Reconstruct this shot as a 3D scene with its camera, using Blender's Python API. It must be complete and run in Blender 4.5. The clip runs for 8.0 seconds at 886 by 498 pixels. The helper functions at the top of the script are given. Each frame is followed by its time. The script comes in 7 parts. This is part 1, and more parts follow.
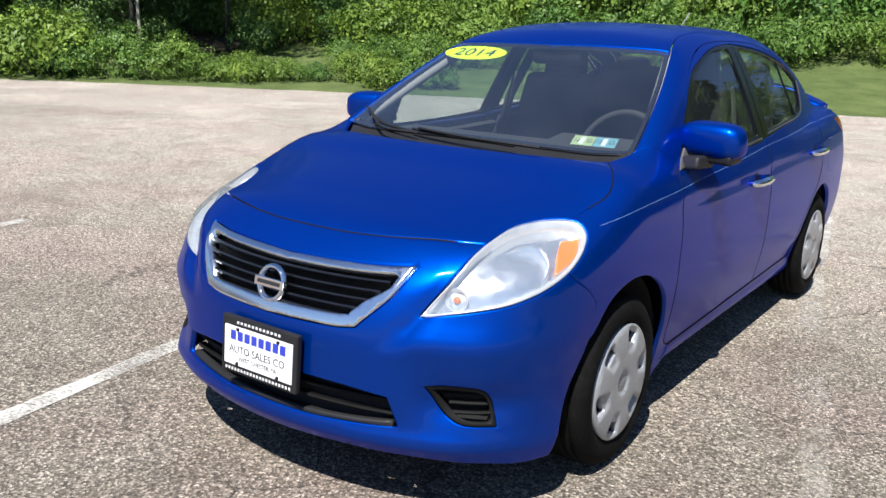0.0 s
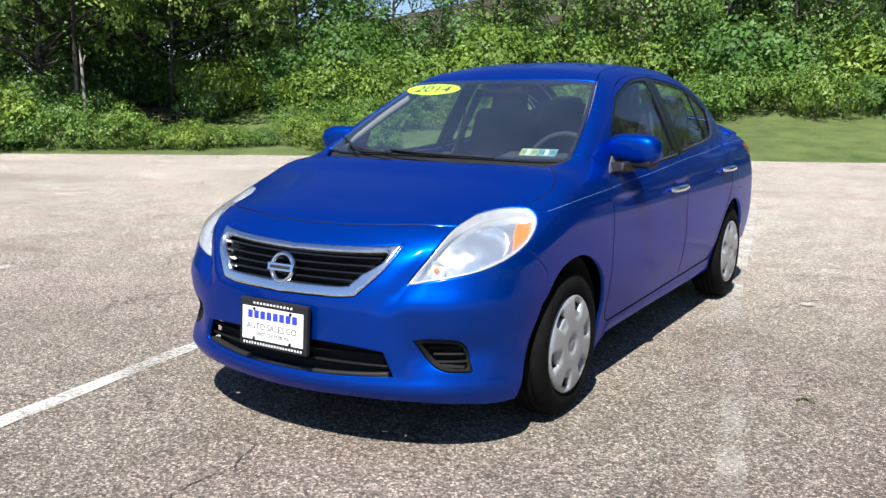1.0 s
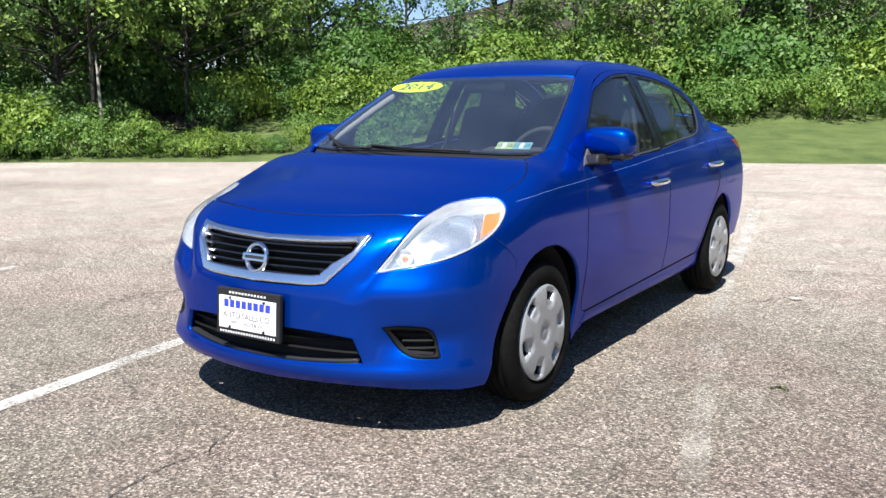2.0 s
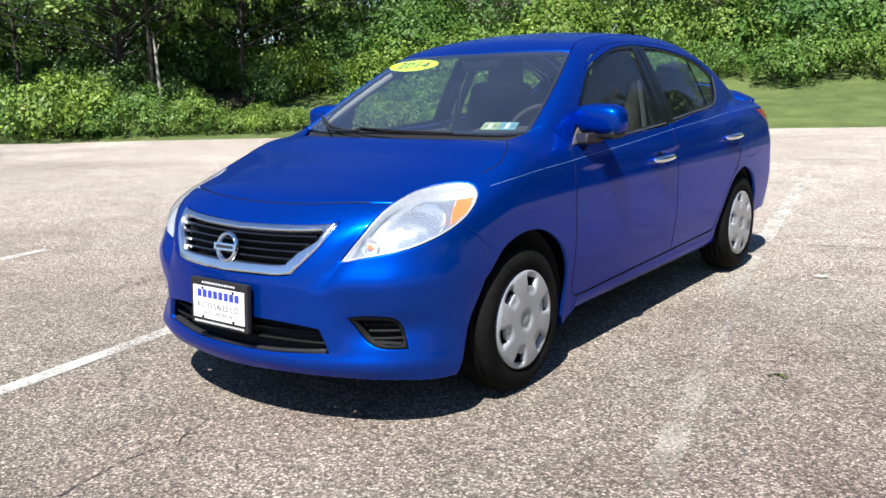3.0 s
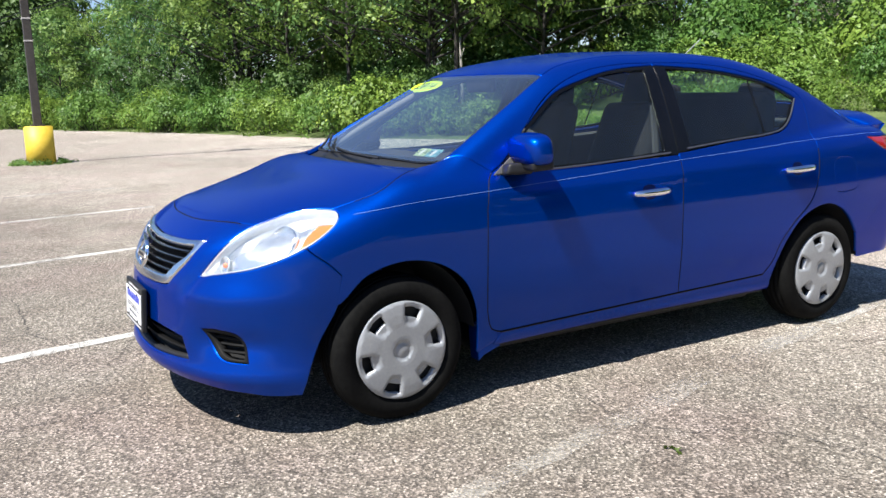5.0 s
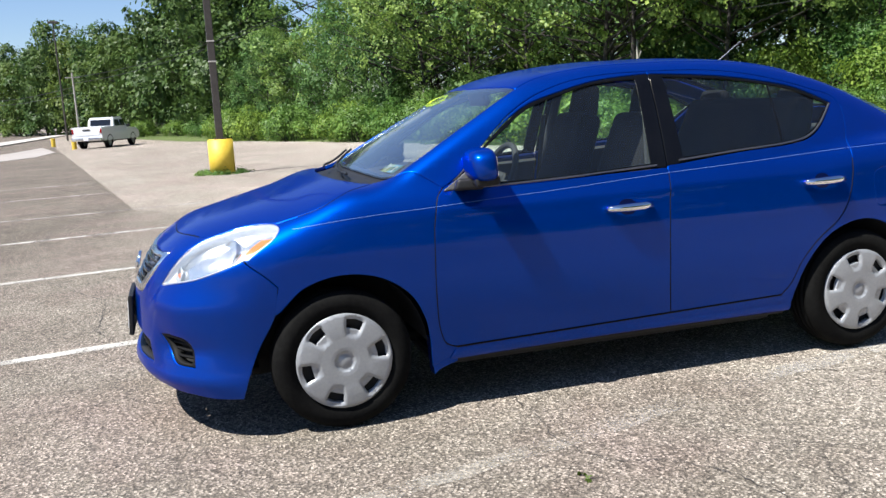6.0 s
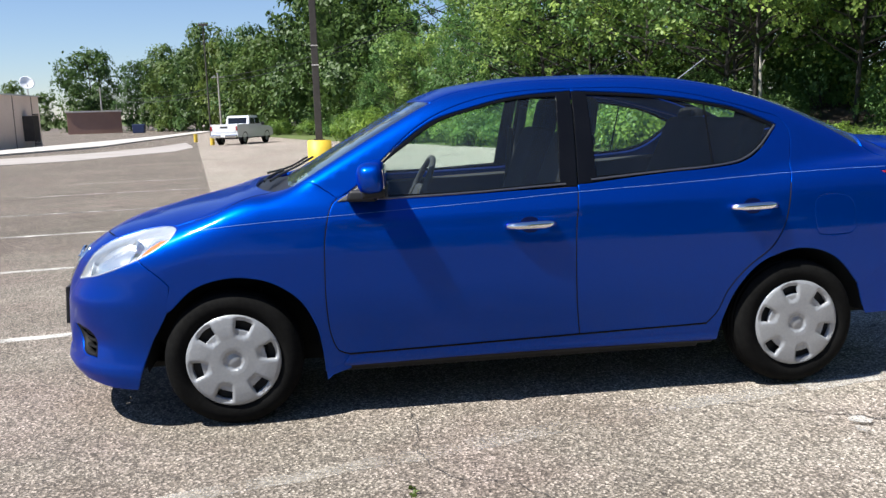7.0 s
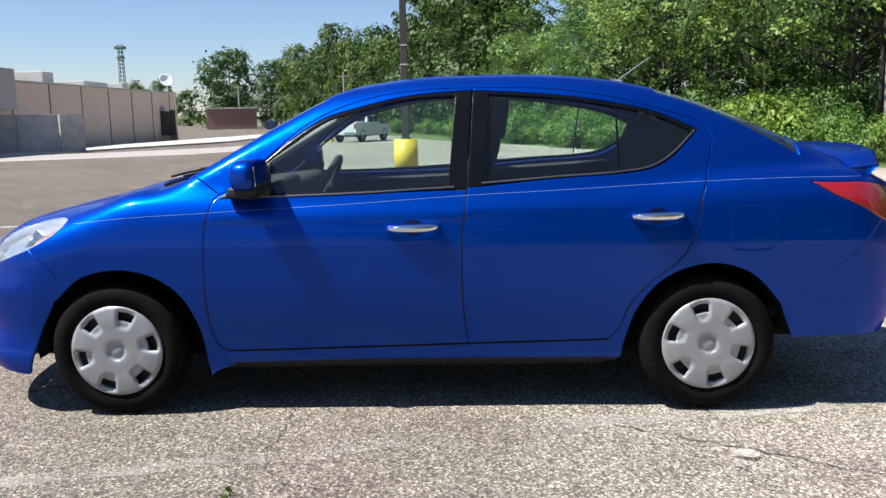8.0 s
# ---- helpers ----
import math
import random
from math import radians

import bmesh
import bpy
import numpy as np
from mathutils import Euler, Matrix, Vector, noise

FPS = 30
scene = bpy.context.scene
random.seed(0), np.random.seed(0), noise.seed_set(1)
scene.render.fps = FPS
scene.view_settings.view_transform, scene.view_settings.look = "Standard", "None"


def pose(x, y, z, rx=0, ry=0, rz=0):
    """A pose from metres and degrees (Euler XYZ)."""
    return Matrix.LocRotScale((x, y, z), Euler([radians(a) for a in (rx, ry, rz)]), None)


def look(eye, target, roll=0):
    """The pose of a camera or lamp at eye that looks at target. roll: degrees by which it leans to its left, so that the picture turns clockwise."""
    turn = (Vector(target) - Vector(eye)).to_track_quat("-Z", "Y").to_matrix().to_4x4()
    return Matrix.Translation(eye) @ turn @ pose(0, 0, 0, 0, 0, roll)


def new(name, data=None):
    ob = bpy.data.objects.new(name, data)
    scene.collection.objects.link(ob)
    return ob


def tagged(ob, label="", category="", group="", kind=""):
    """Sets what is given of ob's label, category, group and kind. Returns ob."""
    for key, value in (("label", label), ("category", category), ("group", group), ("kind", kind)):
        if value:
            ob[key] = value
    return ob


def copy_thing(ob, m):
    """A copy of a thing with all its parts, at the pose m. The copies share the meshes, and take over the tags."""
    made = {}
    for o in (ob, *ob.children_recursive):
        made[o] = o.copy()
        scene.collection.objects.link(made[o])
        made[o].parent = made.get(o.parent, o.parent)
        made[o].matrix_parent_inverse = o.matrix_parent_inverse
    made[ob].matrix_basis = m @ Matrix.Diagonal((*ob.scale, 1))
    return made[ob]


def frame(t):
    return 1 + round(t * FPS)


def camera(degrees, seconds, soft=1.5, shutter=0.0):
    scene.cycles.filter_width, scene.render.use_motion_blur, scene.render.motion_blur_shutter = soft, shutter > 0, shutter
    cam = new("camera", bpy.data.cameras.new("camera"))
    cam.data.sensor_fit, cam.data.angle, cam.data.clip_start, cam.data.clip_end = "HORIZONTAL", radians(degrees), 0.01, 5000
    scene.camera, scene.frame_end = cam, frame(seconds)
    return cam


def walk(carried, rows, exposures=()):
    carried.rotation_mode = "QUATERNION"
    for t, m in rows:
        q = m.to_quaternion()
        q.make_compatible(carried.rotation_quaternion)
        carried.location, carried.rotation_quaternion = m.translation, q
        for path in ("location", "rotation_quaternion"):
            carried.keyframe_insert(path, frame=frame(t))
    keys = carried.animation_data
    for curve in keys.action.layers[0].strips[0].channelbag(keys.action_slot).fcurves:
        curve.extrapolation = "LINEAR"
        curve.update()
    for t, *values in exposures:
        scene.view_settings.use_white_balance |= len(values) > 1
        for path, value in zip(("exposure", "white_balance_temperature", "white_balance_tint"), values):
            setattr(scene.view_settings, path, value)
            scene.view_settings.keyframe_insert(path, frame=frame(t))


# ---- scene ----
cam = camera(54.7, 8.0)
PATH = [
    (0, (1.899, -2.557, 1.437), (0.772, -0.982, 0.94), 1.9),
    (0.5, (2.043, -2.966, 1.385), (0.972, -1.334, 0.953), 1.0),
    (1, (2.179, -3.161, 1.291), (1.137, -1.49, 0.944), 0.3),
    (2.5, (2.462, -3.054, 1.233), (1.342, -1.431, 0.902), -0.8),
    (3, (2.617, -2.848, 1.278), (1.42, -1.296, 0.882), -1.8),
    (3.5, (2.969, -2.601, 1.32), (1.636, -1.17, 0.902), -1.6),
    (4, (3.211, -2.258, 1.325), (1.766, -0.938, 0.913), -0.9),
    (4.5, (3.513, -1.898, 1.349), (1.922, -0.751, 0.958), -1.2),
    (5, (3.779, -1.505, 1.343), (2.08, -0.523, 0.967), -1.45),
    (5.2, (3.892, -1.297, 1.351), (2.147, -0.393, 0.982), -1.6),
    (6.3, (4.343, -0.256, 1.347), (2.426, 0.203, 1.013), -2.9),
    (6.5, (4.416, -0.034, 1.345), (2.486, 0.375, 1.019), -2.3),
    (7, (4.507, 0.441, 1.347), (2.551, 0.7, 1.024), -1.8),
    (7.5, (4.459, 0.925, 1.339), (2.489, 1.052, 1.023), -1.5),
    (8, (4.474, 1.511, 1.316), (2.499, 1.477, 1.001), -1.0),
]
EXPOSURES = [(0.0, 0.78), (0.5, 0.78), (1.0, 0.86), (2.5, 1.02), (3.5, 0.98), (5.0, 1.04), (6.5, 0.93), (8.0, 0.88)]
walk(cam, [(t, look(eye, target, roll)) for t, eye, target, roll in PATH], [(t, e, 6280, 10) for t, e in EXPOSURES])

# ---------------------------------------------------------------- light
SUN_FROM = Vector((0.16, -0.51, 0.85)).normalized()
world = bpy.data.worlds.new("summer_sky")
scene.world = world
world.use_nodes = True
wn = world.node_tree.nodes
sky = wn.new("ShaderNodeTexSky")
sky.sky_type = "NISHITA"
sky.sun_disc = False
sky.sun_elevation = math.asin(SUN_FROM.z)
sky.sun_rotation = math.atan2(SUN_FROM.x, SUN_FROM.y)
sky.air_density, sky.dust_density, sky.ozone_density = 1.0, 0.05, 1.0
wn["Background"].inputs["Strength"].default_value = 0.060
tint = wn.new("ShaderNodeMix")
tint.data_type, tint.blend_type = "RGBA", "MULTIPLY"
tint.inputs[0].default_value = 1.0
tint.inputs[7].default_value = (0.85, 0.93, 1.14, 1)
world.node_tree.links.new(sky.outputs["Color"], tint.inputs[6])
world.node_tree.links.new(tint.outputs[2], wn["Background"].inputs["Color"])
sun = new("sun", bpy.data.lights.new("sun", "SUN"))
sun.data.energy, sun.data.angle, sun.data.color = 5.2, radians(0.5), (1.0, 0.955, 0.88)
sun.matrix_world = look((0, 0, 0), -SUN_FROM) @ Matrix.Translation((0, 0, 30))


# ---------------------------------------------------------------- materials
def material(name, color=(0.5, 0.5, 0.5), rough=0.5, metal=0.0, **more):
    m = bpy.data.materials.new(name)
    m.use_nodes = True
    b = m.node_tree.nodes["Principled BSDF"]
    b.inputs["Base Color"].default_value = (*color, 1)
    b.inputs["Roughness"].default_value = rough
    b.inputs["Metallic"].default_value = metal
    for k, v in more.items():
        b.inputs[k.replace("_", " ").title().replace("Ior", "IOR")].default_value = v
    return m


def node(m, kind, operation="", feature=""):
    n = m.node_tree.nodes.new(kind)
    if operation:
        n.operation = operation
    if feature:
        n.feature = feature
    return n


def wire(m, a, out, b, into):
    m.node_tree.links.new(a.outputs[out], b.inputs[into])


def ramp(m, src, out, stops):
    r = node(m, "ShaderNodeValToRGB")
    e = r.color_ramp.elements
    while len(e) < len(stops):
        e.new(0.5)
    for i, (p, c) in enumerate(stops):
        e[i].position = p
        e[i].color = (*c, 1) if len(c) == 3 else c
    wire(m, src, out, r, "Fac")
    return r


def mix(m, fac, a, b, how="MIX"):
    """fac, a, b: a number, a colour or (node, output)"""
    n = m.node_tree.nodes.new("ShaderNodeMix")
    n.data_type, n.blend_type = "RGBA", how
    for v, i in ((fac, 0), (a, 6), (b, 7)):
        if isinstance(v, tuple) and hasattr(v[0], "outputs"):
            m.node_tree.links.new(v[0].outputs[v[1]], n.inputs[i])
        elif i == 0:
            n.inputs[i].default_value = v
        else:
            n.inputs[i].default_value = (*v, 1)
    return n


def coords(m, which="Object", scale=1.0):
    t = node(m, "ShaderNodeTexCoord")
    mp = node(m, "ShaderNodeMapping")
    mp.inputs["Scale"].default_value = scale if isinstance(scale, tuple) else (scale,) * 3
    wire(m, t, which, mp, "Vector")
    return mp


def noise_tex(m, co, scale, detail=4.0, rough=0.55, distort=0.0):
    n = node(m, "ShaderNodeTexNoise")
    n.inputs["Scale"].default_value, n.inputs["Detail"].default_value = scale, detail
    n.inputs["Roughness"].default_value, n.inputs["Distortion"].default_value = rough, distort
    wire(m, co, "Vector", n, "Vector")
    return n


def bsdf(m):
    return m.node_tree.nodes["Principled BSDF"]


def bump(m, src, out, strength, dist):
    b = node(m, "ShaderNodeBump")
    b.inputs["Strength"].default_value, b.inputs["Distance"].default_value = strength, dist
    wire(m, src, out, b, "Height")
    wire(m, b, "Normal", bsdf(m), "Normal")
    return b


def grainy(name, c0, c1, rough=0.8, scale=30.0, big=1.5, bumps=0.3, dist=0.004, metal=0.0, **more):
    """two-scale variation between two colours, with fine relief"""
    m = material(name, c0, rough, metal, **more)
    co = coords(m)
    fine, large = noise_tex(m, co, scale, 6), noise_tex(m, co, big, 3)
    f = mix(m, 0.5, (fine, "Fac"), (large, "Fac"))
    r = ramp(m, f, 2, [(0.35, c0), (0.65, c1)])
    wire(m, r, "Color", bsdf(m), "Base Color")
    bump(m, fine, "Fac", bumps, dist)
    return m


def paint_blue():
    m = material("blue_metallic_paint", (0.0001, 0.045, 0.33), 0.43, 0.82, coat_weight=0.48, coat_roughness=0.03, coat_ior=1.45, specular_ior_level=0.1)
    bsdf(m).inputs["Specular Tint"].default_value = (0.0, 0.16, 1.0, 1)
    co = coords(m)
    flake = noise_tex(m, co, 900, 2)
    big = noise_tex(m, co, 1.2, 2)
    r = ramp(m, flake, "Fac", [(0.3, (0.0, 0.031, 0.25)), (0.7, (0.0001, 0.057, 0.435))])
    r2 = mix(m, (big, "Fac"), (0.92, 0.92, 0.92), (1.0, 1.0, 1.0))
    c = mix(m, 1.0, (r, "Color"), (r2, 2), "MULTIPLY")
    # road dust along the foot of the panels
    xyz = node(m, "ShaderNodeSeparateXYZ")
    wire(m, co, "Vector", xyz, "Vector")
    grit = noise_tex(m, co, 55, 8, 0.75)
    low = node(m, "ShaderNodeMapRange")
    low.inputs["From Min"].default_value, low.inputs["From Max"].default_value = 0.39, 0.27
    wire(m, xyz, "Z", low, "Value")
    mu = node(m, "ShaderNodeMath", operation="MULTIPLY")
    wire(m, low, "Result", mu, 0)
    wire(m, ramp(m, grit, "Fac", [(0.55, (0, 0, 0)), (0.72, (0.14, 0.14, 0.14))]), "Color", mu, 1)
    c = mix(m, (mu, 0), (c, 2), (0.10, 0.11, 0.14))
    wire(m, c, 2, bsdf(m), "Base Color")
    # faint dust veil on the clear coat
    dust_haze = noise_tex(m, co, 14, 8, 0.7)
    rr = ramp(m, dust_haze, "Fac", [(0.40, (0.060, 0.060, 0.060)), (0.8, (0.11, 0.11, 0.11))])
    wire(m, rr, "Color", bsdf(m), "Coat Roughness")
    return m


def glass(name, tint, gloss_rough=0.0, dust_haze=0.0, base=0.06, power=4.5):
    m = bpy.data.materials.new(name)
    m.use_nodes = True
    t = m.node_tree
    t.nodes.remove(t.nodes["Principled BSDF"])
    tr, gl = node(m, "ShaderNodeBsdfTransparent"), node(m, "ShaderNodeBsdfGlossy")
    tr.inputs["Color"].default_value = (*tint, 1)
    gl.inputs["Roughness"].default_value = gloss_rough
    lw, mx = node(m, "ShaderNodeLayerWeight"), node(m, "ShaderNodeMixShader")
    lw.inputs["Blend"].default_value = 0.5
    pw, ma = node(m, "ShaderNodeMath", operation="POWER"), node(m, "ShaderNodeMath", operation="MULTIPLY_ADD")
    pw.inputs[1].default_value = power
    ma.inputs[1].default_value, ma.inputs[2].default_value = 0.9 - base, base
    wire(m, lw, "Facing", pw, 0)
    wire(m, pw, 0, ma, 0)
    wire(m, ma, 0, mx, 0)
    t.links.new(tr.outputs[0], mx.inputs[1])
    t.links.new(gl.outputs[0], mx.inputs[2])
    if dust_haze:
        # a film of dust on the pane, tinted blue to add reflected sky haze
        df, m3 = node(m, "ShaderNodeBsdfDiffuse"), node(m, "ShaderNodeMixShader")
        df.inputs["Color"].default_value = (0.58, 0.68, 0.80, 1)
        film = noise_tex(m, coords(m), 3.0, 5)
        ml = node(m, "ShaderNodeMath", operation="MULTIPLY")
        ml.inputs[1].default_value = dust_haze * 2
        wire(m, film, "Fac", ml, 0)
        wire(m, ml, 0, m3, 0)
        t.links.new(mx.outputs[0], m3.inputs[1])
        t.links.new(df.outputs[0], m3.inputs[2])
        mx = m3
    t.links.new(mx.outputs[0], t.nodes["Material Output"].inputs["Surface"])
    return m


def asphalt():
    m = material("worn_asphalt", (0.16, 0.15, 0.14), 0.9)
    co = coords(m)
    v = node(m, "ShaderNodeTexVoronoi")
    v.inputs["Scale"].default_value = 105
    wire(m, co, "Vector", v, "Vector")
    v2 = node(m, "ShaderNodeTexVoronoi")
    v2.inputs["Scale"].default_value = 190
    wire(m, co, "Vector", v2, "Vector")
    sep = node(m, "ShaderNodeSeparateColor")
    wire(m, v, "Color", sep, "Color")
    stone = ramp(m, sep, "Red", [(0.0, (0.085, 0.078, 0.066)), (0.4, (0.205, 0.190, 0.163)), (0.75, (0.330, 0.308, 0.268)), (1.0, (0.56, 0.53, 0.475))])
    sep2 = node(m, "ShaderNodeSeparateColor")
    wire(m, v2, "Color", sep2, "Color")
    fine = ramp(m, sep2, "Green", [(0.0, (0.55, 0.55, 0.55)), (1.0, (1.35, 1.33, 1.3))])
    c = mix(m, 1.0, (stone, "Color"), (fine, "Color"), "MULTIPLY")
    # binder lies dark between the stones
    edge = ramp(m, v, "Distance", [(0.25, (1, 1, 1)), (0.75, (0.55, 0.54, 0.53))])
    c = mix(m, 1.0, (c, 2), (edge, "Color"), "MULTIPLY")
    # worn, bleached stretches and brown stains
    big = noise_tex(m, co, 0.22, 5, 0.6, 0.6)
    rb = ramp(m, big, "Fac", [(0.3, (0.82, 0.80, 0.78)), (0.5, (1.0, 0.99, 0.98)), (0.72, (1.28, 1.27, 1.27))])
    c = mix(m, 1.0, (c, 2), (rb, "Color"), "MULTIPLY")
    mid = noise_tex(m, co, 2.3, 6, 0.65)
    rm = ramp(m, mid, "Fac", [(0.32, (0.78, 0.75, 0.73)), (0.55, (1, 1, 1)), (0.8, (1.12, 1.1, 1.08))])
    c = mix(m, 1.0, (c, 2), (rm, "Color"), "MULTIPLY")
    # pinkish weathered blotches
    rose = noise_tex(m, co, 0.75, 4, 0.6, 0.4)
    rp = ramp(m, rose, "Fac", [(0.42, (1, 1, 1)), (0.60, (1.03, 0.97, 1.0)), (0.75, (1.05, 0.97, 1.03))])
    c = mix(m, 1.0, (c, 2), (rp, "Color"), "MULTIPLY")
    # newer, browner course south of a joint across the lot
    xyz = node(m, "ShaderNodeSeparateXYZ")
    wire(m, co, "Vector", xyz, "Vector")
    ma = node(m, "ShaderNodeMath", operation="MULTIPLY")
    ma.inputs[1].default_value = -0.146
    wire(m, xyz, "X", ma, 0)
    ad = node(m, "ShaderNodeMath", operation="ADD")
    wire(m, ma, 0, ad, 0)
    wire(m, xyz, "Y", ad, 1)
    soft = node(m, "ShaderNodeMapRange")
    soft.inputs["From Min"].default_value, soft.inputs["From Max"].default_value = -9.0, -4.0
    soft.inputs["To Min"].default_value, soft.inputs["To Max"].default_value = 0.04, 7.0
    wire(m, xyz, "X", soft, "Value")
    dv = node(m, "ShaderNodeMath", operation="DIVIDE")
    wire(m, ad, 0, dv, 0)
    wire(m, soft, "Result", dv, 1)
    rj = node(m, "ShaderNodeMapRange")
    rj.inputs["From Min"].default_value, rj.inputs["From Max"].default_value = -0.5, 0.5
    wire(m, dv, 0, rj, "Value")
    old = mix(m, (rj, "Result"), (0.67, 0.63, 0.585), (1.36, 1.33, 1.29))
    c = mix(m, 1.0, (c, 2), (old, 2), "MULTIPLY")
    # paler towards the woods: sheen of asphalt at grazing angles, put into the colour
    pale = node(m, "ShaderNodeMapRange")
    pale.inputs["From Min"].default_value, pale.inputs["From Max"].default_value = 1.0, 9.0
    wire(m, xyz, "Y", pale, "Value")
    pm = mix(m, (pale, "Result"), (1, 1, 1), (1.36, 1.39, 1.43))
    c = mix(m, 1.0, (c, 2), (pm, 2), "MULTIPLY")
    # hairline cracks
    cr = node(m, "ShaderNodeTexVoronoi", feature="DISTANCE_TO_EDGE")
    cr.inputs["Scale"].default_value = 0.55
    wob = noise_tex(m, co, 2.0, 5, 0.6)
    dis = mix(m, 0.28, (co, "Vector"), (wob, "Color"), "LINEAR_LIGHT")
    wire(m, dis, 2, cr, "Vector")
    rc = ramp(m, cr, "Distance", [(0.0, (0.35, 0.35, 0.35)), (0.006, (1, 1, 1))])
    gate = noise_tex(m, co, 0.5, 2)
    rg = ramp(m, gate, "Fac", [(0.48, (1, 1, 1)), (0.6, (0, 0, 0))])
    rc2 = mix(m, (rg, "Color"), (rc, "Color"), (1, 1, 1))
    c = mix(m, 1.0, (c, 2), (rc2, 2), "MULTIPLY")
    wire(m, c, 2, bsdf(m), "Base Color")
    h = mix(m, 0.4, (v, "Distance"), (v2, "Distance"))
    bump(m, h, 2, 0.75, 0.006)
    return m


def foliage(name, dark, light, dry=(0.16, 0.17, 0.03)):
    m = bpy.data.materials.new(name)
    m.use_nodes = True
    t = m.node_tree
    t.nodes.remove(t.nodes["Principled BSDF"])
    g = node(m, "ShaderNodeNewGeometry")
    o = node(m, "ShaderNodeObjectInfo")
    r = ramp(m, g, "Random Per Island", [(0.0, dark), (0.6, light), (1.0, dry)])
    co = coords(m)
    n = noise_tex(m, co, 0.7, 3)
    rn = ramp(m, n, "Fac", [(0.3, (0.50, 0.58, 0.55)), (0.7, (1.30, 1.22, 1.05))])
    c = mix(m, 1.0, (r, "Color"), (rn, "Color"), "MULTIPLY")
    ro = ramp(m, o, "Random", [(0.0, (0.55, 0.72, 0.75)), (0.5, (0.9, 0.95, 0.9)), (1.0, (1.18, 1.09, 0.85))])
    c = mix(m, 1.0, (c, 2), (ro, "Color"), "MULTIPLY")
    d, tl, gl = node(m, "ShaderNodeBsdfDiffuse"), node(m, "ShaderNodeBsdfTranslucent"), node(m, "ShaderNodeBsdfGlossy")
    gl.inputs["Roughness"].default_value = 0.45
    gl.inputs["Color"].default_value = (0.5, 0.5, 0.5, 1)
    wire(m, c, 2, d, "Color")
    wire(m, c, 2, tl, "Color")
    m1, m2 = node(m, "ShaderNodeMixShader"), node(m, "ShaderNodeMixShader")
    m1.inputs[0].default_value, m2.inputs[0].default_value = 0.32, 0.032
    t.links.new(d.outputs[0], m1.inputs[1])
    t.links.new(tl.outputs[0], m1.inputs[2])
    t.links.new(m1.outputs[0], m2.inputs[1])
    t.links.new(gl.outputs[0], m2.inputs[2])
    t.links.new(m2.outputs[0], t.nodes["Material Output"].inputs["Surface"])
    return m


def worn_line_paint(name, lo, hi, color=(0.46, 0.445, 0.41)):
    """white road paint, worn through to the stones: lo and hi are the noise levels between which it goes from bare to whole"""
    m = material(name, color, 0.8)
    co = coords(m)
    n, n2 = noise_tex(m, co, 80, 4, 0.7), noise_tex(m, co, 2.2, 5, 0.6)
    f = mix(m, 0.5, (n, "Fac"), (n2, "Fac"))
    r = ramp(m, f, 2, [(lo, (0, 0, 0)), (hi, (1, 1, 1))])
    wire(m, r, "Color", bsdf(m), "Alpha")
    c = ramp(m, n2, "Fac", [(0.3, tuple(v * 0.75 for v in color)), (0.7, color)])
    wire(m, c, "Color", bsdf(m), "Base Color")
    return m


PAINT = paint_blue()
BLACK_PLASTIC = grainy("black_plastic", (0.012, 0.012, 0.013), (0.02, 0.02, 0.021), 0.5, 300, 8, 0.15, 0.001, specular_ior_level=0.25)
TRIM_BLACK = grainy("satin_black_trim", (0.002, 0.002, 0.0022), (0.0045, 0.0045, 0.005), 0.22, 200, 6, 0.05, 0.001, specular_ior_level=0.3)
GLOSS_BLACK = material("gloss_black_trim", (0.008, 0.008, 0.009), 0.18, coat_weight=0.5)
GREY_PLASTIC = grainy("weathered_grey_plastic", (0.055, 0.055, 0.056), (0.085, 0.084, 0.082), 0.5, 200, 6, 0.2, 0.001)
RUBBER = grainy("tyre_rubber", (0.004, 0.004, 0.004), (0.010, 0.010, 0.0095), 0.8, 60, 7, 0.3, 0.002, specular_ior_level=0.06)
CHROME = material("chrome", (0.82, 0.84, 0.86), 0.06, 1.0)
SATIN = material("satin_chrome", (0.80, 0.82, 0.85), 0.20, 1.0)
SILVER = grainy("silver_wheel_paint", (0.27, 0.28, 0.295), (0.33, 0.34, 0.35), 0.45, 90, 5, 0.05, 0.001, 0.25, coat_weight=0.3)
DARK_VOID = material("dark_underbody", (0.008, 0.008, 0.008), 0.9)
WINDSHIELD = glass("windshield_glass", (0.90, 0.97, 0.94), 0.0, 0.016, 0.11, 2.1)
CLEAR_SIDE = glass("green_side_glass", (0.86, 0.98, 0.94), 0.0, 0.010, 0.058)
TINTED = glass("tinted_side_glass", (0.84, 0.96, 0.92), 0.0, 0.008, 0.055)
LENS = glass("clear_lamp_lens", (0.95, 0.96, 0.96), 0.0, 0.075)
AMBER = material("amber_lens", (0.85, 0.17, 0.006), 0.18, coat_weight=1.0)
RED_LENS = material("red_lens", (0.30, 0.006, 0.008), 0.12, coat_weight=1.0)
LAMP_GREY = grainy("hazed_lamp_reflector", (0.58, 0.59, 0.60), (0.76, 0.77, 0.78), 0.30, 40, 9, 0.1, 0.002, 0.55)
BELT_STRIP = material("belt_strip_metal", (0.17, 0.17, 0.175), 0.28, 0.8)
LAMP_BOWL = material("faceted_lamp_reflector", (0.78, 0.79, 0.80), 0.27, 0.9)
facet = node(LAMP_BOWL, "ShaderNodeTexVoronoi")
facet.inputs["Scale"].default_value = 24
wire(LAMP_BOWL, coords(LAMP_BOWL), "Vector", facet, "Vector")
bump(LAMP_BOWL, facet, "Distance", 0.35, 0.006)
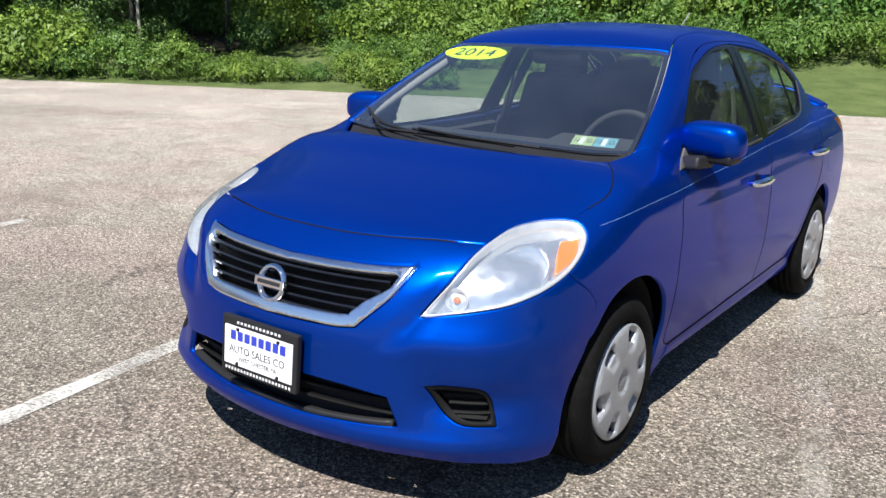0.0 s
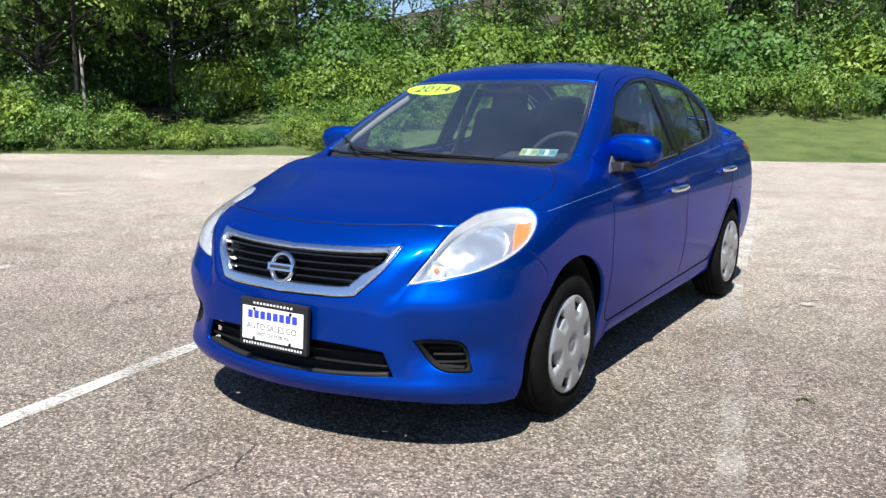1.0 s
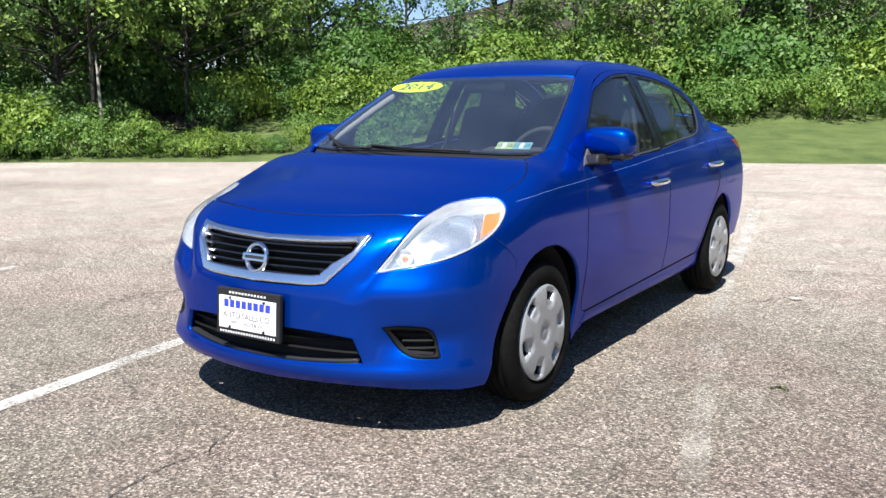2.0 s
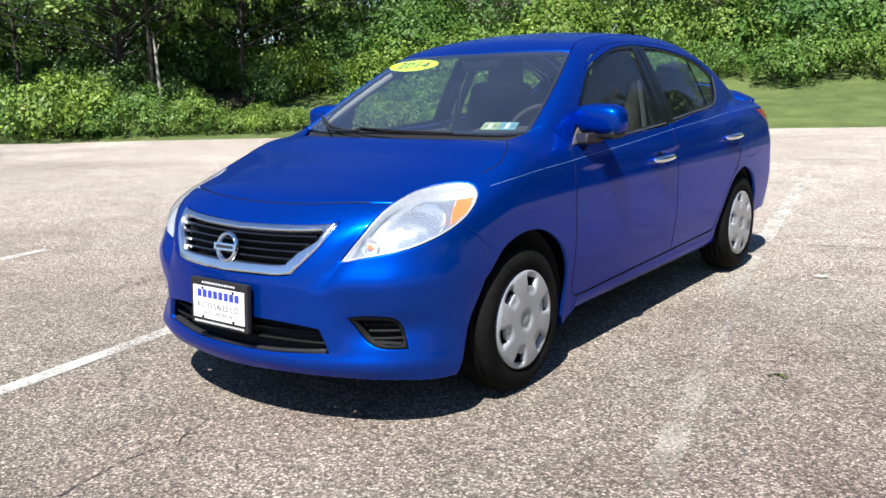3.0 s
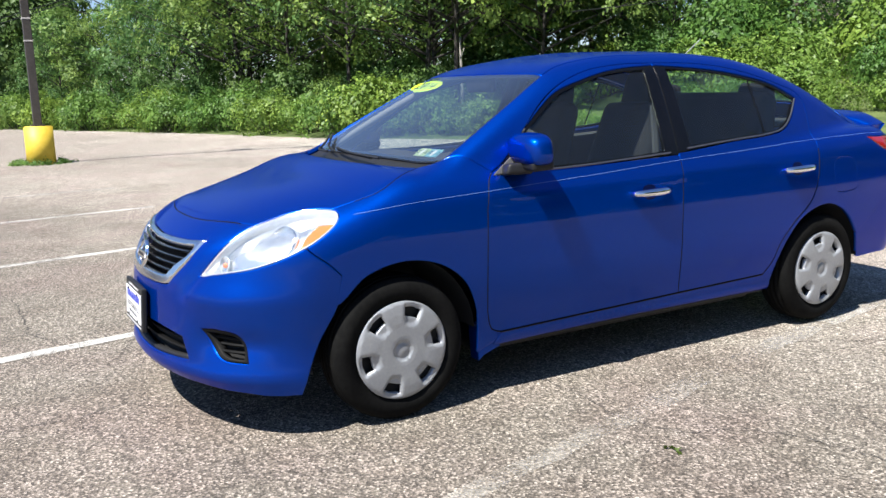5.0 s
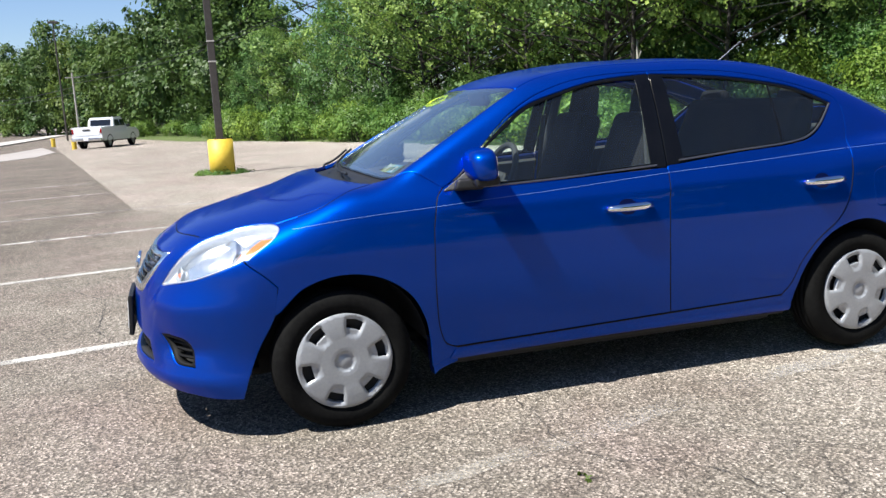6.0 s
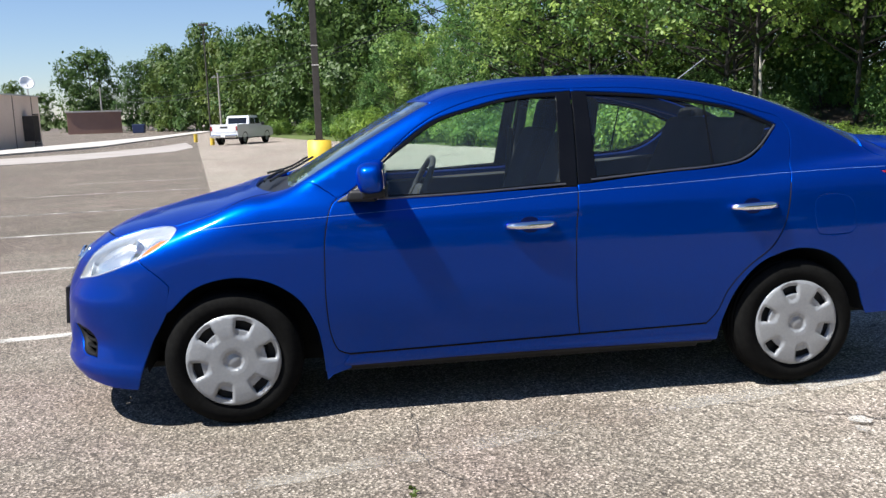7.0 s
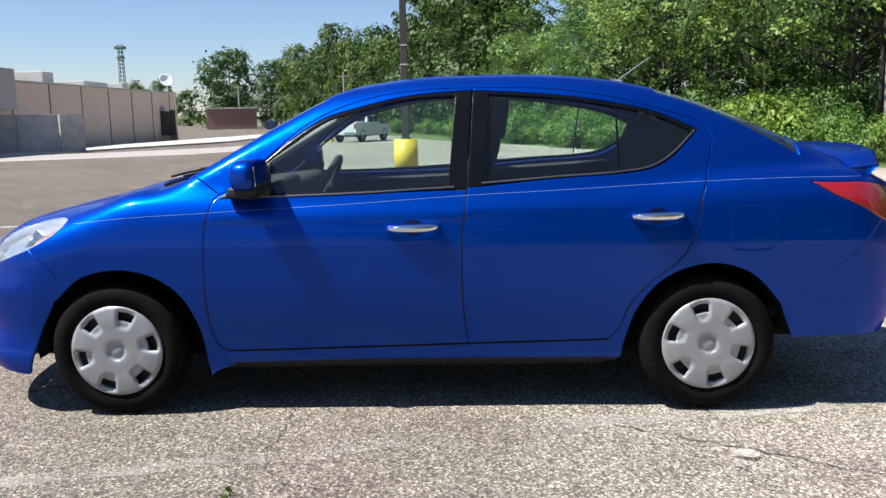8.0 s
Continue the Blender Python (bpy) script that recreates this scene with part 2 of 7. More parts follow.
CLOTH = grainy("dark_seat_cloth", (0.008, 0.008, 0.009), (0.017, 0.017, 0.018), 0.95, 260, 6, 0.4, 0.002, specular_ior_level=0.08)
CABIN = grainy("grey_cabin_plastic", (0.026, 0.027, 0.029), (0.042, 0.043, 0.045), 0.7, 150, 4, 0.2, 0.001, specular_ior_level=0.2)
PALE_CABIN = grainy("pale_grey_headlining", (0.22, 0.22, 0.215), (0.29, 0.29, 0.28), 0.9, 200, 4, 0.2, 0.001)
WHITE_PAPER = material("white_plate", (0.78, 0.78, 0.79), 0.35)
GREY_PAPER = material("dull_white_paper", (0.45, 0.46, 0.45), 0.6)
INK_BLUE = material("blue_print", (0.03, 0.05, 0.42), 0.5)
INK_BLACK = material("black_print", (0.02, 0.02, 0.02), 0.5)
INK_WHITE = material("white_print", (0.75, 0.75, 0.75), 0.5)
NEON = material("neon_yellow_sticker", (0.62, 0.85, 0.02), 0.5)
MIRROR = material("mirror_glass", (0.85, 0.87, 0.88), 0.02, 1.0)
ASPHALT = asphalt()
LINE_PAINT = worn_line_paint("worn_white_line_paint", 0.36, 0.56, (0.56, 0.54, 0.49))
FADED_PAINT = worn_line_paint("faded_white_line_paint", 0.46, 0.76, (0.52, 0.50, 0.46))
THIN_PAINT = worn_line_paint("thin_white_line_paint", 0.40, 0.68, (0.64, 0.62, 0.57))
WEAK_PAINT = worn_line_paint("weak_white_line_paint", 0.44, 0.86, (0.58, 0.55, 0.48))


# ---------------------------------------------------------------- mesh helpers
def thing(name, label, category, at=(0, 0, 0), turn=0.0, group="", kind=""):
    ob = new(name)
    ob.matrix_world = pose(*at, 0, 0, turn)
    return tagged(ob, label, category, group, kind)


def mesh_part(name, verts, faces, mat, parent=None, label="", smooth=True):
    me = bpy.data.meshes.new(name)
    me.from_pydata([tuple(v) for v in verts], [], [tuple(f) for f in faces])
    for mt in mat if isinstance(mat, (list, tuple)) else [mat]:
        me.materials.append(mt)
    if smooth:
        me.polygons.foreach_set("use_smooth", [True] * len(me.polygons))
    me.update()
    ob = new(name, me)
    ob.parent = parent
    if label:
        ob["label"] = label
    return ob


def part(name, bm, mat, parent=None, label="", smooth=False):
    me = bpy.data.meshes.new(name)
    bmesh.ops.recalc_face_normals(bm, faces=bm.faces)
    bm.to_mesh(me)
    bm.free()
    me.materials.append(mat)
    if smooth:
        me.polygons.foreach_set("use_smooth", [True] * len(me.polygons))
    ob = new(name, me)
    ob.parent = parent
    if label:
        ob["label"] = label
    return ob


def box(bm, size, at=(0, 0, 0), bevel=0.0, turn=None, segs=2, taper=None):
    """adds a bevelled box; taper: scale of its top in x and y"""
    g = bmesh.ops.create_cube(bm, size=1.0)
    vs = g["verts"]
    for v in vs:
        if taper and v.co.z > 0:
            v.co.x *= taper[0]
            v.co.y *= taper[1]
        v.co = Vector((v.co.x * size[0], v.co.y * size[1], v.co.z * size[2]))
    if bevel:
        es = list({e for v in vs for e in v.link_edges})
        r = bmesh.ops.bevel(bm, geom=es, offset=bevel, segments=segs, profile=0.6, affect="EDGES")
        vs = list({v for f in r["faces"] for v in f.verts} | {v for v in vs if v.is_valid})
        seen, stack = set(vs), list(vs)
        while stack:
            v = stack.pop()
            for e in v.link_edges:
                o = e.other_vert(v)
                if o not in seen:
                    seen.add(o)
                    stack.append(o)
        vs = list(seen)
    m = Matrix.Translation(at) @ (turn.to_4x4() if turn is not None else Matrix())
    bmesh.ops.transform(bm, matrix=m, verts=vs)
    return vs


def tube(bm, a, b, r0, r1=None, n=12, caps=True):
    """adds a cone or cylinder from a to b"""
    a, b = Vector(a), Vector(b)
    d = b - a
    m = Matrix.Translation((a + b) / 2) @ d.to_track_quat("Z", "Y").to_matrix().to_4x4()
    bmesh.ops.create_cone(bm, cap_ends=caps, segments=n, radius1=r0, radius2=r0 if r1 is None else r1, depth=d.length, matrix=m)


def sweep(bm, pts, r, n=8, flat=1.0):
    """a tube along a line of points"""
    pts = [Vector(p) for p in pts]
    rings = []
    for i, p in enumerate(pts):
        d = (pts[min(i + 1, len(pts) - 1)] - pts[max(i - 1, 0)]).normalized()
        q = d.to_track_quat("Z", "Y")
        rr = r[i] if isinstance(r, (list, tuple)) else r
        rings.append([bm.verts.new(p + q @ Vector((rr * math.cos(6.2832 * k / n), flat * rr * math.sin(6.2832 * k / n), 0))) for k in range(n)])
    for a, b in zip(rings, rings[1:]):
        for k in range(n):
            bm.faces.new((a[k], a[(k + 1) % n], b[(k + 1) % n], b[k]))
    bm.faces.new(rings[0][::-1])
    bm.faces.new(rings[-1])


def lathe(bm, profile, n=48, axis="X"):
    """turns (radius, along) pairs about the x axis"""
    rings = []
    for r, h in profile:
        rings.append([bm.verts.new((h, r * math.cos(6.2832 * k / n), r * math.sin(6.2832 * k / n))) for k in range(n)])
    for a, b in zip(rings, rings[1:]):
        for k in range(n):
            bm.faces.new((a[k], a[(k + 1) % n], b[(k + 1) % n], b[k]))


def words(name, text, size, mat, parent, m, depth=0.0006, wide=1.0, spread=1.0):
    """raised lettering in the built-in font, as a mesh, centred at the pose m"""
    cu = bpy.data.curves.new(name, "FONT")
    cu.body, cu.size, cu.extrude, cu.align_x, cu.align_y = text, size, depth, "CENTER", "CENTER"
    cu.space_character = spread
    cu.resolution_u = 3
    tmp = new("lettering_source", cu)
    me = bpy.data.meshes.new_from_object(tmp.evaluated_get(bpy.context.evaluated_depsgraph_get()))
    bpy.data.objects.remove(tmp)
    me.transform(m @ Matrix.Diagonal((wide, 1, 1, 1)))
    me.materials.clear()
    me.materials.append(mat)
    ob = new(name, me)
    ob.parent = parent
    return ob


# ---------------------------------------------------------------- the ground
EDGE = [(60, 50), (20, 32), (8, 25), (-1.5, 20.2), (-11, 15.9), (-17.5, 12.5), (-23, 9.4), (-31, 8.0), (-39, 6.0), (-47, 3.4), (-57, 0.0), (-80, -6.4), (-140, -14), (-260, -26)]


def edge_signed(x, y):
    """distance beyond the edge of the lot, towards the woods (plus), from points x, y"""
    best, sign = np.full(np.shape(x), 1e9), np.ones(np.shape(x))
    for (ax, ay), (bx, by) in zip(EDGE, EDGE[1:]):
        dx, dy = bx - ax, by - ay
        t = np.clip(((x - ax) * dx + (y - ay) * dy) / (dx * dx + dy * dy), 0, 1)
        d = np.hypot(x - ax - t * dx, y - ay - t * dy)
        s = np.where(dx * (y - ay) - dy * (x - ax) > 0, -1.0, 1.0)
        sign = np.where(d < best, s, sign)
        best = np.minimum(best, d)
    return best * sign


def ground_z(x, y):
    x, y = np.asarray(x, float), np.asarray(y, float)
    fall = -0.013 * np.clip(-x - 20, 0, 38) - 0.012 * np.clip(-x - 8, 0, 12) - 0.016 * np.clip(y - 2, 0, 16)
    s = edge_signed(x, y)
    rise = 0.10 * np.clip(s, 0, 8) + 0.24 * np.clip(s - 8, 0, 50)
    near = np.clip((x + 60) / 30, 0, 1)
    return fall + rise * (0.25 + 0.75 * near)


def gz(x, y):
    return float(ground_z(x, y))


def axis_steps(lo, hi, fine, far):
    out = [v for v in np.arange(lo, hi + 0.01, fine)]
    a, b, st = lo, hi, fine
    while a > -far:
        st *= 1.35
        a -= st
        out.insert(0, a)
    st = fine
    while b < far:
        st *= 1.35
        b += st
        out.append(b)
    return np.array(out)


def grid_sheet(xs, ys, zf):
    X, Y = np.meshgrid(xs, ys, indexing="ij")
    Z = zf(X, Y)
    v = np.stack([X, Y, Z], -1).reshape(-1, 3)
    n = len(ys)
    f = [(i * n + j, (i + 1) * n + j, (i + 1) * n + j + 1, i * n + j + 1) for i in range(len(xs) - 1) for j in range(n - 1)]
    return v, f


GRASS = grainy("mown_grass", (0.040, 0.070, 0.010), (0.132, 0.170, 0.045), 0.95, 16, 1.1, 1.0, 0.06)


def build_ground():
    v, f = grid_sheet(axis_steps(-70, 25, 1.3, 2500), axis_steps(-40, 50, 1.3, 2500), lambda x, y: ground_z(x, y) - np.where(edge_signed(x, y) > 0.0, 0.0, 0.08))
    # leaf litter below the trees
    V = np.array(v)
    S = edge_signed(V[:, 0], V[:, 1])
    lim = np.interp(V[:, 0], [-25, -19], [4.2, 12.5])
    on = (S > lim) & (np.abs(V[:, 0]) < 200) & (np.abs(V[:, 1]) < 120)
    ff = [q for q in f if all(on[i] for i in q)]
    ids = sorted({i for q in ff for i in q})
    ren = {i: k for k, i in enumerate(ids)}
    litter = grainy("leaf_litter", (0.022, 0.018, 0.011), (0.055, 0.042, 0.026), 0.95, 14, 1.0, 0.8, 0.05)
    tagged(mesh_part("forest_floor", V[ids] + (0, 0, 0.03), [tuple(ren[i] for i in q) for q in ff], litter), "dark leaf litter below the trees", "ground", kind="structure")
    tagged(mesh_part("ground", v, f, GRASS), "mown green grass bank rising to the woods", "ground", kind="structure")
    # asphalt sheet, with its ragged edge against the grass
    rng = random.Random(4)
    border = []
    for (ax, ay), (bx, by) in zip(EDGE, EDGE[1:]):
        n = max(2, int(math.hypot(bx - ax, by - ay) / 0.8))
        for i in range(n):
            t = i / n
            border.append((ax + (bx - ax) * t + rng.uniform(-0.08, 0.08), ay + (by - ay) * t + rng.uniform(-0.08, 0.08)))
    border += [(-260, -240), (60, -240)]
    xs = [(x, y) for x in np.arange(-76, 30, 2.0) for y in np.arange(-42, 30, 2.0)]
    keep = inside(np.array(xs), np.array(border))
    far = np.array([edge_signed(p[0], p[1]) < -0.6 for p in xs])
    pts = border + [p for p, k, q in zip(xs, keep, far) if k and q]
    nb = len(border)
    vs, _, fs, *_ = cdt([Vector(p) for p in pts], [(i, (i + 1) % nb) for i in range(nb)], [], 0, 1e-5)
    P = np.array([(q.x, q.y) for q in vs])
    F = np.array([tuple(t) for t in fs])
    ok = inside(P[F].mean(1), np.array(border))
    top = np.column_stack([P, ground_z(P[:, 0], P[:, 1]) + 0.0])
    F = F[ok]
    # a thin skirt gives the sheet its thickness
    base = len(top)
    low = top.copy()
    low[:, 2] -= 0.07
    skirt = [(i, (i + 1) % nb, base + (i + 1) % nb, base + i) for i in range(nb)]
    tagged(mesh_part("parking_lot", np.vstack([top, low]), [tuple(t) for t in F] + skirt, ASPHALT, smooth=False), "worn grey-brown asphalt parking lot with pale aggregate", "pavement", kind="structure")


def strip(name, pts, width, mat, label, lift=0.004, rag=0.0, seed=1, category="road marking", cuts=0):
    """a flat painted or poured strip along a line on the lot"""
    rng = random.Random(seed)
    v, f = [], []
    P = []
    for (ax, ay), (bx, by) in zip(pts, pts[1:]):
        n = max(1, int(math.hypot(bx - ax, by - ay) / 0.12))
        P += [(ax + (bx - ax) * i / n, ay + (by - ay) * i / n) for i in range(n)]
    P.append(pts[-1])
    for i, (x, y) in enumerate(P):
        a, b = P[max(i - 1, 0)], P[min(i + 1, len(P) - 1)]
        dx, dy = b[0] - a[0], b[1] - a[1]
        l = math.hypot(dx, dy)
        for s in (-1, 1):
            w = width / 2 * s + rng.uniform(-rag, rag)
            px, py = x - dy / l * w, y + dx / l * w
            v.append((px, py, gz(px, py) + lift))
    gone = {rng.randrange(1, max(2, len(P) - 1)) for _ in range(cuts)}
    for i in range(len(P) - 1):
        if i not in gone:
            f.append((2 * i, 2 * i + 2, 2 * i + 3, 2 * i + 1))
    return tagged(mesh_part(name, v, f, mat, smooth=False), label, category, kind="structure")


def inside(p, poly):
    """which of the points p lie in the closed polygon"""
    x, y = p[:, 0][:, None], p[:, 1][:, None]
    a, b = poly, np.roll(poly, -1, 0)
    ax, ay, bx, by = a[:, 0], a[:, 1], b[:, 0], b[:, 1]
    with np.errstate(divide="ignore", invalid="ignore"):
        hit = ((ay > y) != (by > y)) & (x < (bx - ax) * (y - ay) / (by - ay) + ax)
    return hit.sum(1) % 2 == 1


from mathutils.geometry import delaunay_2d_cdt as cdt

build_ground()
# stall lines, skewed to the parked car
for k, x0 in enumerate((-1.27, -4.0, -6.65, -9.3, -13.2, -16.8)):
    north = 1.0 if k == 0 else 0.6 if k < 4 else -1.6
    strip("stall_line", [(x0 + 5.2 * 0.14 + 0.1, -5.2), (x0 - 0.14 * north, north)], 0.10, LINE_PAINT if k != 3 else THIN_PAINT, "worn white painted stall line on asphalt", rag=0.006, seed=k + 3)
# the line on the sedan's driver side: well kept past its rear wheel, nearly gone beside its doors
for pts, mat, wide, text in (([(0.86, 2.62), (0.68, 3.55), (0.16, 6.2), (-0.30, 8.6)], THIN_PAINT, 0.12, "faded white painted stall line on asphalt"),
                             ([(1.26, 0.95), (1.09, 1.56), (0.865, 2.60)], FADED_PAINT, 0.12, "nearly worn-off white stall line on asphalt"),
                             ([(1.66, -0.62), (1.54, -0.20), (1.27, 0.92)], WEAK_PAINT, 0.10, "faded white painted stall line on asphalt"),
                             ([(-2.4, 2.6), (-3.1, 6.2)], FADED_PAINT, 0.12, "nearly worn-off white stall line on asphalt")):
    strip("stall_line", pts, wide, mat, text, rag=0.012, seed=41)


# ---------------------------------------------------------------- the sedan's skin
def lerp_curve(v, pts):
    """smooth curve through few (v, value) pairs: monotone cubic (pchip)"""
    xs=np.array([p[0] for p in pts],float); ys=np.array([p[1] for p in pts],float)
    h=np.diff(xs); d=np.diff(ys)/h
    m=np.zeros(len(xs)); m[0],m[-1]=d[0],d[-1]
    for i in range(1,len(xs)-1):
        m[i] = 0 if d[i-1]*d[i] <= 0 else (d[i-1]*h[i]+d[i]*h[i-1])/(h[i-1]+h[i])
    v=np.asarray(v,float); i=np.clip(np.searchsorted(xs,v)-1,0,len(xs)-2)
    t=(v-xs[i])/h[i]; tc=np.clip(t,0,1)
    y=(2*tc**3-3*tc**2+1)*ys[i]+(tc**3-2*tc**2+tc)*h[i]*m[i]+(-2*tc**3+3*tc**2)*ys[i+1]+(tc**3-tc**2)*h[i]*m[i+1]
    return y+np.where(t<0,t*h[i]*m[i],0)+np.where(t>1,(t-1)*h[i]*m[i+1],0)
def smin(a,b,k):
    h=np.maximum(k-np.abs(a-b),0)/k
    return np.minimum(a,b)-h*h*k*0.25
def smax(a,b,k): return -smin(-a,-b,k)
# half width by height, at mid length
WIDTH=[(0.15,0.765),(0.22,0.780),(0.32,0.800),(0.45,0.828),(0.60,0.842),(0.72,0.842),(0.86,0.826),(0.95,0.806),(1.05,0.775)]
# narrowing by length (factor on width)
TAPER=[(-0.9,0.93),(-0.4,0.975),(0.0,0.995),(0.6,1.0),(2.4,1.0),(2.9,0.985),(3.3,0.955),(3.7,0.91)]
HOOD=[(-0.72,0.80),(-0.60,0.87),(-0.40,0.930),(-0.1,1.000),(0.15,1.058),(0.4,1.055),(0.7,1.00),(1.5,1.01),(2.3,1.05),(2.8,1.10),(3.1,1.115),(3.4,1.10),(3.5,1.085)]
CROWN=[(-0.7,0.33),(-0.4,0.24),(0.1,0.05),(3.0,0.06),(3.5,0.15)]
NOSE=[(0.15,-0.79),(0.22,-0.83),(0.32,-0.845),(0.45,-0.84),(0.56,-0.83),(0.66,-0.80),(0.76,-0.765),(0.84,-0.70)]
TAIL=[(0.2,3.50),(0.35,3.57),(0.6,3.60),(0.8,3.575),(0.95,3.53),(1.08,3.48)]
ROOF=[(0.7,1.345),(0.9,1.42),(1.15,1.468),(1.5,1.497),(1.9,1.496),(2.25,1.465),(2.55,1.397),(2.85,1.287),(3.1,1.175),(3.3,1.085)]
def car_skin(x,y,z):
    """positive inside the body, zero on its skin"""
    x=np.abs(x)
    mid=np.clip((y-0.40)/0.12,0,1)*np.clip((2.30-y)/0.12,0,1)
    flare=0.050*np.exp(-((z-0.20)/0.13)**2)*np.clip((-0.10-y)/0.22,0,1)*np.clip((y+0.75)/0.2,0,1)
    sill=flare+0.010*np.exp(-((z-0.250)/0.020)**2)*mid
    side=lerp_curve(z,WIDTH)*lerp_curve(y,TAPER)+sill-x
    top=lerp_curve(y,HOOD)-0.02*x**2-lerp_curve(y,CROWN)*x**4-z
    # dished channel round the fog recess, and a lip along the chin
    ch=np.clip((x-0.47)/0.13,0,1); ch=ch*ch*(3-2*ch)
    ou=np.clip((0.83-x)/0.12,0,1); ou=ou*ou*(3-2*ou)
    dish=0.036*np.exp(-((z-0.390)/0.060)**2)*ch*ou
    lip=0.018*np.exp(-((z-0.258)/0.032)**2)
    # rounded shoulder below the headlamps
    sh=np.clip((x-0.40)/0.15,0,1); sh=sh*sh*(3-2*sh)
    bulge=sh*(0.013*np.exp(-((z-0.565)/0.05)**2)-0.004)
    # valley running down between the grille and the headlamp
    vd=(x-0.415)*0.855-(z-0.575)*0.519
    vl=np.clip((z-0.52)/0.08,0,1)*np.clip((0.84-z)/0.10,0,1)
    dish=dish+0.016*np.exp(-((vd-0.035)/0.034)**2)*vl
    nose=y-(lerp_curve(z,NOSE)+0.35*x**2+0.3*x**6+dish-lip-bulge)
    tail=lerp_curve(z,TAIL)-0.22*x**2-0.35*x**6-y
    low=smin(smin(side,top,0.07),smin(nose,top+0.0,0.08)*0.9,0.16)
    low=smin(low,tail*0.9,0.14)
    glass=(y-(0.285+1.74*(z-1.053)+0.10*x**2))*0.5
    roof=(lerp_curve(y,ROOF)-0.10*x**2-0.12*x**4-z)*0.93
    tumble=(0.795-0.40*(z-0.95)-0.22*np.maximum(z-0.95,0)**2-0.10*np.maximum(y-1.9,0)**2-0.035*np.maximum(1.2-y,0)**2-x)*0.9
    green=smin(smin(tumble,roof,0.09),glass,0.05)
    green=smin(green,z-0.88,0.02)
    # soft run of the fender into the foot of the windshield pillar
    soft=0.03+0.012*np.clip((x-0.52)/0.12,0,1)*np.clip((0.80-y)/0.30,0,1)
    return smax(low,green,soft)


def skin_normal(P):
    e = 2e-4
    g = np.stack([car_skin(P[:, 0] + e, P[:, 1], P[:, 2]) - car_skin(P[:, 0] - e, P[:, 1], P[:, 2]),
                  car_skin(P[:, 0], P[:, 1] + e, P[:, 2]) - car_skin(P[:, 0], P[:, 1] - e, P[:, 2]),
                  car_skin(P[:, 0], P[:, 1], P[:, 2] + e) - car_skin(P[:, 0], P[:, 1], P[:, 2] - e)], 1) / (2 * e)
    l = np.linalg.norm(g, axis=1, keepdims=True)
    return -g / np.maximum(l, 1e-6), l[:, 0]


def snap(P):
    """moves points straight onto the skin"""
    P = np.array(P, float)
    for _ in range(12):
        f = car_skin(P[:, 0], P[:, 1], P[:, 2])
        n, l = skin_normal(P)
        P = P + n * np.clip(f / np.maximum(l, 0.3), -0.04, 0.04)[:, None]
    return P


def plane_view(d):
    """a parallel view of the skin along d: to flat coordinates and back"""
    d = np.array(d, float) / np.linalg.norm(d)
    e1 = np.cross((0, 0, 1), d) if abs(d[2]) < 0.9 else np.cross((0, 1, 0), d)
    e1 /= np.linalg.norm(e1)
    e2 = np.cross(d, e1)

    def flat(P):
        return np.stack([P @ e1, P @ e2], 1)

    def lines(uv):
        return uv[:, :1] * e1 + uv[:, 1:] * e2 + 5.0 * d, np.broadcast_to(-d, (len(uv), 3)), 10.0

    return flat, lines


def round_view(cy, s):
    """an unrolled view about the upright axis at y = cy; s = -1 for the nose, +1 for the tail"""
    def flat(P):
        return np.stack([np.arctan2(P[:, 0], s * (P[:, 1] - cy)) * 0.9, P[:, 2]], 1)

    def lines(uv):
        t = uv[:, 0] / 0.9
        d = np.stack([np.sin(t), s * np.cos(t), np.zeros(len(uv))], 1)
        o = d * 1.9 + np.stack([np.zeros(len(uv)), np.full(len(uv), cy), uv[:, 1]], 1)
        return o, -d, 1.85

    return flat, lines


def meet(o, w, reach):
    """first meeting of each line with the skin"""
    n = 420
    ds = np.linspace(0, reach, n)
    P = o[:, None, :] + ds[None, :, None] * w[:, None, :]
    f = car_skin(P[..., 0], P[..., 1], P[..., 2])
    k = np.argmax(f > 0, axis=1)
    bad = f.max(1) <= 0
    k = np.where(bad, np.argmax(f, axis=1), k)
    a, b = ds[np.maximum(k - 1, 0)], ds[k]
    for _ in range(26):
        m = (a + b) / 2
        q = o + m[:, None] * w
        into = car_skin(q[:, 0], q[:, 1], q[:, 2]) > 0
        b, a = np.where(into, m, b), np.where(into, a, m)
    return o + b[:, None] * w


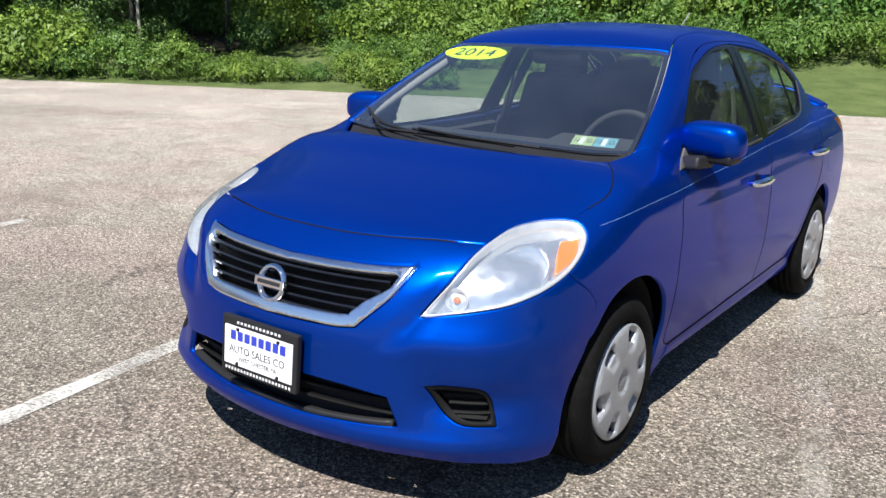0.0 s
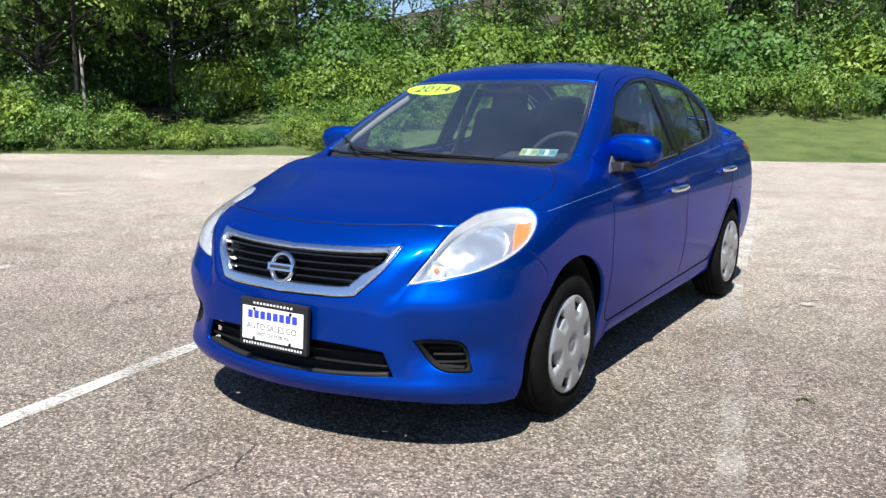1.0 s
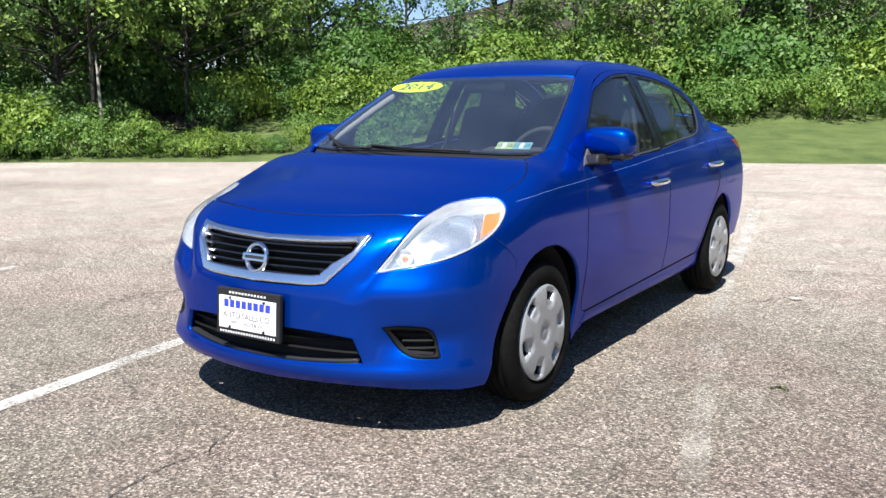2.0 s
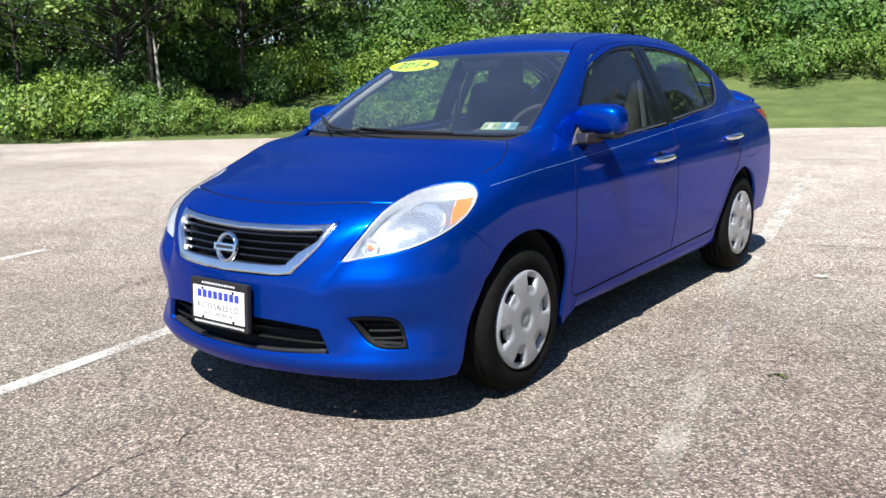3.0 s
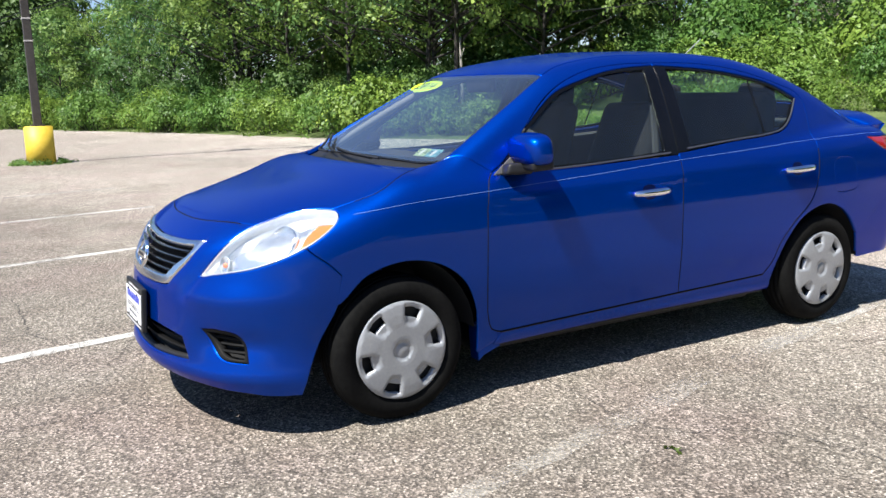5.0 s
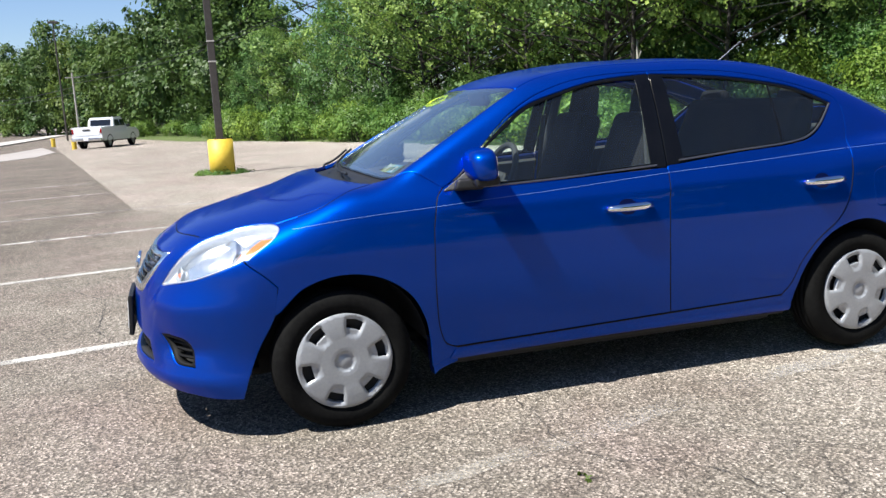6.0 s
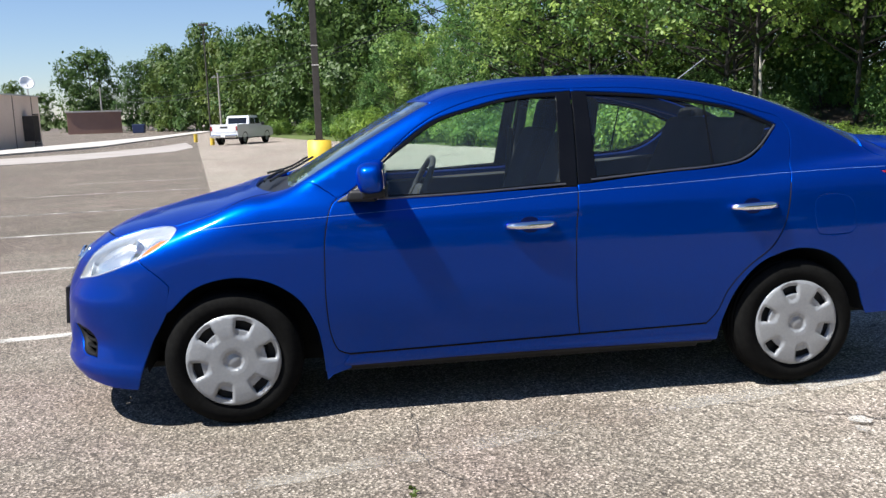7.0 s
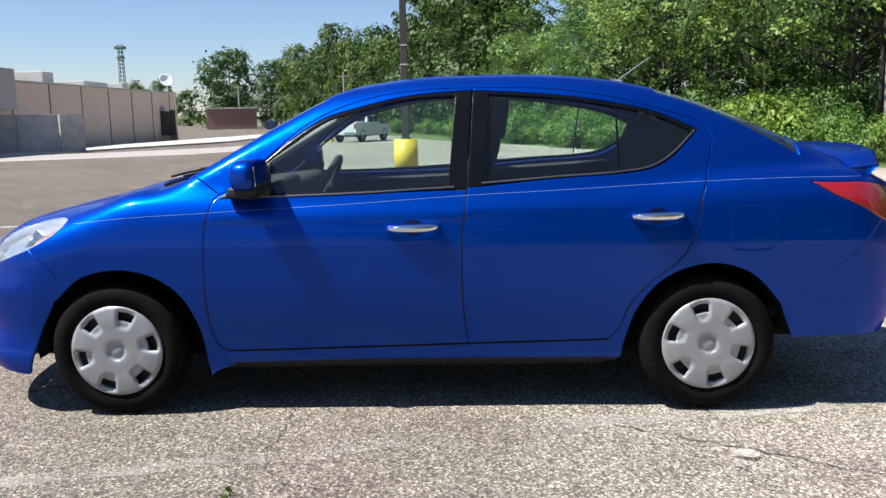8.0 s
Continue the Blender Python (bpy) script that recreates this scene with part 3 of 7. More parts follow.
def curve3(pts, closed=False, step=0.02, sharp=()):
    """a smooth line through points, evenly stepped; sharp: indices of corners"""
    P = [np.array(p, float) for p in pts]
    n = len(P)
    out = []
    for i in range(n if closed else n - 1):
        p1, p2 = P[i], P[(i + 1) % n]
        p0 = p1 - (p2 - p1) * 0.5 if (i in sharp or (i == 0 and not closed)) else P[i - 1]
        j = (i + 1) % n
        p3 = p2 + (p2 - p1) * 0.5 if (j in sharp or (j == n - 1 and not closed)) else P[(i + 2) % n]
        d01, d12, d23 = (max(np.linalg.norm(b - a), 1e-6) ** 0.5 for a, b in ((p0, p1), (p1, p2), (p2, p3)))
        m1 = (p1 - p0) / d01 - (p2 - p0) / (d01 + d12) + (p2 - p1) / d12
        m2 = (p2 - p1) / d12 - (p3 - p1) / (d12 + d23) + (p3 - p2) / d23
        k = max(1, int(np.linalg.norm(p2 - p1) / step))
        for q in range(k):
            t = q / k
            out.append((2 * t**3 - 3 * t**2 + 1) * p1 + (t**3 - 2 * t**2 + t) * d12 * m1 + (3 * t**2 - 2 * t**3) * p2 + (t**3 - t**2) * d12 * m2)
    if not closed:
        out.append(P[-1])
    return np.array(out)


def area(uv):
    x, y = uv[:, 0], uv[:, 1]
    return 0.5 * np.sum(x * np.roll(y, -1) - y * np.roll(x, -1))


def offset(uv, d):
    """the outline moved inwards by d (outwards: minus)"""
    s = 1.0 if area(uv) > 0 else -1.0
    t = np.roll(uv, -1, 0) - np.roll(uv, 1, 0)
    t /= np.maximum(np.linalg.norm(t, axis=1, keepdims=True), 1e-9)
    return uv + s * d * np.stack([-t[:, 1], t[:, 0]], 1)


def sheet(name, outline, view, mat, parent, cuts=(), gap=0.002, step=0.035, deep=0.014, lift=0.0, mirror=False, label="", surface=None, roll=0.0016, fit=True):
    """a panel of the skin: an outline (on or near the skin) less the cuts, with rolled edges and a flange inwards.
    surface: another surface than the skin, as a function from flat coordinates to points and normals"""
    flat, lines = view
    if fit and not surface:
        outline, cuts = snap(outline), [snap(c) for c in cuts]
    A = flat(np.asarray(outline))
    A = offset(A, gap)
    C = [offset(flat(np.asarray(c)), -gap) for c in cuts]
    loops = [A] + C
    lo, hi = A.min(0), A.max(0)
    gx, gy = np.meshgrid(np.arange(lo[0], hi[0], step), np.arange(lo[1], hi[1], step * 0.9), indexing="ij")
    gx = gx + (np.arange(gx.shape[1]) % 2)[None, :] * step * 0.5
    G = np.stack([gx.ravel(), gy.ravel()], 1)

    def near(Q, d):
        ok = np.ones(len(Q), bool)
        for L in loops:
            S = np.vstack([L, (L + np.roll(L, -1, 0)) / 2])
            for i in range(0, len(Q), 4000):
                ok[i:i + 4000] &= np.linalg.norm(Q[i:i + 4000, None] - S[None], axis=2).min(1) > d
        return ok

    ring = np.vstack([offset(A, 0.005)] + [offset(c, -0.005) for c in C])
    keep = inside(ring, A)
    for c in C:
        keep &= ~inside(ring, c)
    ring = ring[keep]
    ring = ring[near(ring, 0.003)]
    G = G[inside(G, A)]
    for c in C:
        G = G[~inside(G, c)]
    G = G[near(G, step * 0.35)] if len(G) else G
    pts, edges = [], []
    for L in loops:
        b = len(pts)
        pts += [Vector(p) for p in L]
        edges += [(b + i, b + (i + 1) % len(L)) for i in range(len(L))]
    pts += [Vector(p) for p in ring] + [Vector(p) for p in G]
    vs, _, fs, *_ = cdt(pts, edges, [], 0, 1e-6)
    UV = np.array([(q.x, q.y) for q in vs])
    F = np.array([tuple(t) for t in fs])
    mid = UV[F].mean(1)
    ok = inside(mid, A)
    for c in C:
        ok &= ~inside(mid, c)
    F = F[ok]
    used = np.unique(F)
    remap = np.full(len(UV), -1)
    remap[used] = np.arange(len(used))
    UV, F = UV[used], remap[F]
    if surface:
        P, N = surface(UV)
    else:
        P = meet(*lines(UV))
        N, _ = skin_normal(P)
    # wind the faces outwards
    fn = np.cross(P[F[:, 1]] - P[F[:, 0]], P[F[:, 2]] - P[F[:, 0]])
    flip = (fn * N[F[:, 0]]).sum(1) < 0
    F[flip] = F[flip][:, ::-1]
    P = P + N * lift
    # rim edges
    count = {}
    for a, b, c in F:
        for e in ((a, b), (b, c), (c, a)):
            count[e] = count.get(e, 0) + 1
    rim = [e for e in count if (e[1], e[0]) not in count]
    side = np.zeros_like(P)
    for a, b in rim:
        d = np.cross(P[b] - P[a], N[a])
        d /= max(np.linalg.norm(d), 1e-9)
        side[a] += d
        side[b] += d
    rims = np.array(sorted({i for e in rim for i in e}))
    side[rims] /= np.maximum(np.linalg.norm(side[rims], axis=1, keepdims=True), 1e-9)
    NN = N.copy()
    NN[rims] = N[rims] + (0.9 if roll > 0.001 else 0.3 if roll > 0 else 0.0) * side[rims]
    P[rims] -= N[rims] * roll
    low = np.full(len(P), -1)
    low[rims] = len(P) + np.arange(len(rims))
    allP = np.vstack([P, P[rims] - N[rims] * deep - side[rims] * 0.001])
    allN = np.vstack([NN, side[rims]])
    faces = [tuple(t) for t in F] + [(b, a, low[a], low[b]) for a, b in rim]
    if mirror:
        allP, allN = allP * (-1, 1, 1), allN * (-1, 1, 1)
        faces = [f[::-1] for f in faces]
    ob = mesh_part(name, allP, faces, mat, parent, label)
    allN = allN / np.maximum(np.linalg.norm(allN, axis=1, keepdims=True), 1e-9)
    ob.data.normals_split_custom_set_from_vertices([tuple(n) for n in allN])
    return ob


def both(P):
    """mirrors an open half line (from the middle outwards) into a whole one"""
    P = np.asarray(P)
    return np.vstack([(P * (-1, 1, 1))[::-1], P])


NOSE_VIEW, TAIL_VIEW = round_view(0.35, -1), round_view(2.75, 1)
TOP, SIDE, SLANT, GLASS_VIEW, BACK_VIEW = plane_view((0, 0, 1)), plane_view((1, 0, 0)), plane_view((0.8, 0, 0.6)), plane_view((0, -0.75, 0.66)), plane_view((0, 0.6, 0.8))
LAMP_VIEW = plane_view((0.55, -0.75, 0.35))

# outlines on the near side of the car
HEADLAMP = curve3([(0.497, -0.712, 0.641), (0.552, -0.640, 0.739), (0.572, -0.505, 0.823), (0.592, -0.36, 0.866), (0.655, -0.262, 0.882), (0.732, -0.214, 0.875), (0.775, -0.230, 0.842), (0.797, -0.32, 0.78), (0.78, -0.44, 0.726), (0.72, -0.555, 0.685), (0.63, -0.637, 0.662), (0.56, -0.682, 0.650)], True, 0.012, (0,))
HOOD_SEAM = [(0.0, -0.622, 0.815), (0.16, -0.617, 0.818), (0.315, -0.592, 0.824), (0.50, -0.528, 0.828), (0.60, -0.475, 0.828)]
BUMPER_SEAM = [(0.829, -0.246, 0.638), (0.824, -0.29, 0.684), (0.812, -0.345, 0.728)]
ARCH_F = [(0.758, -0.408, 0.195), (0.780, -0.378, 0.29), (0.80, -0.338, 0.39), (0.822, -0.265, 0.525), (0.833, -0.145, 0.622), (0.838, 0.015, 0.661), (0.841, 0.175, 0.632), (0.84, 0.295, 0.548), (0.824, 0.358, 0.43), (0.805, 0.378, 0.343), (0.78, 0.39, 0.20)]
ARCH_R = [(0.78, 2.225, 0.228), (0.796, 2.240, 0.302), (0.83, 2.290, 0.462), (0.842, 2.405, 0.595), (0.84, 2.600, 0.656), (0.835, 2.777, 0.608), (0.817, 2.910, 0.463), (0.78, 2.975, 0.300), (0.77, 2.985, 0.235)]
HOOD_SIDE = [(0.60, -0.475, 0.828), (0.635, -0.36, 0.856), (0.70, -0.238, 0.878), (0.726, -0.135, 0.907), (0.742, -0.035, 0.937), (0.715, 0.055, 0.975), (0.622, 0.205, 1.005)]
DOOR_FRONT = [(0.764, 0.478, 0.972), (0.784, 0.454, 0.949), (0.83, 0.421, 0.839), (0.842, 0.410, 0.68), (0.836, 0.410, 0.504), (0.811, 0.425, 0.37), (0.796, 0.455, 0.301), (0.792, 0.502, 0.283)]
B_SEAM = [(0.797, 1.555, 0.304), (0.835, 1.535, 0.45), (0.842, 1.529, 0.589), (0.838, 1.532, 0.786), (0.79, 1.554, 0.963), (0.66, 1.572, 1.22), (0.539, 1.589, 1.425)]
RAIL_F = [(0.539, 1.589, 1.425), (0.541, 1.395, 1.421), (0.553, 1.191, 1.399), (0.594, 0.99, 1.342), (0.639, 0.842, 1.263), (0.704, 0.672, 1.119), (0.744, 0.551, 1.012), (0.764, 0.478, 0.972)]
RAIL_R = [(0.539, 1.589, 1.425), (0.544, 1.88, 1.419), (0.563, 2.131, 1.389), (0.581, 2.33, 1.343), (0.593, 2.50, 1.292), (0.598, 2.60, 1.258), (0.625, 2.645, 1.20)]
DOOR_REAR = [(0.625, 2.645, 1.20), (0.67, 2.632, 1.12), (0.793, 2.572, 0.959), (0.837, 2.527, 0.782), (0.842, 2.468, 0.678), (0.842, 2.338, 0.576), (0.832, 2.256, 0.476), (0.811, 2.213, 0.37), (0.799, 2.166, 0.316)]
GLASS_F = curve3([(0.745, 0.57, 0.975), (0.778, 1.05, 0.987), (0.771, 1.474, 1.009), (0.57, 1.512, 1.393), (0.578, 1.294, 1.379), (0.607, 1.092, 1.333), (0.632, 0.942, 1.286), (0.676, 0.795, 1.190), (0.71, 0.673, 1.100)], True, 0.02, (0, 2, 3))
TRIM_F = curve3([(0.755, 0.505, 0.962), (0.778, 1.05, 0.972), (0.79, 1.5525, 0.990), (0.545, 1.5855, 1.409), (0.57, 1.300, 1.394), (0.60, 1.085, 1.346), (0.625, 0.932, 1.299), (0.668, 0.782, 1.203), (0.715, 0.640, 1.085)], True, 0.02, (0, 2, 3))
GLASS_R = curve3([(0.566, 1.660, 1.396), (0.764, 1.648, 1.027), (0.754, 1.982, 1.046), (0.739, 2.216, 1.058), (0.719, 2.355, 1.079), (0.688, 2.447, 1.125), (0.628, 2.556, 1.218), (0.607, 2.376, 1.297), (0.599, 2.226, 1.332), (0.583, 1.952, 1.375)], True, 0.02, (0, 1, 6))
TRIM_R = curve3([(0.548, 1.5905, 1.410), (0.79, 1.5585, 0.998), (0.76, 1.982, 1.030), (0.745, 2.225, 1.043), (0.725, 2.368, 1.064), (0.694, 2.462, 1.112), (0.622, 2.582, 1.226), (0.60, 2.385, 1.311), (0.592, 2.230, 1.346), (0.575, 1.950, 1.389)], True, 0.02, (0, 1, 6))
CUT_F, CUT_R = TRIM_F.copy(), TRIM_R.copy()
CUT_F[CUT_F[:, 1] > 1.535, 1] += 0.02
CUT_R[CUT_R[:, 1] < 1.605, 1] -= 0.02
DOOR_F = np.vstack([curve3(DOOR_FRONT)[:-1], curve3([DOOR_FRONT[-1], (0.797, 1.0, 0.292), B_SEAM[0]])[:-1], curve3(B_SEAM)[:-1], curve3(RAIL_F)[:-1]])
DOOR_R = np.vstack([curve3(RAIL_R)[:-1], curve3(DOOR_REAR)[:-1], curve3([DOOR_REAR[-1], (0.797, 1.9, 0.311), B_SEAM[0]])[:-1], curve3(B_SEAM)[:-1]])
GRILLE = both(curve3([(0.0, -0.72, 0.748), (0.20, -0.706, 0.753), (0.34, -0.683, 0.759), (0.446, -0.649, 0.768), (0.419, -0.717, 0.694), (0.325, -0.787, 0.588), (0.27, -0.80, 0.580), (0.12, -0.82, 0.576), (0.0, -0.826, 0.574)], False, 0.02, (3, 5)))
FOG = curve3([(0.538, -0.73, 0.437), (0.60, -0.702, 0.362), (0.643, -0.676, 0.333), (0.713, -0.597, 0.321), (0.706, -0.613, 0.392), (0.683, -0.641, 0.428), (0.61, -0.693, 0.438)], True, 0.012, (0, 3))
INTAKE_HALF = curve3([(0.0, -0.84, 0.415), (0.29, -0.813, 0.410), (0.437, -0.774, 0.395), (0.474, -0.763, 0.307), (0.365, -0.797, 0.300), (0.19, -0.832, 0.292), (0.0, -0.842, 0.290)], False, 0.02, (2, 3))
TAIL_LAMP = curve3([(0.755, 3.045, 0.993), (0.748, 3.20, 0.992), (0.66, 3.40, 0.985), (0.55, 3.47, 0.97), (0.55, 3.50, 0.84), (0.68, 3.43, 0.80), (0.74, 3.36, 0.825), (0.777, 3.26, 0.884), (0.782, 3.142, 0.936)], True, 0.02, (0,))
DITCH = [(0.530, 0.921, 1.374), (0.495, 1.03, 1.412), (0.472, 1.167, 1.44), (0.468, 1.5, 1.46), (0.472, 1.9, 1.46), (0.482, 2.25, 1.43), (0.50, 2.42, 1.385)]
C_EDGE = [(0.50, 2.42, 1.385), (0.53, 2.65, 1.31), (0.57, 2.88, 1.20), (0.61, 3.06, 1.12)]
DECK_SIDE = [(0.61, 3.06, 1.12), (0.645, 3.20, 1.075), (0.64, 3.33, 1.05), (0.60, 3.44, 1.02), (0.55, 3.48, 0.97)]
SCREEN_SIDE = [(0.672, 0.300, 1.030), (0.648, 0.450, 1.118), (0.596, 0.688, 1.252), (0.530, 0.921, 1.374)]
SCREEN_TOP = [(0.0, 0.878, 1.389), (0.322, 0.893, 1.388), (0.530, 0.921, 1.374)]
SCREEN_FOOT = [(0.0, 0.235, 1.04), (0.35, 0.245, 1.035), (0.55, 0.262, 1.03), (0.672, 0.300, 1.030)]


def half_loop(*lines):
    return both(np.vstack([curve3(lines[0])] + [curve3(l)[1:] for l in lines[1:]]))


def quads(n_u, n_v, f):
    """a curved sheet from f(u, v)"""
    v = [f(i / n_u, j / n_v) for i in range(n_u + 1) for j in range(n_v + 1)]
    q = [(i * (n_v + 1) + j, (i + 1) * (n_v + 1) + j, (i + 1) * (n_v + 1) + j + 1, i * (n_v + 1) + j + 1) for i in range(n_u) for j in range(n_v)]
    return v, q


# body blue darkened for the shade inside the handle cups
CUP_SHADE = material("shaded_cup_paint", (0.0004, 0.005, 0.06), 0.4, 0.6)
STRIPE_PAINT = material("pale_pinstripe", (0.11, 0.22, 0.52), 0.4)
REFLECTOR = material("mirror_reflector", (0.8, 0.82, 0.84), 0.10, 1.0)
FOG_BLACK = grainy("matt_black_plastic", (0.005, 0.005, 0.005), (0.010, 0.010, 0.010), 0.6, 200, 8, 0.1, 0.001, specular_ior_level=0.12)
STEEL = material("dark_steel_rim", (0.012, 0.012, 0.013), 0.6, 0.5)


def build_wheel():
    w = new("wheel")
    bm = bmesh.new()
    prof = [(0.190, 0.075), (0.200, 0.080), (0.210, 0.089), (0.232, 0.0985), (0.255, 0.097), (0.272, 0.091), (0.285, 0.081), (0.2935, 0.068), (0.297, 0.052), (0.291, 0.050), (0.291, 0.045), (0.2985, 0.043), (0.299, 0.020), (0.293, 0.018), (0.293, 0.013), (0.300, 0.011), (0.300, 0.0)]
    prof = prof + [(r, -h) for r, h in prof[-2::-1]]
    lathe(bm, prof, 72)
    tyre = part("tyre", bm, RUBBER, w, smooth=True)
    # wheel cover: dished disc with six windows
    def cover(uv):
        r = np.hypot(uv[:, 0], uv[:, 1])
        h = np.interp(r, [0, 0.034, 0.038, 0.044, 0.060, 0.115, 0.150, 0.172, 0.190, 0.203], [0.0965, 0.0965, 0.098, 0.104, 0.106, 0.106, 0.105, 0.103, 0.101, 0.094])
        # ridges run out between the windows
        a = np.arctan2(uv[:, 1], uv[:, 0])
        rid = np.cos(6 * (a - 0.21)) * np.clip((r - 0.10) / 0.05, 0, 1) * np.clip((0.196 - r) / 0.02, 0, 1)
        h = h + np.where(rid > 0, -0.009, 0.001) * np.clip(np.abs(rid) * 3.0, 0, 1)
        P = np.stack([h, uv[:, 0], uv[:, 1]], 1)
        return P, h
    def surf(uv):
        P, h = cover(uv)
        e = 1.5e-3
        hx = (cover(uv + (e, 0))[1] - cover(uv - (e, 0))[1]) / (2 * e)
        hy = (cover(uv + (0, e))[1] - cover(uv - (0, e))[1]) / (2 * e)
        N = np.stack([np.ones(len(uv)), -hx, -hy], 1)
        return P, N / np.linalg.norm(N, axis=1, keepdims=True)
    ident = (lambda P: P[:, :2], None)
    ring = np.array([(0.203 * math.cos(t), 0.203 * math.sin(t)) for t in np.linspace(0, 6.2832, 97)[:-1]])
    holes = []
    for k in range(6):
        a = 0.21 + 6.2832 * k / 6
        pts = [(0.141, -0.200), (0.139, 0.0), (0.141, 0.200), (0.178, 0.205), (0.181, 0.0), (0.178, -0.205)]
        loop = curve3([(r * math.cos(a + t), r * math.sin(a + t), 0) for r, t in pts], True, 0.006, (0, 2, 3, 5))
        holes.append(loop[:, :2])
    sheet("wheel_cover", ring, ident, SILVER, w, holes, 0.0, 0.009, 0.022, surface=surf, roll=0.0012, label="silver plastic wheel cover with six windows")
    bm = bmesh.new()
    lathe(bm, [(0.001, 0.06), (0.12, 0.058), (0.19, 0.066), (0.2, 0.07), (0.2, -0.08), (0.001, -0.08)], 40)
    part("rim", bm, STEEL, w, "black steel rim behind the cover")
    bm = bmesh.new()
    lathe(bm, [(0.001, 0.0985), (0.026, 0.0980), (0.028, 0.0965)], 28)
    part("badge_disc", bm, SILVER, w, smooth=True)
    return w


def plain_seat(bm_parent, x, y, z, wide, mat, name="car_seat", rest=True):
    s = new(name)
    s.parent = bm_parent
    s.location = (x, y, z)
    bm = bmesh.new()
    box(bm, (wide, 0.50, 0.17), (0, -0.18, 0.0), 0.05, Euler((-0.12, 0, 0)).to_matrix(), 3)
    part("seat_cushion", bm, mat, s, smooth=True)
    bm = bmesh.new()
    box(bm, (wide, 0.15, 0.68), (0, 0.145, 0.35), 0.06, Euler((-0.32, 0, 0)).to_matrix(), 4, (0.82, 0.8))
    part("seat_back", bm, mat, s, smooth=True)
    if rest:
        bm = bmesh.new()
        box(bm, (0.25, 0.10, 0.20), (0, 0.285, 0.735), 0.045, Euler((-0.18, 0, 0)).to_matrix(), 4, (0.85, 0.9))
        for q in (-0.06, 0.06):
            tube(bm, (q, 0.25, 0.58), (q, 0.275, 0.68), 0.006, n=8)
        part("head_restraint", bm, mat, s, smooth=True)
    return s


def lamp_seat(p, down, s):
    """a seat below the lamp lens at p, its x axis looking out and ahead"""
    q = snap(np.array([p]))
    n, _ = skin_normal(q)
    c = Vector(q[0]) - Vector(n[0]) * down
    d = (Vector(n[0]) * 0.5 + Vector((0.12, -1, 0.05)) * 0.5).normalized()
    c.x, d.x = c.x * s, d.x * s
    return Matrix.Translation(c) @ d.to_track_quat("X", "Z").to_matrix().to_4x4()


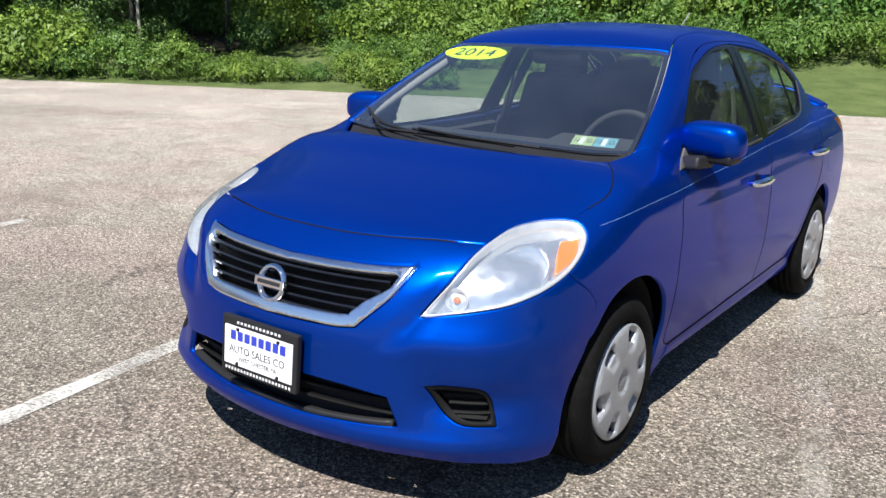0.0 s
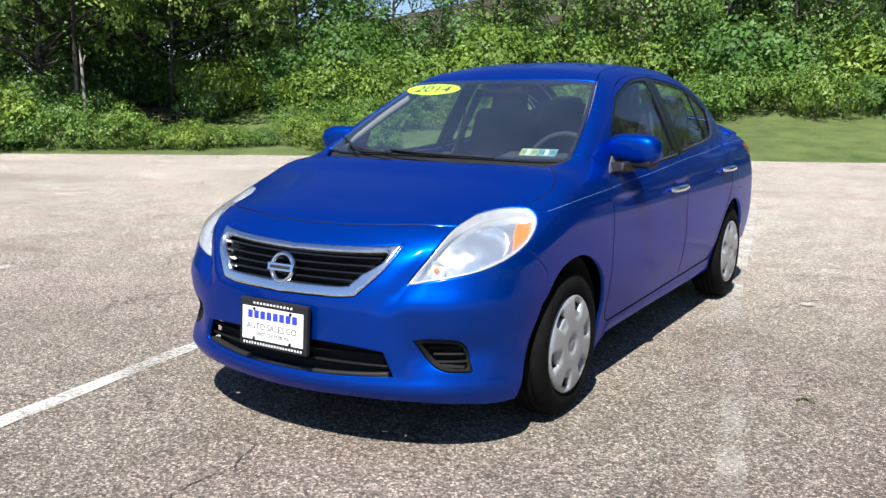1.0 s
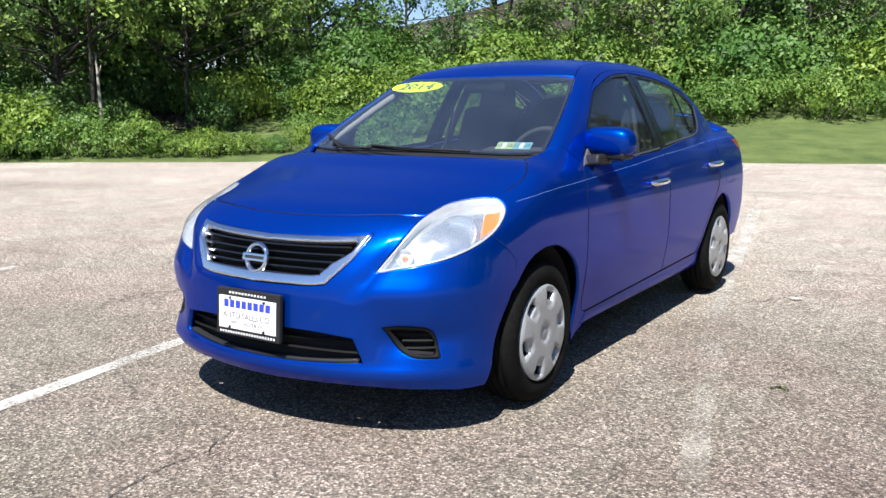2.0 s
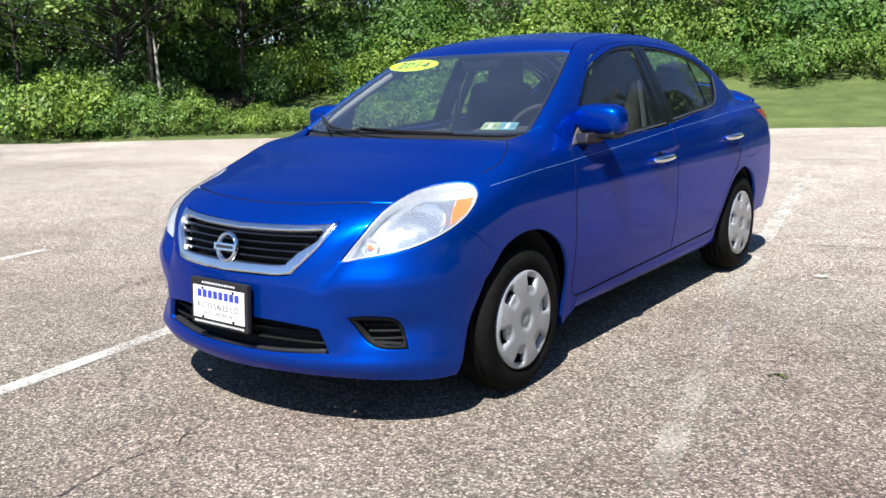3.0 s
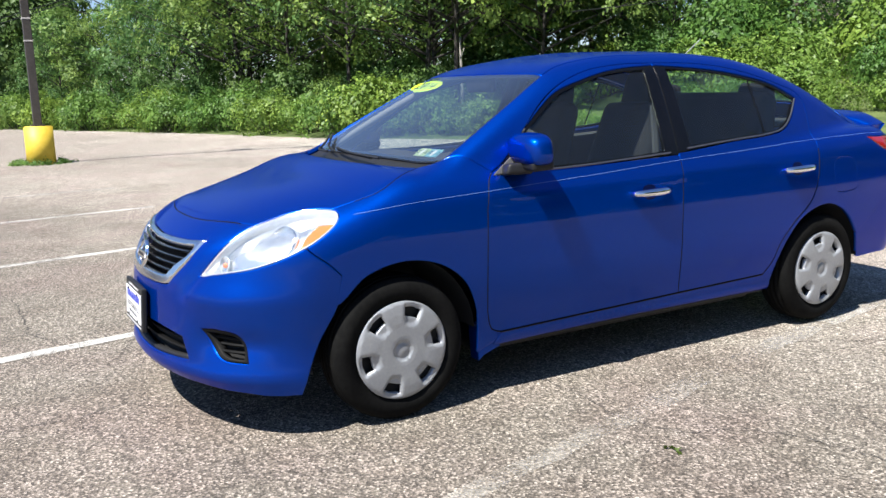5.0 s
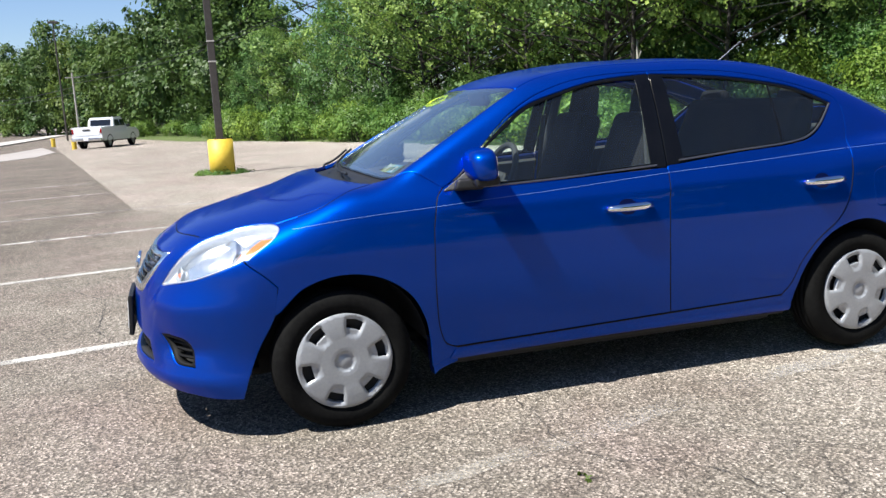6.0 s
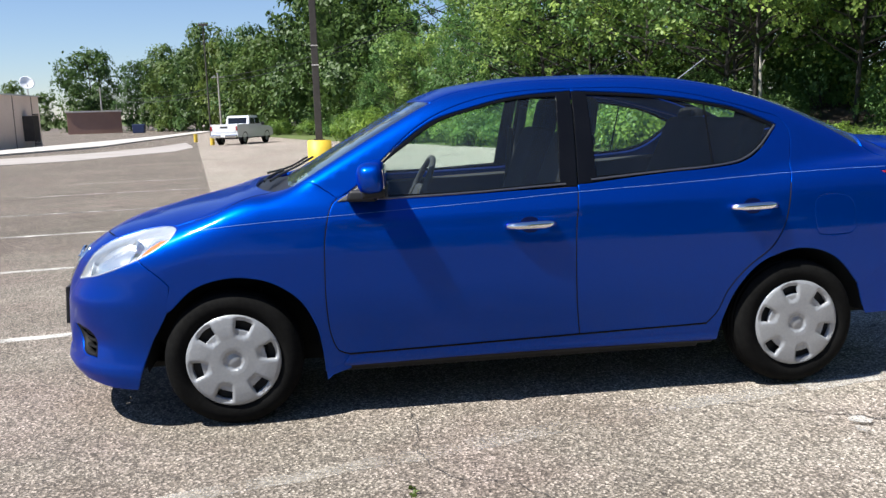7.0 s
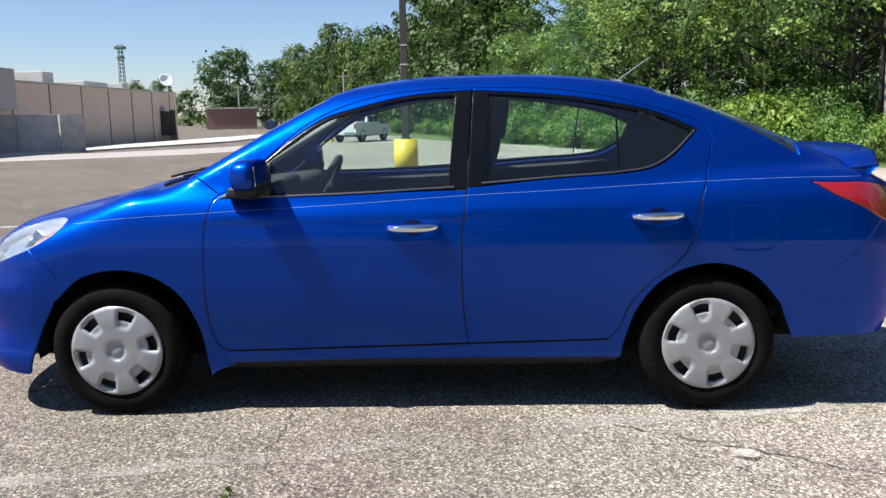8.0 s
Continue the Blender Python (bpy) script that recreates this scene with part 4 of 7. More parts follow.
def build_car():
    car = thing("sedan", "glossy metallic blue four-door sedan parked on worn asphalt", "car")
    # --- front bumper and what sits in it
    lower = [(0.0, -0.835, 0.205), (0.285, -0.81, 0.208), (0.5, -0.745, 0.205), (0.68, -0.62, 0.2), (0.742, -0.48, 0.195), (0.758, -0.408, 0.195)]
    up = half_loop(lower, ARCH_F[:4] + [BUMPER_SEAM[0]], BUMPER_SEAM, [(0.812, -0.345, 0.728), (0.70, -0.43, 0.80), (0.60, -0.475, 0.828)], HOOD_SEAM[::-1])
    intake = both(INTAKE_HALF)
    fog2 = FOG * (-1, 1, 1)
    bumper = sheet("front_bumper", up, NOSE_VIEW, PAINT, car, [HEADLAMP, HEADLAMP * (-1, 1, 1), GRILLE, intake, FOG, fog2], 0.0016, 0.028, 0.02, roll=0.0008)
    inner = offset_line(GRILLE, NOSE_VIEW, 0.022, 0.040)
    surround = sheet("grille_surround", GRILLE, NOSE_VIEW, SATIN, car, [inner], 0.003, 0.012, 0.03, lift=0.006, roll=0.003, label="satin chrome grille surround")
    sheet("grille_backing", GRILLE, NOSE_VIEW, DARK_VOID, car, (), 0.004, 0.04, 0.002, lift=-0.05)
    # grille bars follow the nose
    for k in range(6):
        z = 0.610 + 0.0245 * k
        half = np.interp(z, [0.585, 0.70, 0.76], [0.305, 0.405, 0.44]) - 0.018
        xs = np.linspace(-half, half, 41)
        zz = z + 0.010 * (xs / 0.4) ** 2 * (k - 1) * 0.25
        mid = meet(np.stack([xs, np.full(41, -2.0), zz], 1), np.broadcast_to(np.array((0, 1.0, 0)), (41, 3)), 3.0)
        v, f = [], []
        for i, p in enumerate(mid):
            for dy, dz in ((0.014, 0.008), (0.006, 0.0085), (0.004, 0.004), (0.010, -0.006), (0.045, -0.008)):
                v.append((p[0], p[1] + dy, p[2] + dz))
        for i in range(40):
            for j in range(5):
                f.append((i * 5 + j, i * 5 + (j + 1) % 5, (i + 1) * 5 + (j + 1) % 5, (i + 1) * 5 + j))
        mesh_part("grille_bar", v, f, GLOSS_BLACK, surround, smooth=False)
    # round badge, blank
    badge = new("badge")
    badge.parent = car
    badge.matrix_local = Matrix.Translation((0, -0.802, 0.662)) @ pose(0, 0, 0, 0, 0, -90) @ pose(0, 0, 0, 0, -14, 0)
    bm = bmesh.new()
    lathe(bm, [(0.043, 0.0), (0.046, 0.009), (0.052, 0.013), (0.058, 0.009), (0.060, 0.0)], 48)
    part("badge_ring", bm, CHROME, badge, "chrome ring", True)
    bm = bmesh.new()
    box(bm, (0.012, 0.126, 0.030), (0.011, 0, 0), 0.003)
    part("badge_bar", bm, CHROME, badge, "blank chrome bar")
    bm = bmesh.new()
    box(bm, (0.003, 0.098, 0.012), (0.0168, 0, 0), 0.001)
    part("badge_print", bm, INK_BLACK, badge, "dark marking on the bar")
    # lower intake and fog recesses
    sheet("intake_backing", intake, NOSE_VIEW, DARK_VOID, car, (), 0.0, 0.05, 0.002, lift=-0.06)
    for z in (0.334, 0.374):
        xs = np.linspace(-0.445, 0.445, 33)
        mid = meet(np.stack([xs, np.full(33, -2.0), np.full(33, z)], 1), np.broadcast_to(np.array((0, 1.0, 0)), (33, 3)), 3.0)
        v, f = [], []
        for p in mid:
            for dy, dz in ((0.030, 0.006), (0.027, 0.0), (0.032, -0.006), (0.06, 0.0)):
                v.append((p[0], p[1] + dy, p[2] + dz))
        for i in range(32):
            for j in range(4):
                f.append((i * 4 + j, i * 4 + (j + 1) % 4, (i + 1) * 4 + (j + 1) % 4, (i + 1) * 4 + j))
        mesh_part("intake_bar", v, f, FOG_BLACK, car, smooth=False)
    lip = half_loop([(0.0, -0.842, 0.302), (0.19, -0.832, 0.303), (0.365, -0.797, 0.310), (0.45, -0.768, 0.316)], [(0.45, -0.768, 0.316), (0.455, -0.768, 0.300)], [(0.455, -0.768, 0.300), (0.365, -0.797, 0.298), (0.19, -0.832, 0.290), (0.0, -0.842, 0.288)])
    sheet("intake_lip", lip, NOSE_VIEW, BLACK_PLASTIC, car, (), 0.0, 0.02, 0.03, lift=-0.012)
    for m in (False, True):
        s = -1 if m else 1
        hole = offset_line(FOG, NOSE_VIEW, 0.012, 0.012)
        fog = sheet("fog_pocket", FOG, NOSE_VIEW, FOG_BLACK, car, [hole], 0.001, 0.012, 0.05, lift=-0.002, mirror=m, label="black plastic blanked fog lamp recess")
        sheet("fog_backing", FOG, NOSE_VIEW, DARK_VOID, fog, (), 0.0, 0.03, 0.002, lift=-0.05, mirror=m)
        for z in (0.356, 0.382, 0.408):
            xs = np.linspace(0.565 + (0.41 - z) * 0.5, 0.695, 9)
            mid = meet(np.stack([xs, np.full(9, -2.0), np.full(9, z)], 1), np.broadcast_to(np.array((0, 1.0, 0)), (9, 3)), 3.0) * (s, 1, 1)
            bm = bmesh.new()
            sweep(bm, [Vector(p) + Vector((0, 0.022, 0)) for p in mid], 0.0065, 6)
            part("fog_slat", bm, FOG_BLACK, fog)
        # --- headlamp
        lamp = new("headlamp")
        lamp.parent = car
        sheet("lamp_lens", HEADLAMP, LAMP_VIEW, LENS, lamp, (), 0.003, 0.02, 0.004, lift=0.0, mirror=m, roll=0.0005, label="clear plastic lamp lens")
        rim = offset_line(HEADLAMP, LAMP_VIEW, 0.010, 0.010)
        sheet("lamp_rim", HEADLAMP, LAMP_VIEW, LAMP_GREY, lamp, [rim], 0.002, 0.01, 0.05, lift=-0.004, mirror=m)
        sheet("lamp_bowl", HEADLAMP, LAMP_VIEW, LAMP_BOWL, lamp, (), 0.002, 0.014, 0.004, lift=-0.042, mirror=m, label="pale silvery reflector housing")
        amber = curve3([(0.725, -0.295, 0.852), (0.762, -0.232, 0.852), (0.790, -0.296, 0.803), (0.784, -0.395, 0.762), (0.752, -0.352, 0.810)], True, 0.01, (0, 1, 3))
        sheet("turn_lens", amber, LAMP_VIEW, AMBER, lamp, (), 0.0, 0.012, 0.01, lift=-0.032, mirror=m, label="amber side marker lens")
        # projector bowl, cut-off shade and small bulb
        bm = bmesh.new()
        lathe(bm, [(0.004, -0.055), (0.034, -0.05), (0.058, -0.024), (0.069, 0.004), (0.073, 0.007), (0.076, 0.0), (0.073, -0.03)], 32)
        bowl = part("reflector", bm, REFLECTOR, lamp, "shiny round reflector", True)
        bowl.matrix_local = lamp_seat((0.688, -0.44, 0.795), 0.056, s)
        bm = bmesh.new()
        bmesh.ops.create_uvsphere(bm, u_segments=16, v_segments=10, radius=0.022)
        bulb = part("lamp_bulb", bm, SATIN, bowl, "silvery bulb shield", True)
        bulb.location = (-0.012, 0, 0)
        bm = bmesh.new()
        lathe(bm, [(0.003, -0.03), (0.022, -0.02), (0.034, 0.0), (0.036, -0.004)], 24)
        bow2 = part("small_reflector", bm, LAMP_GREY, lamp, "", True)
        bow2.matrix_local = lamp_seat((0.575, -0.65, 0.70), 0.030, s)
        bm = bmesh.new()
        bmesh.ops.create_uvsphere(bm, u_segments=12, v_segments=8, radius=0.011)
        b2 = part("signal_bulb", bm, AMBER, bow2, "amber bulb", True)
        b2.location = (-0.008, 0, 0)
    # --- hood
    hood_rear = [(0.622, 0.205, 1.005), (0.51, 0.150, 1.01), (0.32, 0.105, 1.02), (0.0, 0.085, 1.03)]
    hood = half_loop(HOOD_SEAM, HOOD_SIDE, hood_rear)
    sheet("hood", hood, TOP, PAINT, car, [HEADLAMP, HEADLAMP * (-1, 1, 1)], 0.0028, 0.03, 0.016, roll=0.0009)
    # black strips added for the shade in the gap round the hood
    for s in (-1, 1):
        for seam in (HOOD_SEAM[:4], HOOD_SIDE[3:]):
            q = snap(curve3(seam))
            nn, _ = skin_normal(q)
            bm = bmesh.new()
            sweep(bm, [Vector(p * (s, 1, 1)) for p in q - nn * 0.0026], 0.0028, 6)
            part("hood_seal", bm, FOG_BLACK, car, "black strip standing for the shade in the hood gap")
        # and for the shade in the gap below the doors
        q = snap(np.vstack([curve3([DOOR_FRONT[-1], (0.797, 1.0, 0.292), B_SEAM[0]])[:-1], curve3([B_SEAM[0], (0.797, 1.9, 0.311), DOOR_REAR[-1]])]))
        nn, _ = skin_normal(q)
        bm = bmesh.new()
        sweep(bm, [Vector(p * (s, 1, 1)) for p in q - nn * 0.0020], 0.0050, 6)
        part("door_seal", bm, FOG_BLACK, car, "black strip standing for the shade below the doors")
        # the shade in the upright door gaps, as black strips too
        for seam in (DOOR_FRONT, B_SEAM[:5], DOOR_REAR[2:]):
            q = snap(curve3(seam))
            nn, _ = skin_normal(q)
            bm = bmesh.new()
            sweep(bm, [Vector(p * (s, 1, 1)) for p in q - nn * 0.0026], 0.0032, 6)
            part("door_seal", bm, FOG_BLACK, car, "black strip standing for the shade in the door gap")
    cowl = half_loop([(0.0, 0.06, 1.02), (0.32, 0.08, 1.02), (0.60, 0.19, 1.0)], [(0.60, 0.19, 1.0), (0.66, 0.30, 1.02)], [(0.66, 0.30, 1.02), (0.35, 0.275, 1.05), (0.0, 0.265, 1.05)])
    sheet("cowl", cowl, TOP, BLACK_PLASTIC, car, (), 0.0, 0.04, 0.01, lift=-0.02, label="black plastic cowl below the windshield")
    # --- windshield
    screen = half_loop(SCREEN_FOOT, SCREEN_SIDE, SCREEN_TOP[::-1])
    sheet("windshield", screen, GLASS_VIEW, WINDSHIELD, car, (), 0.004, 0.05, 0.005, lift=-0.003, roll=0.0).visible_shadow = False
    sheet("windshield_border", screen, GLASS_VIEW, GLOSS_BLACK, car, [offset_line(screen, GLASS_VIEW, 0.022, 0.03)], 0.003, 0.03, 0.004, lift=-0.010, label="black glass border")
    # --- roof
    rear_top = [(0.50, 2.42, 1.385), (0.25, 2.44, 1.41), (0.0, 2.45, 1.415)]
    roof = half_loop(SCREEN_TOP, DITCH, rear_top)
    sheet("roof", roof, TOP, PAINT, car, (), 0.003, 0.05, 0.016)
    back_foot = [(0.61, 3.06, 1.12), (0.35, 3.03, 1.135), (0.0, 3.02, 1.14)]
    sheet("rear_window", half_loop(rear_top[::-1], C_EDGE, back_foot), BACK_VIEW, TINTED, car, (), 0.004, 0.05, 0.005, lift=-0.003, roll=0.0).visible_shadow = False
    back = half_loop(rear_top[::-1], C_EDGE, back_foot)
    sheet("rear_window_border", back, BACK_VIEW, GLOSS_BLACK, car, [offset_line(back, BACK_VIEW, 0.05, 0.05)], 0.003, 0.03, 0.004, lift=-0.010, label="black glass border")
    tail_end = [(0.55, 3.48, 0.97), (0.30, 3.53, 0.94), (0.0, 3.545, 0.93)]
    sheet("trunk_lid", half_loop(back_foot[::-1], DECK_SIDE, tail_end), BACK_VIEW, PAINT, car, (), 0.0025, 0.05, 0.016)
    # spoiler on the lid's edge
    v, f = [], []
    n = 33
    for i in range(n):
        x = -0.64 + 1.28 * i / (n - 1)
        q = abs(x) / 0.64
        y0, y1, z = 3.285 - 0.05 * q**2, 3.50 - 0.115 * q**2, 1.108 - 0.022 * q**2
        base = meet(np.array([[x, y0, 2.0], [x, y1 - 0.05, 2.0]]), np.broadcast_to(np.array((0, 0, -1.0)), (2, 3)), 1.4)
        tall = 0.048 * (1 - q**10)
        z0, z1 = base[0][2], max(base[1][2], base[0][2] - 0.03)
        v += [(x, y0, z0 - 0.004), (x, y0 + 0.07, z0 + 0.016 * (1 - q**10)), (x, y1 - 0.02, z0 + 0.008 + tall * 0.6), (x, y1, z0 + 0.004 + tall * 0.55), (x, y1 - 0.008, z0 - 0.002 + tall * 0.25), (x, y1 - 0.05, z1 - 0.012)]
    for i in range(n - 1):
        for j in range(6):
            f.append((i * 6 + j, (i + 1) * 6 + j, (i + 1) * 6 + (j + 1) % 6, i * 6 + (j + 1) % 6))
    f += [tuple(range(5, -1, -1)), tuple(range((n - 1) * 6, n * 6))]
    mesh_part("spoiler", v, f, PAINT, car)
    # --- rear bumper
    rb_low = [(0.0, 3.50, 0.335), (0.35, 3.47, 0.335), (0.62, 3.38, 0.33), (0.74, 3.22, 0.322), (0.775, 3.03, 0.314), (0.776, 2.985, 0.314)]
    rb_arch = [(0.776, 2.985, 0.314), (0.80, 2.945, 0.40), (0.815, 2.92, 0.46)]
    rb_top = [(0.815, 2.92, 0.46), (0.812, 3.05, 0.56), (0.80, 3.19, 0.66), (0.765, 3.30, 0.76), (0.73, 3.37, 0.83)]
    rb_lid = [(0.73, 3.37, 0.83), (0.60, 3.45, 0.86), (0.30, 3.55, 0.88), (0.0, 3.565, 0.88)]
    lamp2 = TAIL_LAMP * (-1, 1, 1)
    sheet("rear_bumper", half_loop(rb_low, rb_arch, rb_top, rb_lid), TAIL_VIEW, PAINT, car, [TAIL_LAMP, lamp2], -0.003, 0.045, 0.016, roll=0.0004, lift=-0.001)
    plate_zone = half_loop(tail_end[::-1], [(0.55, 3.48, 0.97), (0.545, 3.50, 0.86)], [(0.545, 3.50, 0.86), (0.30, 3.55, 0.88), (0.0, 3.565, 0.88)])
    sheet("trunk_face", plate_zone, TAIL_VIEW, PAINT, car, [TAIL_LAMP, lamp2], 0.0022, 0.05, 0.016)
    for m in (False, True):
        s = -1 if m else 1
        tl = sheet("tail_lamp", TAIL_LAMP, plane_view((0.75, 0.65, 0.1)), RED_LENS, car, (), 0.003, 0.02, 0.03, lift=0.003, mirror=m, label="red tail lamp lens")
        # --- fender
        fender = np.vstack([curve3(HOOD_SIDE)[1:-1], curve3([HOOD_SIDE[-1], (0.672, 0.300, 1.030)])[:-1], curve3([(0.672, 0.300, 1.030), (0.70, 0.405, 1.01), (0.764, 0.478, 0.972)])[:-1],
                            curve3(DOOR_FRONT)[:-1], curve3([DOOR_FRONT[-1], (0.785, 0.470, 0.245), (0.78, 0.39, 0.20)])[:-1], curve3(ARCH_F[::-1][:8] + [BUMPER_SEAM[0]])[:-1], curve3(BUMPER_SEAM)[:-1], curve3([BUMPER_SEAM[-1], (0.68, -0.42, 0.80), HOOD_SIDE[0]])])
        sheet("fender", fender, SLANT, PAINT, car, [HEADLAMP], 0.0018, 0.028, 0.018, mirror=m, roll=0.0008)
        # --- body side: pillars, rail, sill and quarter panel
        body = np.vstack([curve3(SCREEN_SIDE)[:-1], curve3(DITCH)[:-1], curve3(C_EDGE)[:-1], curve3(DECK_SIDE)[:-1], curve3([DECK_SIDE[-1], (0.66, 3.42, 0.90), rb_top[-1]])[:-1],
                          curve3(rb_top[::-1])[:-1], curve3([rb_top[0]] + ARCH_R[::-1][3:])[:-1], curve3([ARCH_R[0], (0.785, 1.3, 0.234), (0.782, 0.47, 0.222), (0.785, 0.475, 0.245), DOOR_FRONT[-1]], sharp=(2,))[:-1],
                          curve3(DOOR_FRONT[::-1])[:-1], curve3([DOOR_FRONT[0], (0.70, 0.405, 1.01), SCREEN_SIDE[0]])[:-1]])
        fuel = curve3([(0.817, 2.690, 0.880), (0.817, 2.860, 0.878), (0.83, 2.872, 0.735), (0.83, 2.858, 0.722), (0.83, 2.698, 0.722), (0.83, 2.688, 0.735)], True, 0.02)
        cuts = [DOOR_F, DOOR_R, TAIL_LAMP] + ([] if m else [fuel])
        sheet("body_side", body, SLANT, PAINT, car, cuts, 0.0020, 0.035, 0.02, mirror=m, roll=0.0009)
        if not m:
            sheet("fuel_flap", fuel, SIDE, PAINT, car, (), -0.0006, 0.03, 0.01, roll=0.0006, fit=False)
        # --- doors
        for nm, out, trim, pane, cut, hy, hz in (("front_door", DOOR_F, TRIM_F, GLASS_F, CUT_F, 1.320, 0.829), ("rear_door", DOOR_R, TRIM_R, GLASS_R, CUT_R, 2.368, 0.864)):
            door = sheet(nm, out, SLANT, PAINT, car, [cut], 0.0030, 0.035, 0.02, mirror=m, roll=0.0008)
            sheet("window_trim", trim, SLANT, TRIM_BLACK, door, [pane], 0.0008, 0.02, 0.007, lift=-0.003, mirror=m, roll=0.0006, label="black window frame trim")
            sheet("window_pane", pane, SLANT, CLEAR_SIDE if nm == "front_door" else TINTED, door, (), -0.004, 0.05, 0.004, lift=-0.012, mirror=m, roll=0.0).visible_shadow = False
            inner = curve3([(0.70, y, z) for y, z in ((0.56, 0.30), (1.52, 0.31), (1.53, 0.985), (0.60, 0.95))] if nm == "front_door" else [(0.70, y, z) for y, z in ((1.57, 0.31), (2.15, 0.33), (2.50, 0.75), (2.48, 1.06), (1.57, 1.01))], True, 0.05, (0, 1, 2, 3, 4))
            sheet("door_card", inner, SIDE, CABIN, door, (), 0.0, 0.06, 0.03, lift=-0.075, mirror=m, fit=False)
            # chrome handle over a flush cup, its recess shade painted in dark blue
            hx = float(meet(np.array([[2.0, hy, hz]]), np.array([[-1.0, 0, 0]]), 2.0)[0][0])
            hd = new("door_handle")
            hd.parent = door
            hd["label"] = "chrome pull handle"
            bm = bmesh.new()
            sweep(bm, [(hx - 0.004, hy - 0.108, hz), (hx + 0.018, hy - 0.100, hz), (hx + 0.034, hy - 0.06, hz + 0.001), (hx + 0.038, hy, hz + 0.002), (hx + 0.036, hy + 0.06, hz + 0.003), (hx + 0.022, hy + 0.098, hz + 0.004), (hx - 0.004, hy + 0.106, hz + 0.004)], [0.013, 0.017, 0.020, 0.022, 0.0225, 0.020, 0.014], 14, 0.85)
            bmesh.ops.scale(bm, vec=(s, 1, 1), verts=bm.verts)
            part("grip", bm, CHROME, hd, smooth=True)
            bm = bmesh.new()
            tube(bm, (hx + 0.02, hy + 0.078, hz + 0.004), (hx + 0.0395, hy + 0.074, hz + 0.004), 0.0125, 0.011, 18)
            bmesh.ops.scale(bm, vec=(s, 1, 1), verts=bm.verts)
            part("lock_barrel", bm, GLOSS_BLACK, hd, "dark round lock cover")
            cup = curve3([(0.83, hy - 0.048, hz), (0.83, hy - 0.026, hz + 0.030), (0.83, hy + 0.026, hz + 0.030), (0.83, hy + 0.048, hz), (0.83, hy + 0.026, hz - 0.030), (0.83, hy - 0.026, hz - 0.030)], True, 0.008)
            sheet("handle_cup", cup, SIDE, CUP_SHADE, hd, (), 0.0, 0.01, 0.001, lift=0.0015, mirror=m, roll=0.0005, fit=False)
        # quarter light divider
        bm = bmesh.new()
        a, b = meet(np.array([[2.0, 2.226, 1.325], [2.0, 2.216, 1.062]]), np.array([[-1.0, 0, 0], [-1.0, 0, 0]]), 2.0)
        sweep(bm, [Vector((p[0] - 0.009, p[1], p[2])) for p in (a + (b - a) * t for t in np.linspace(0, 1, 7))], 0.0045, 6)
        bmesh.ops.scale(bm, vec=(s, 1, 1), verts=bm.verts)
        part("window_divider", bm, TRIM_BLACK, car)
        # pale belt strips below the glass
        for pts in ([(0.76, 0.56, 0.966), (0.78, 1.05, 0.978), (0.785, 1.50, 0.998)], [(0.78, 1.62, 1.012), (0.76, 1.98, 1.037), (0.745, 2.22, 1.050), (0.722, 2.36, 1.071), (0.69, 2.452, 1.118), (0.625, 2.568, 1.221)]):
            q = curve3(pts, False, 0.03)
            q = meet(np.stack([np.full(len(q), 2.0), q[:, 1], q[:, 2]], 1), np.broadcast_to(np.array((-1.0, 0, 0)), (len(q), 3)), 2.0)
            bm = bmesh.new()
            sweep(bm, [Vector((p[0] + 0.001, p[1], p[2])) for p in q], 0.0045, 6)
            bmesh.ops.scale(bm, vec=(s, 1, 1), verts=bm.verts)
            part("belt_strip", bm, BELT_STRIP, car, "dull metallic grey belt strip")
        # fine pinstripe from headlamp to tail lamp
        q = curve3([(0.79, -0.165, 0.862), (0.815, 0.05, 0.885), (0.81, 0.452, 0.905), (0.80, 1.003, 0.930), (0.79, 1.54, 0.960), (0.785, 1.978, 0.978), (0.754, 2.58, 1.003), (0.747, 2.96, 1.012), (0.68, 3.28, 1.010)], False, 0.03)
        q = meet(np.stack([np.full(len(q), 2.0), q[:, 1], q[:, 2]], 1), np.broadcast_to(np.array((-1.0, 0, 0)), (len(q), 3)), 2.0)
        nrm, _ = skin_normal(q)
        v, f = [], []
        for p, nn in zip(q, nrm):
            upw = np.array((-nn[2], 0, nn[0]))
            for w in (-0.0008, 0.0008):
                v.append(tuple((p + nn * 0.0012 + upw * w) * (s, 1, 1)))
        f = [(2 * i, 2 * i + 2, 2 * i + 3, 2 * i + 1) for i in range(len(q) - 1)]
        mesh_part("pinstripe", v, f, STRIPE_PAINT, car, "thin pale pinstripe")
        # mirror
        mir = new("wing_mirror")
        mir.parent = car
        bm = bmesh.new()
        bmesh.ops.create_uvsphere(bm, u_segments=40, v_segments=24, radius=1.0)
        for v in bm.verts:
            k = [math.copysign(abs(t) ** 0.60, t) for t in v.co]
            fl = 1.0 if k[1] < 0 else 0.62
            v.co = Euler((0.06, 0.04, -0.12)).to_matrix() @ Vector((0.128 * k[0] * (1 - 0.06 * k[2]), 0.074 * k[1] * fl, 0.066 * k[2] * (1 + 0.05 * k[0]))) + Vector((0.838, 0.642, 1.070))
        bmesh.ops.scale(bm, vec=(s, 1, 1), verts=bm.verts)
        part("mirror_shell", bm, PAINT, mir, smooth=True)
        bm = bmesh.new()
        box(bm, (0.215, 0.105, 0.040), (0.832, 0.640, 1.010), 0.016, Euler((0.06, 0.06, -0.12)).to_matrix(), 4)
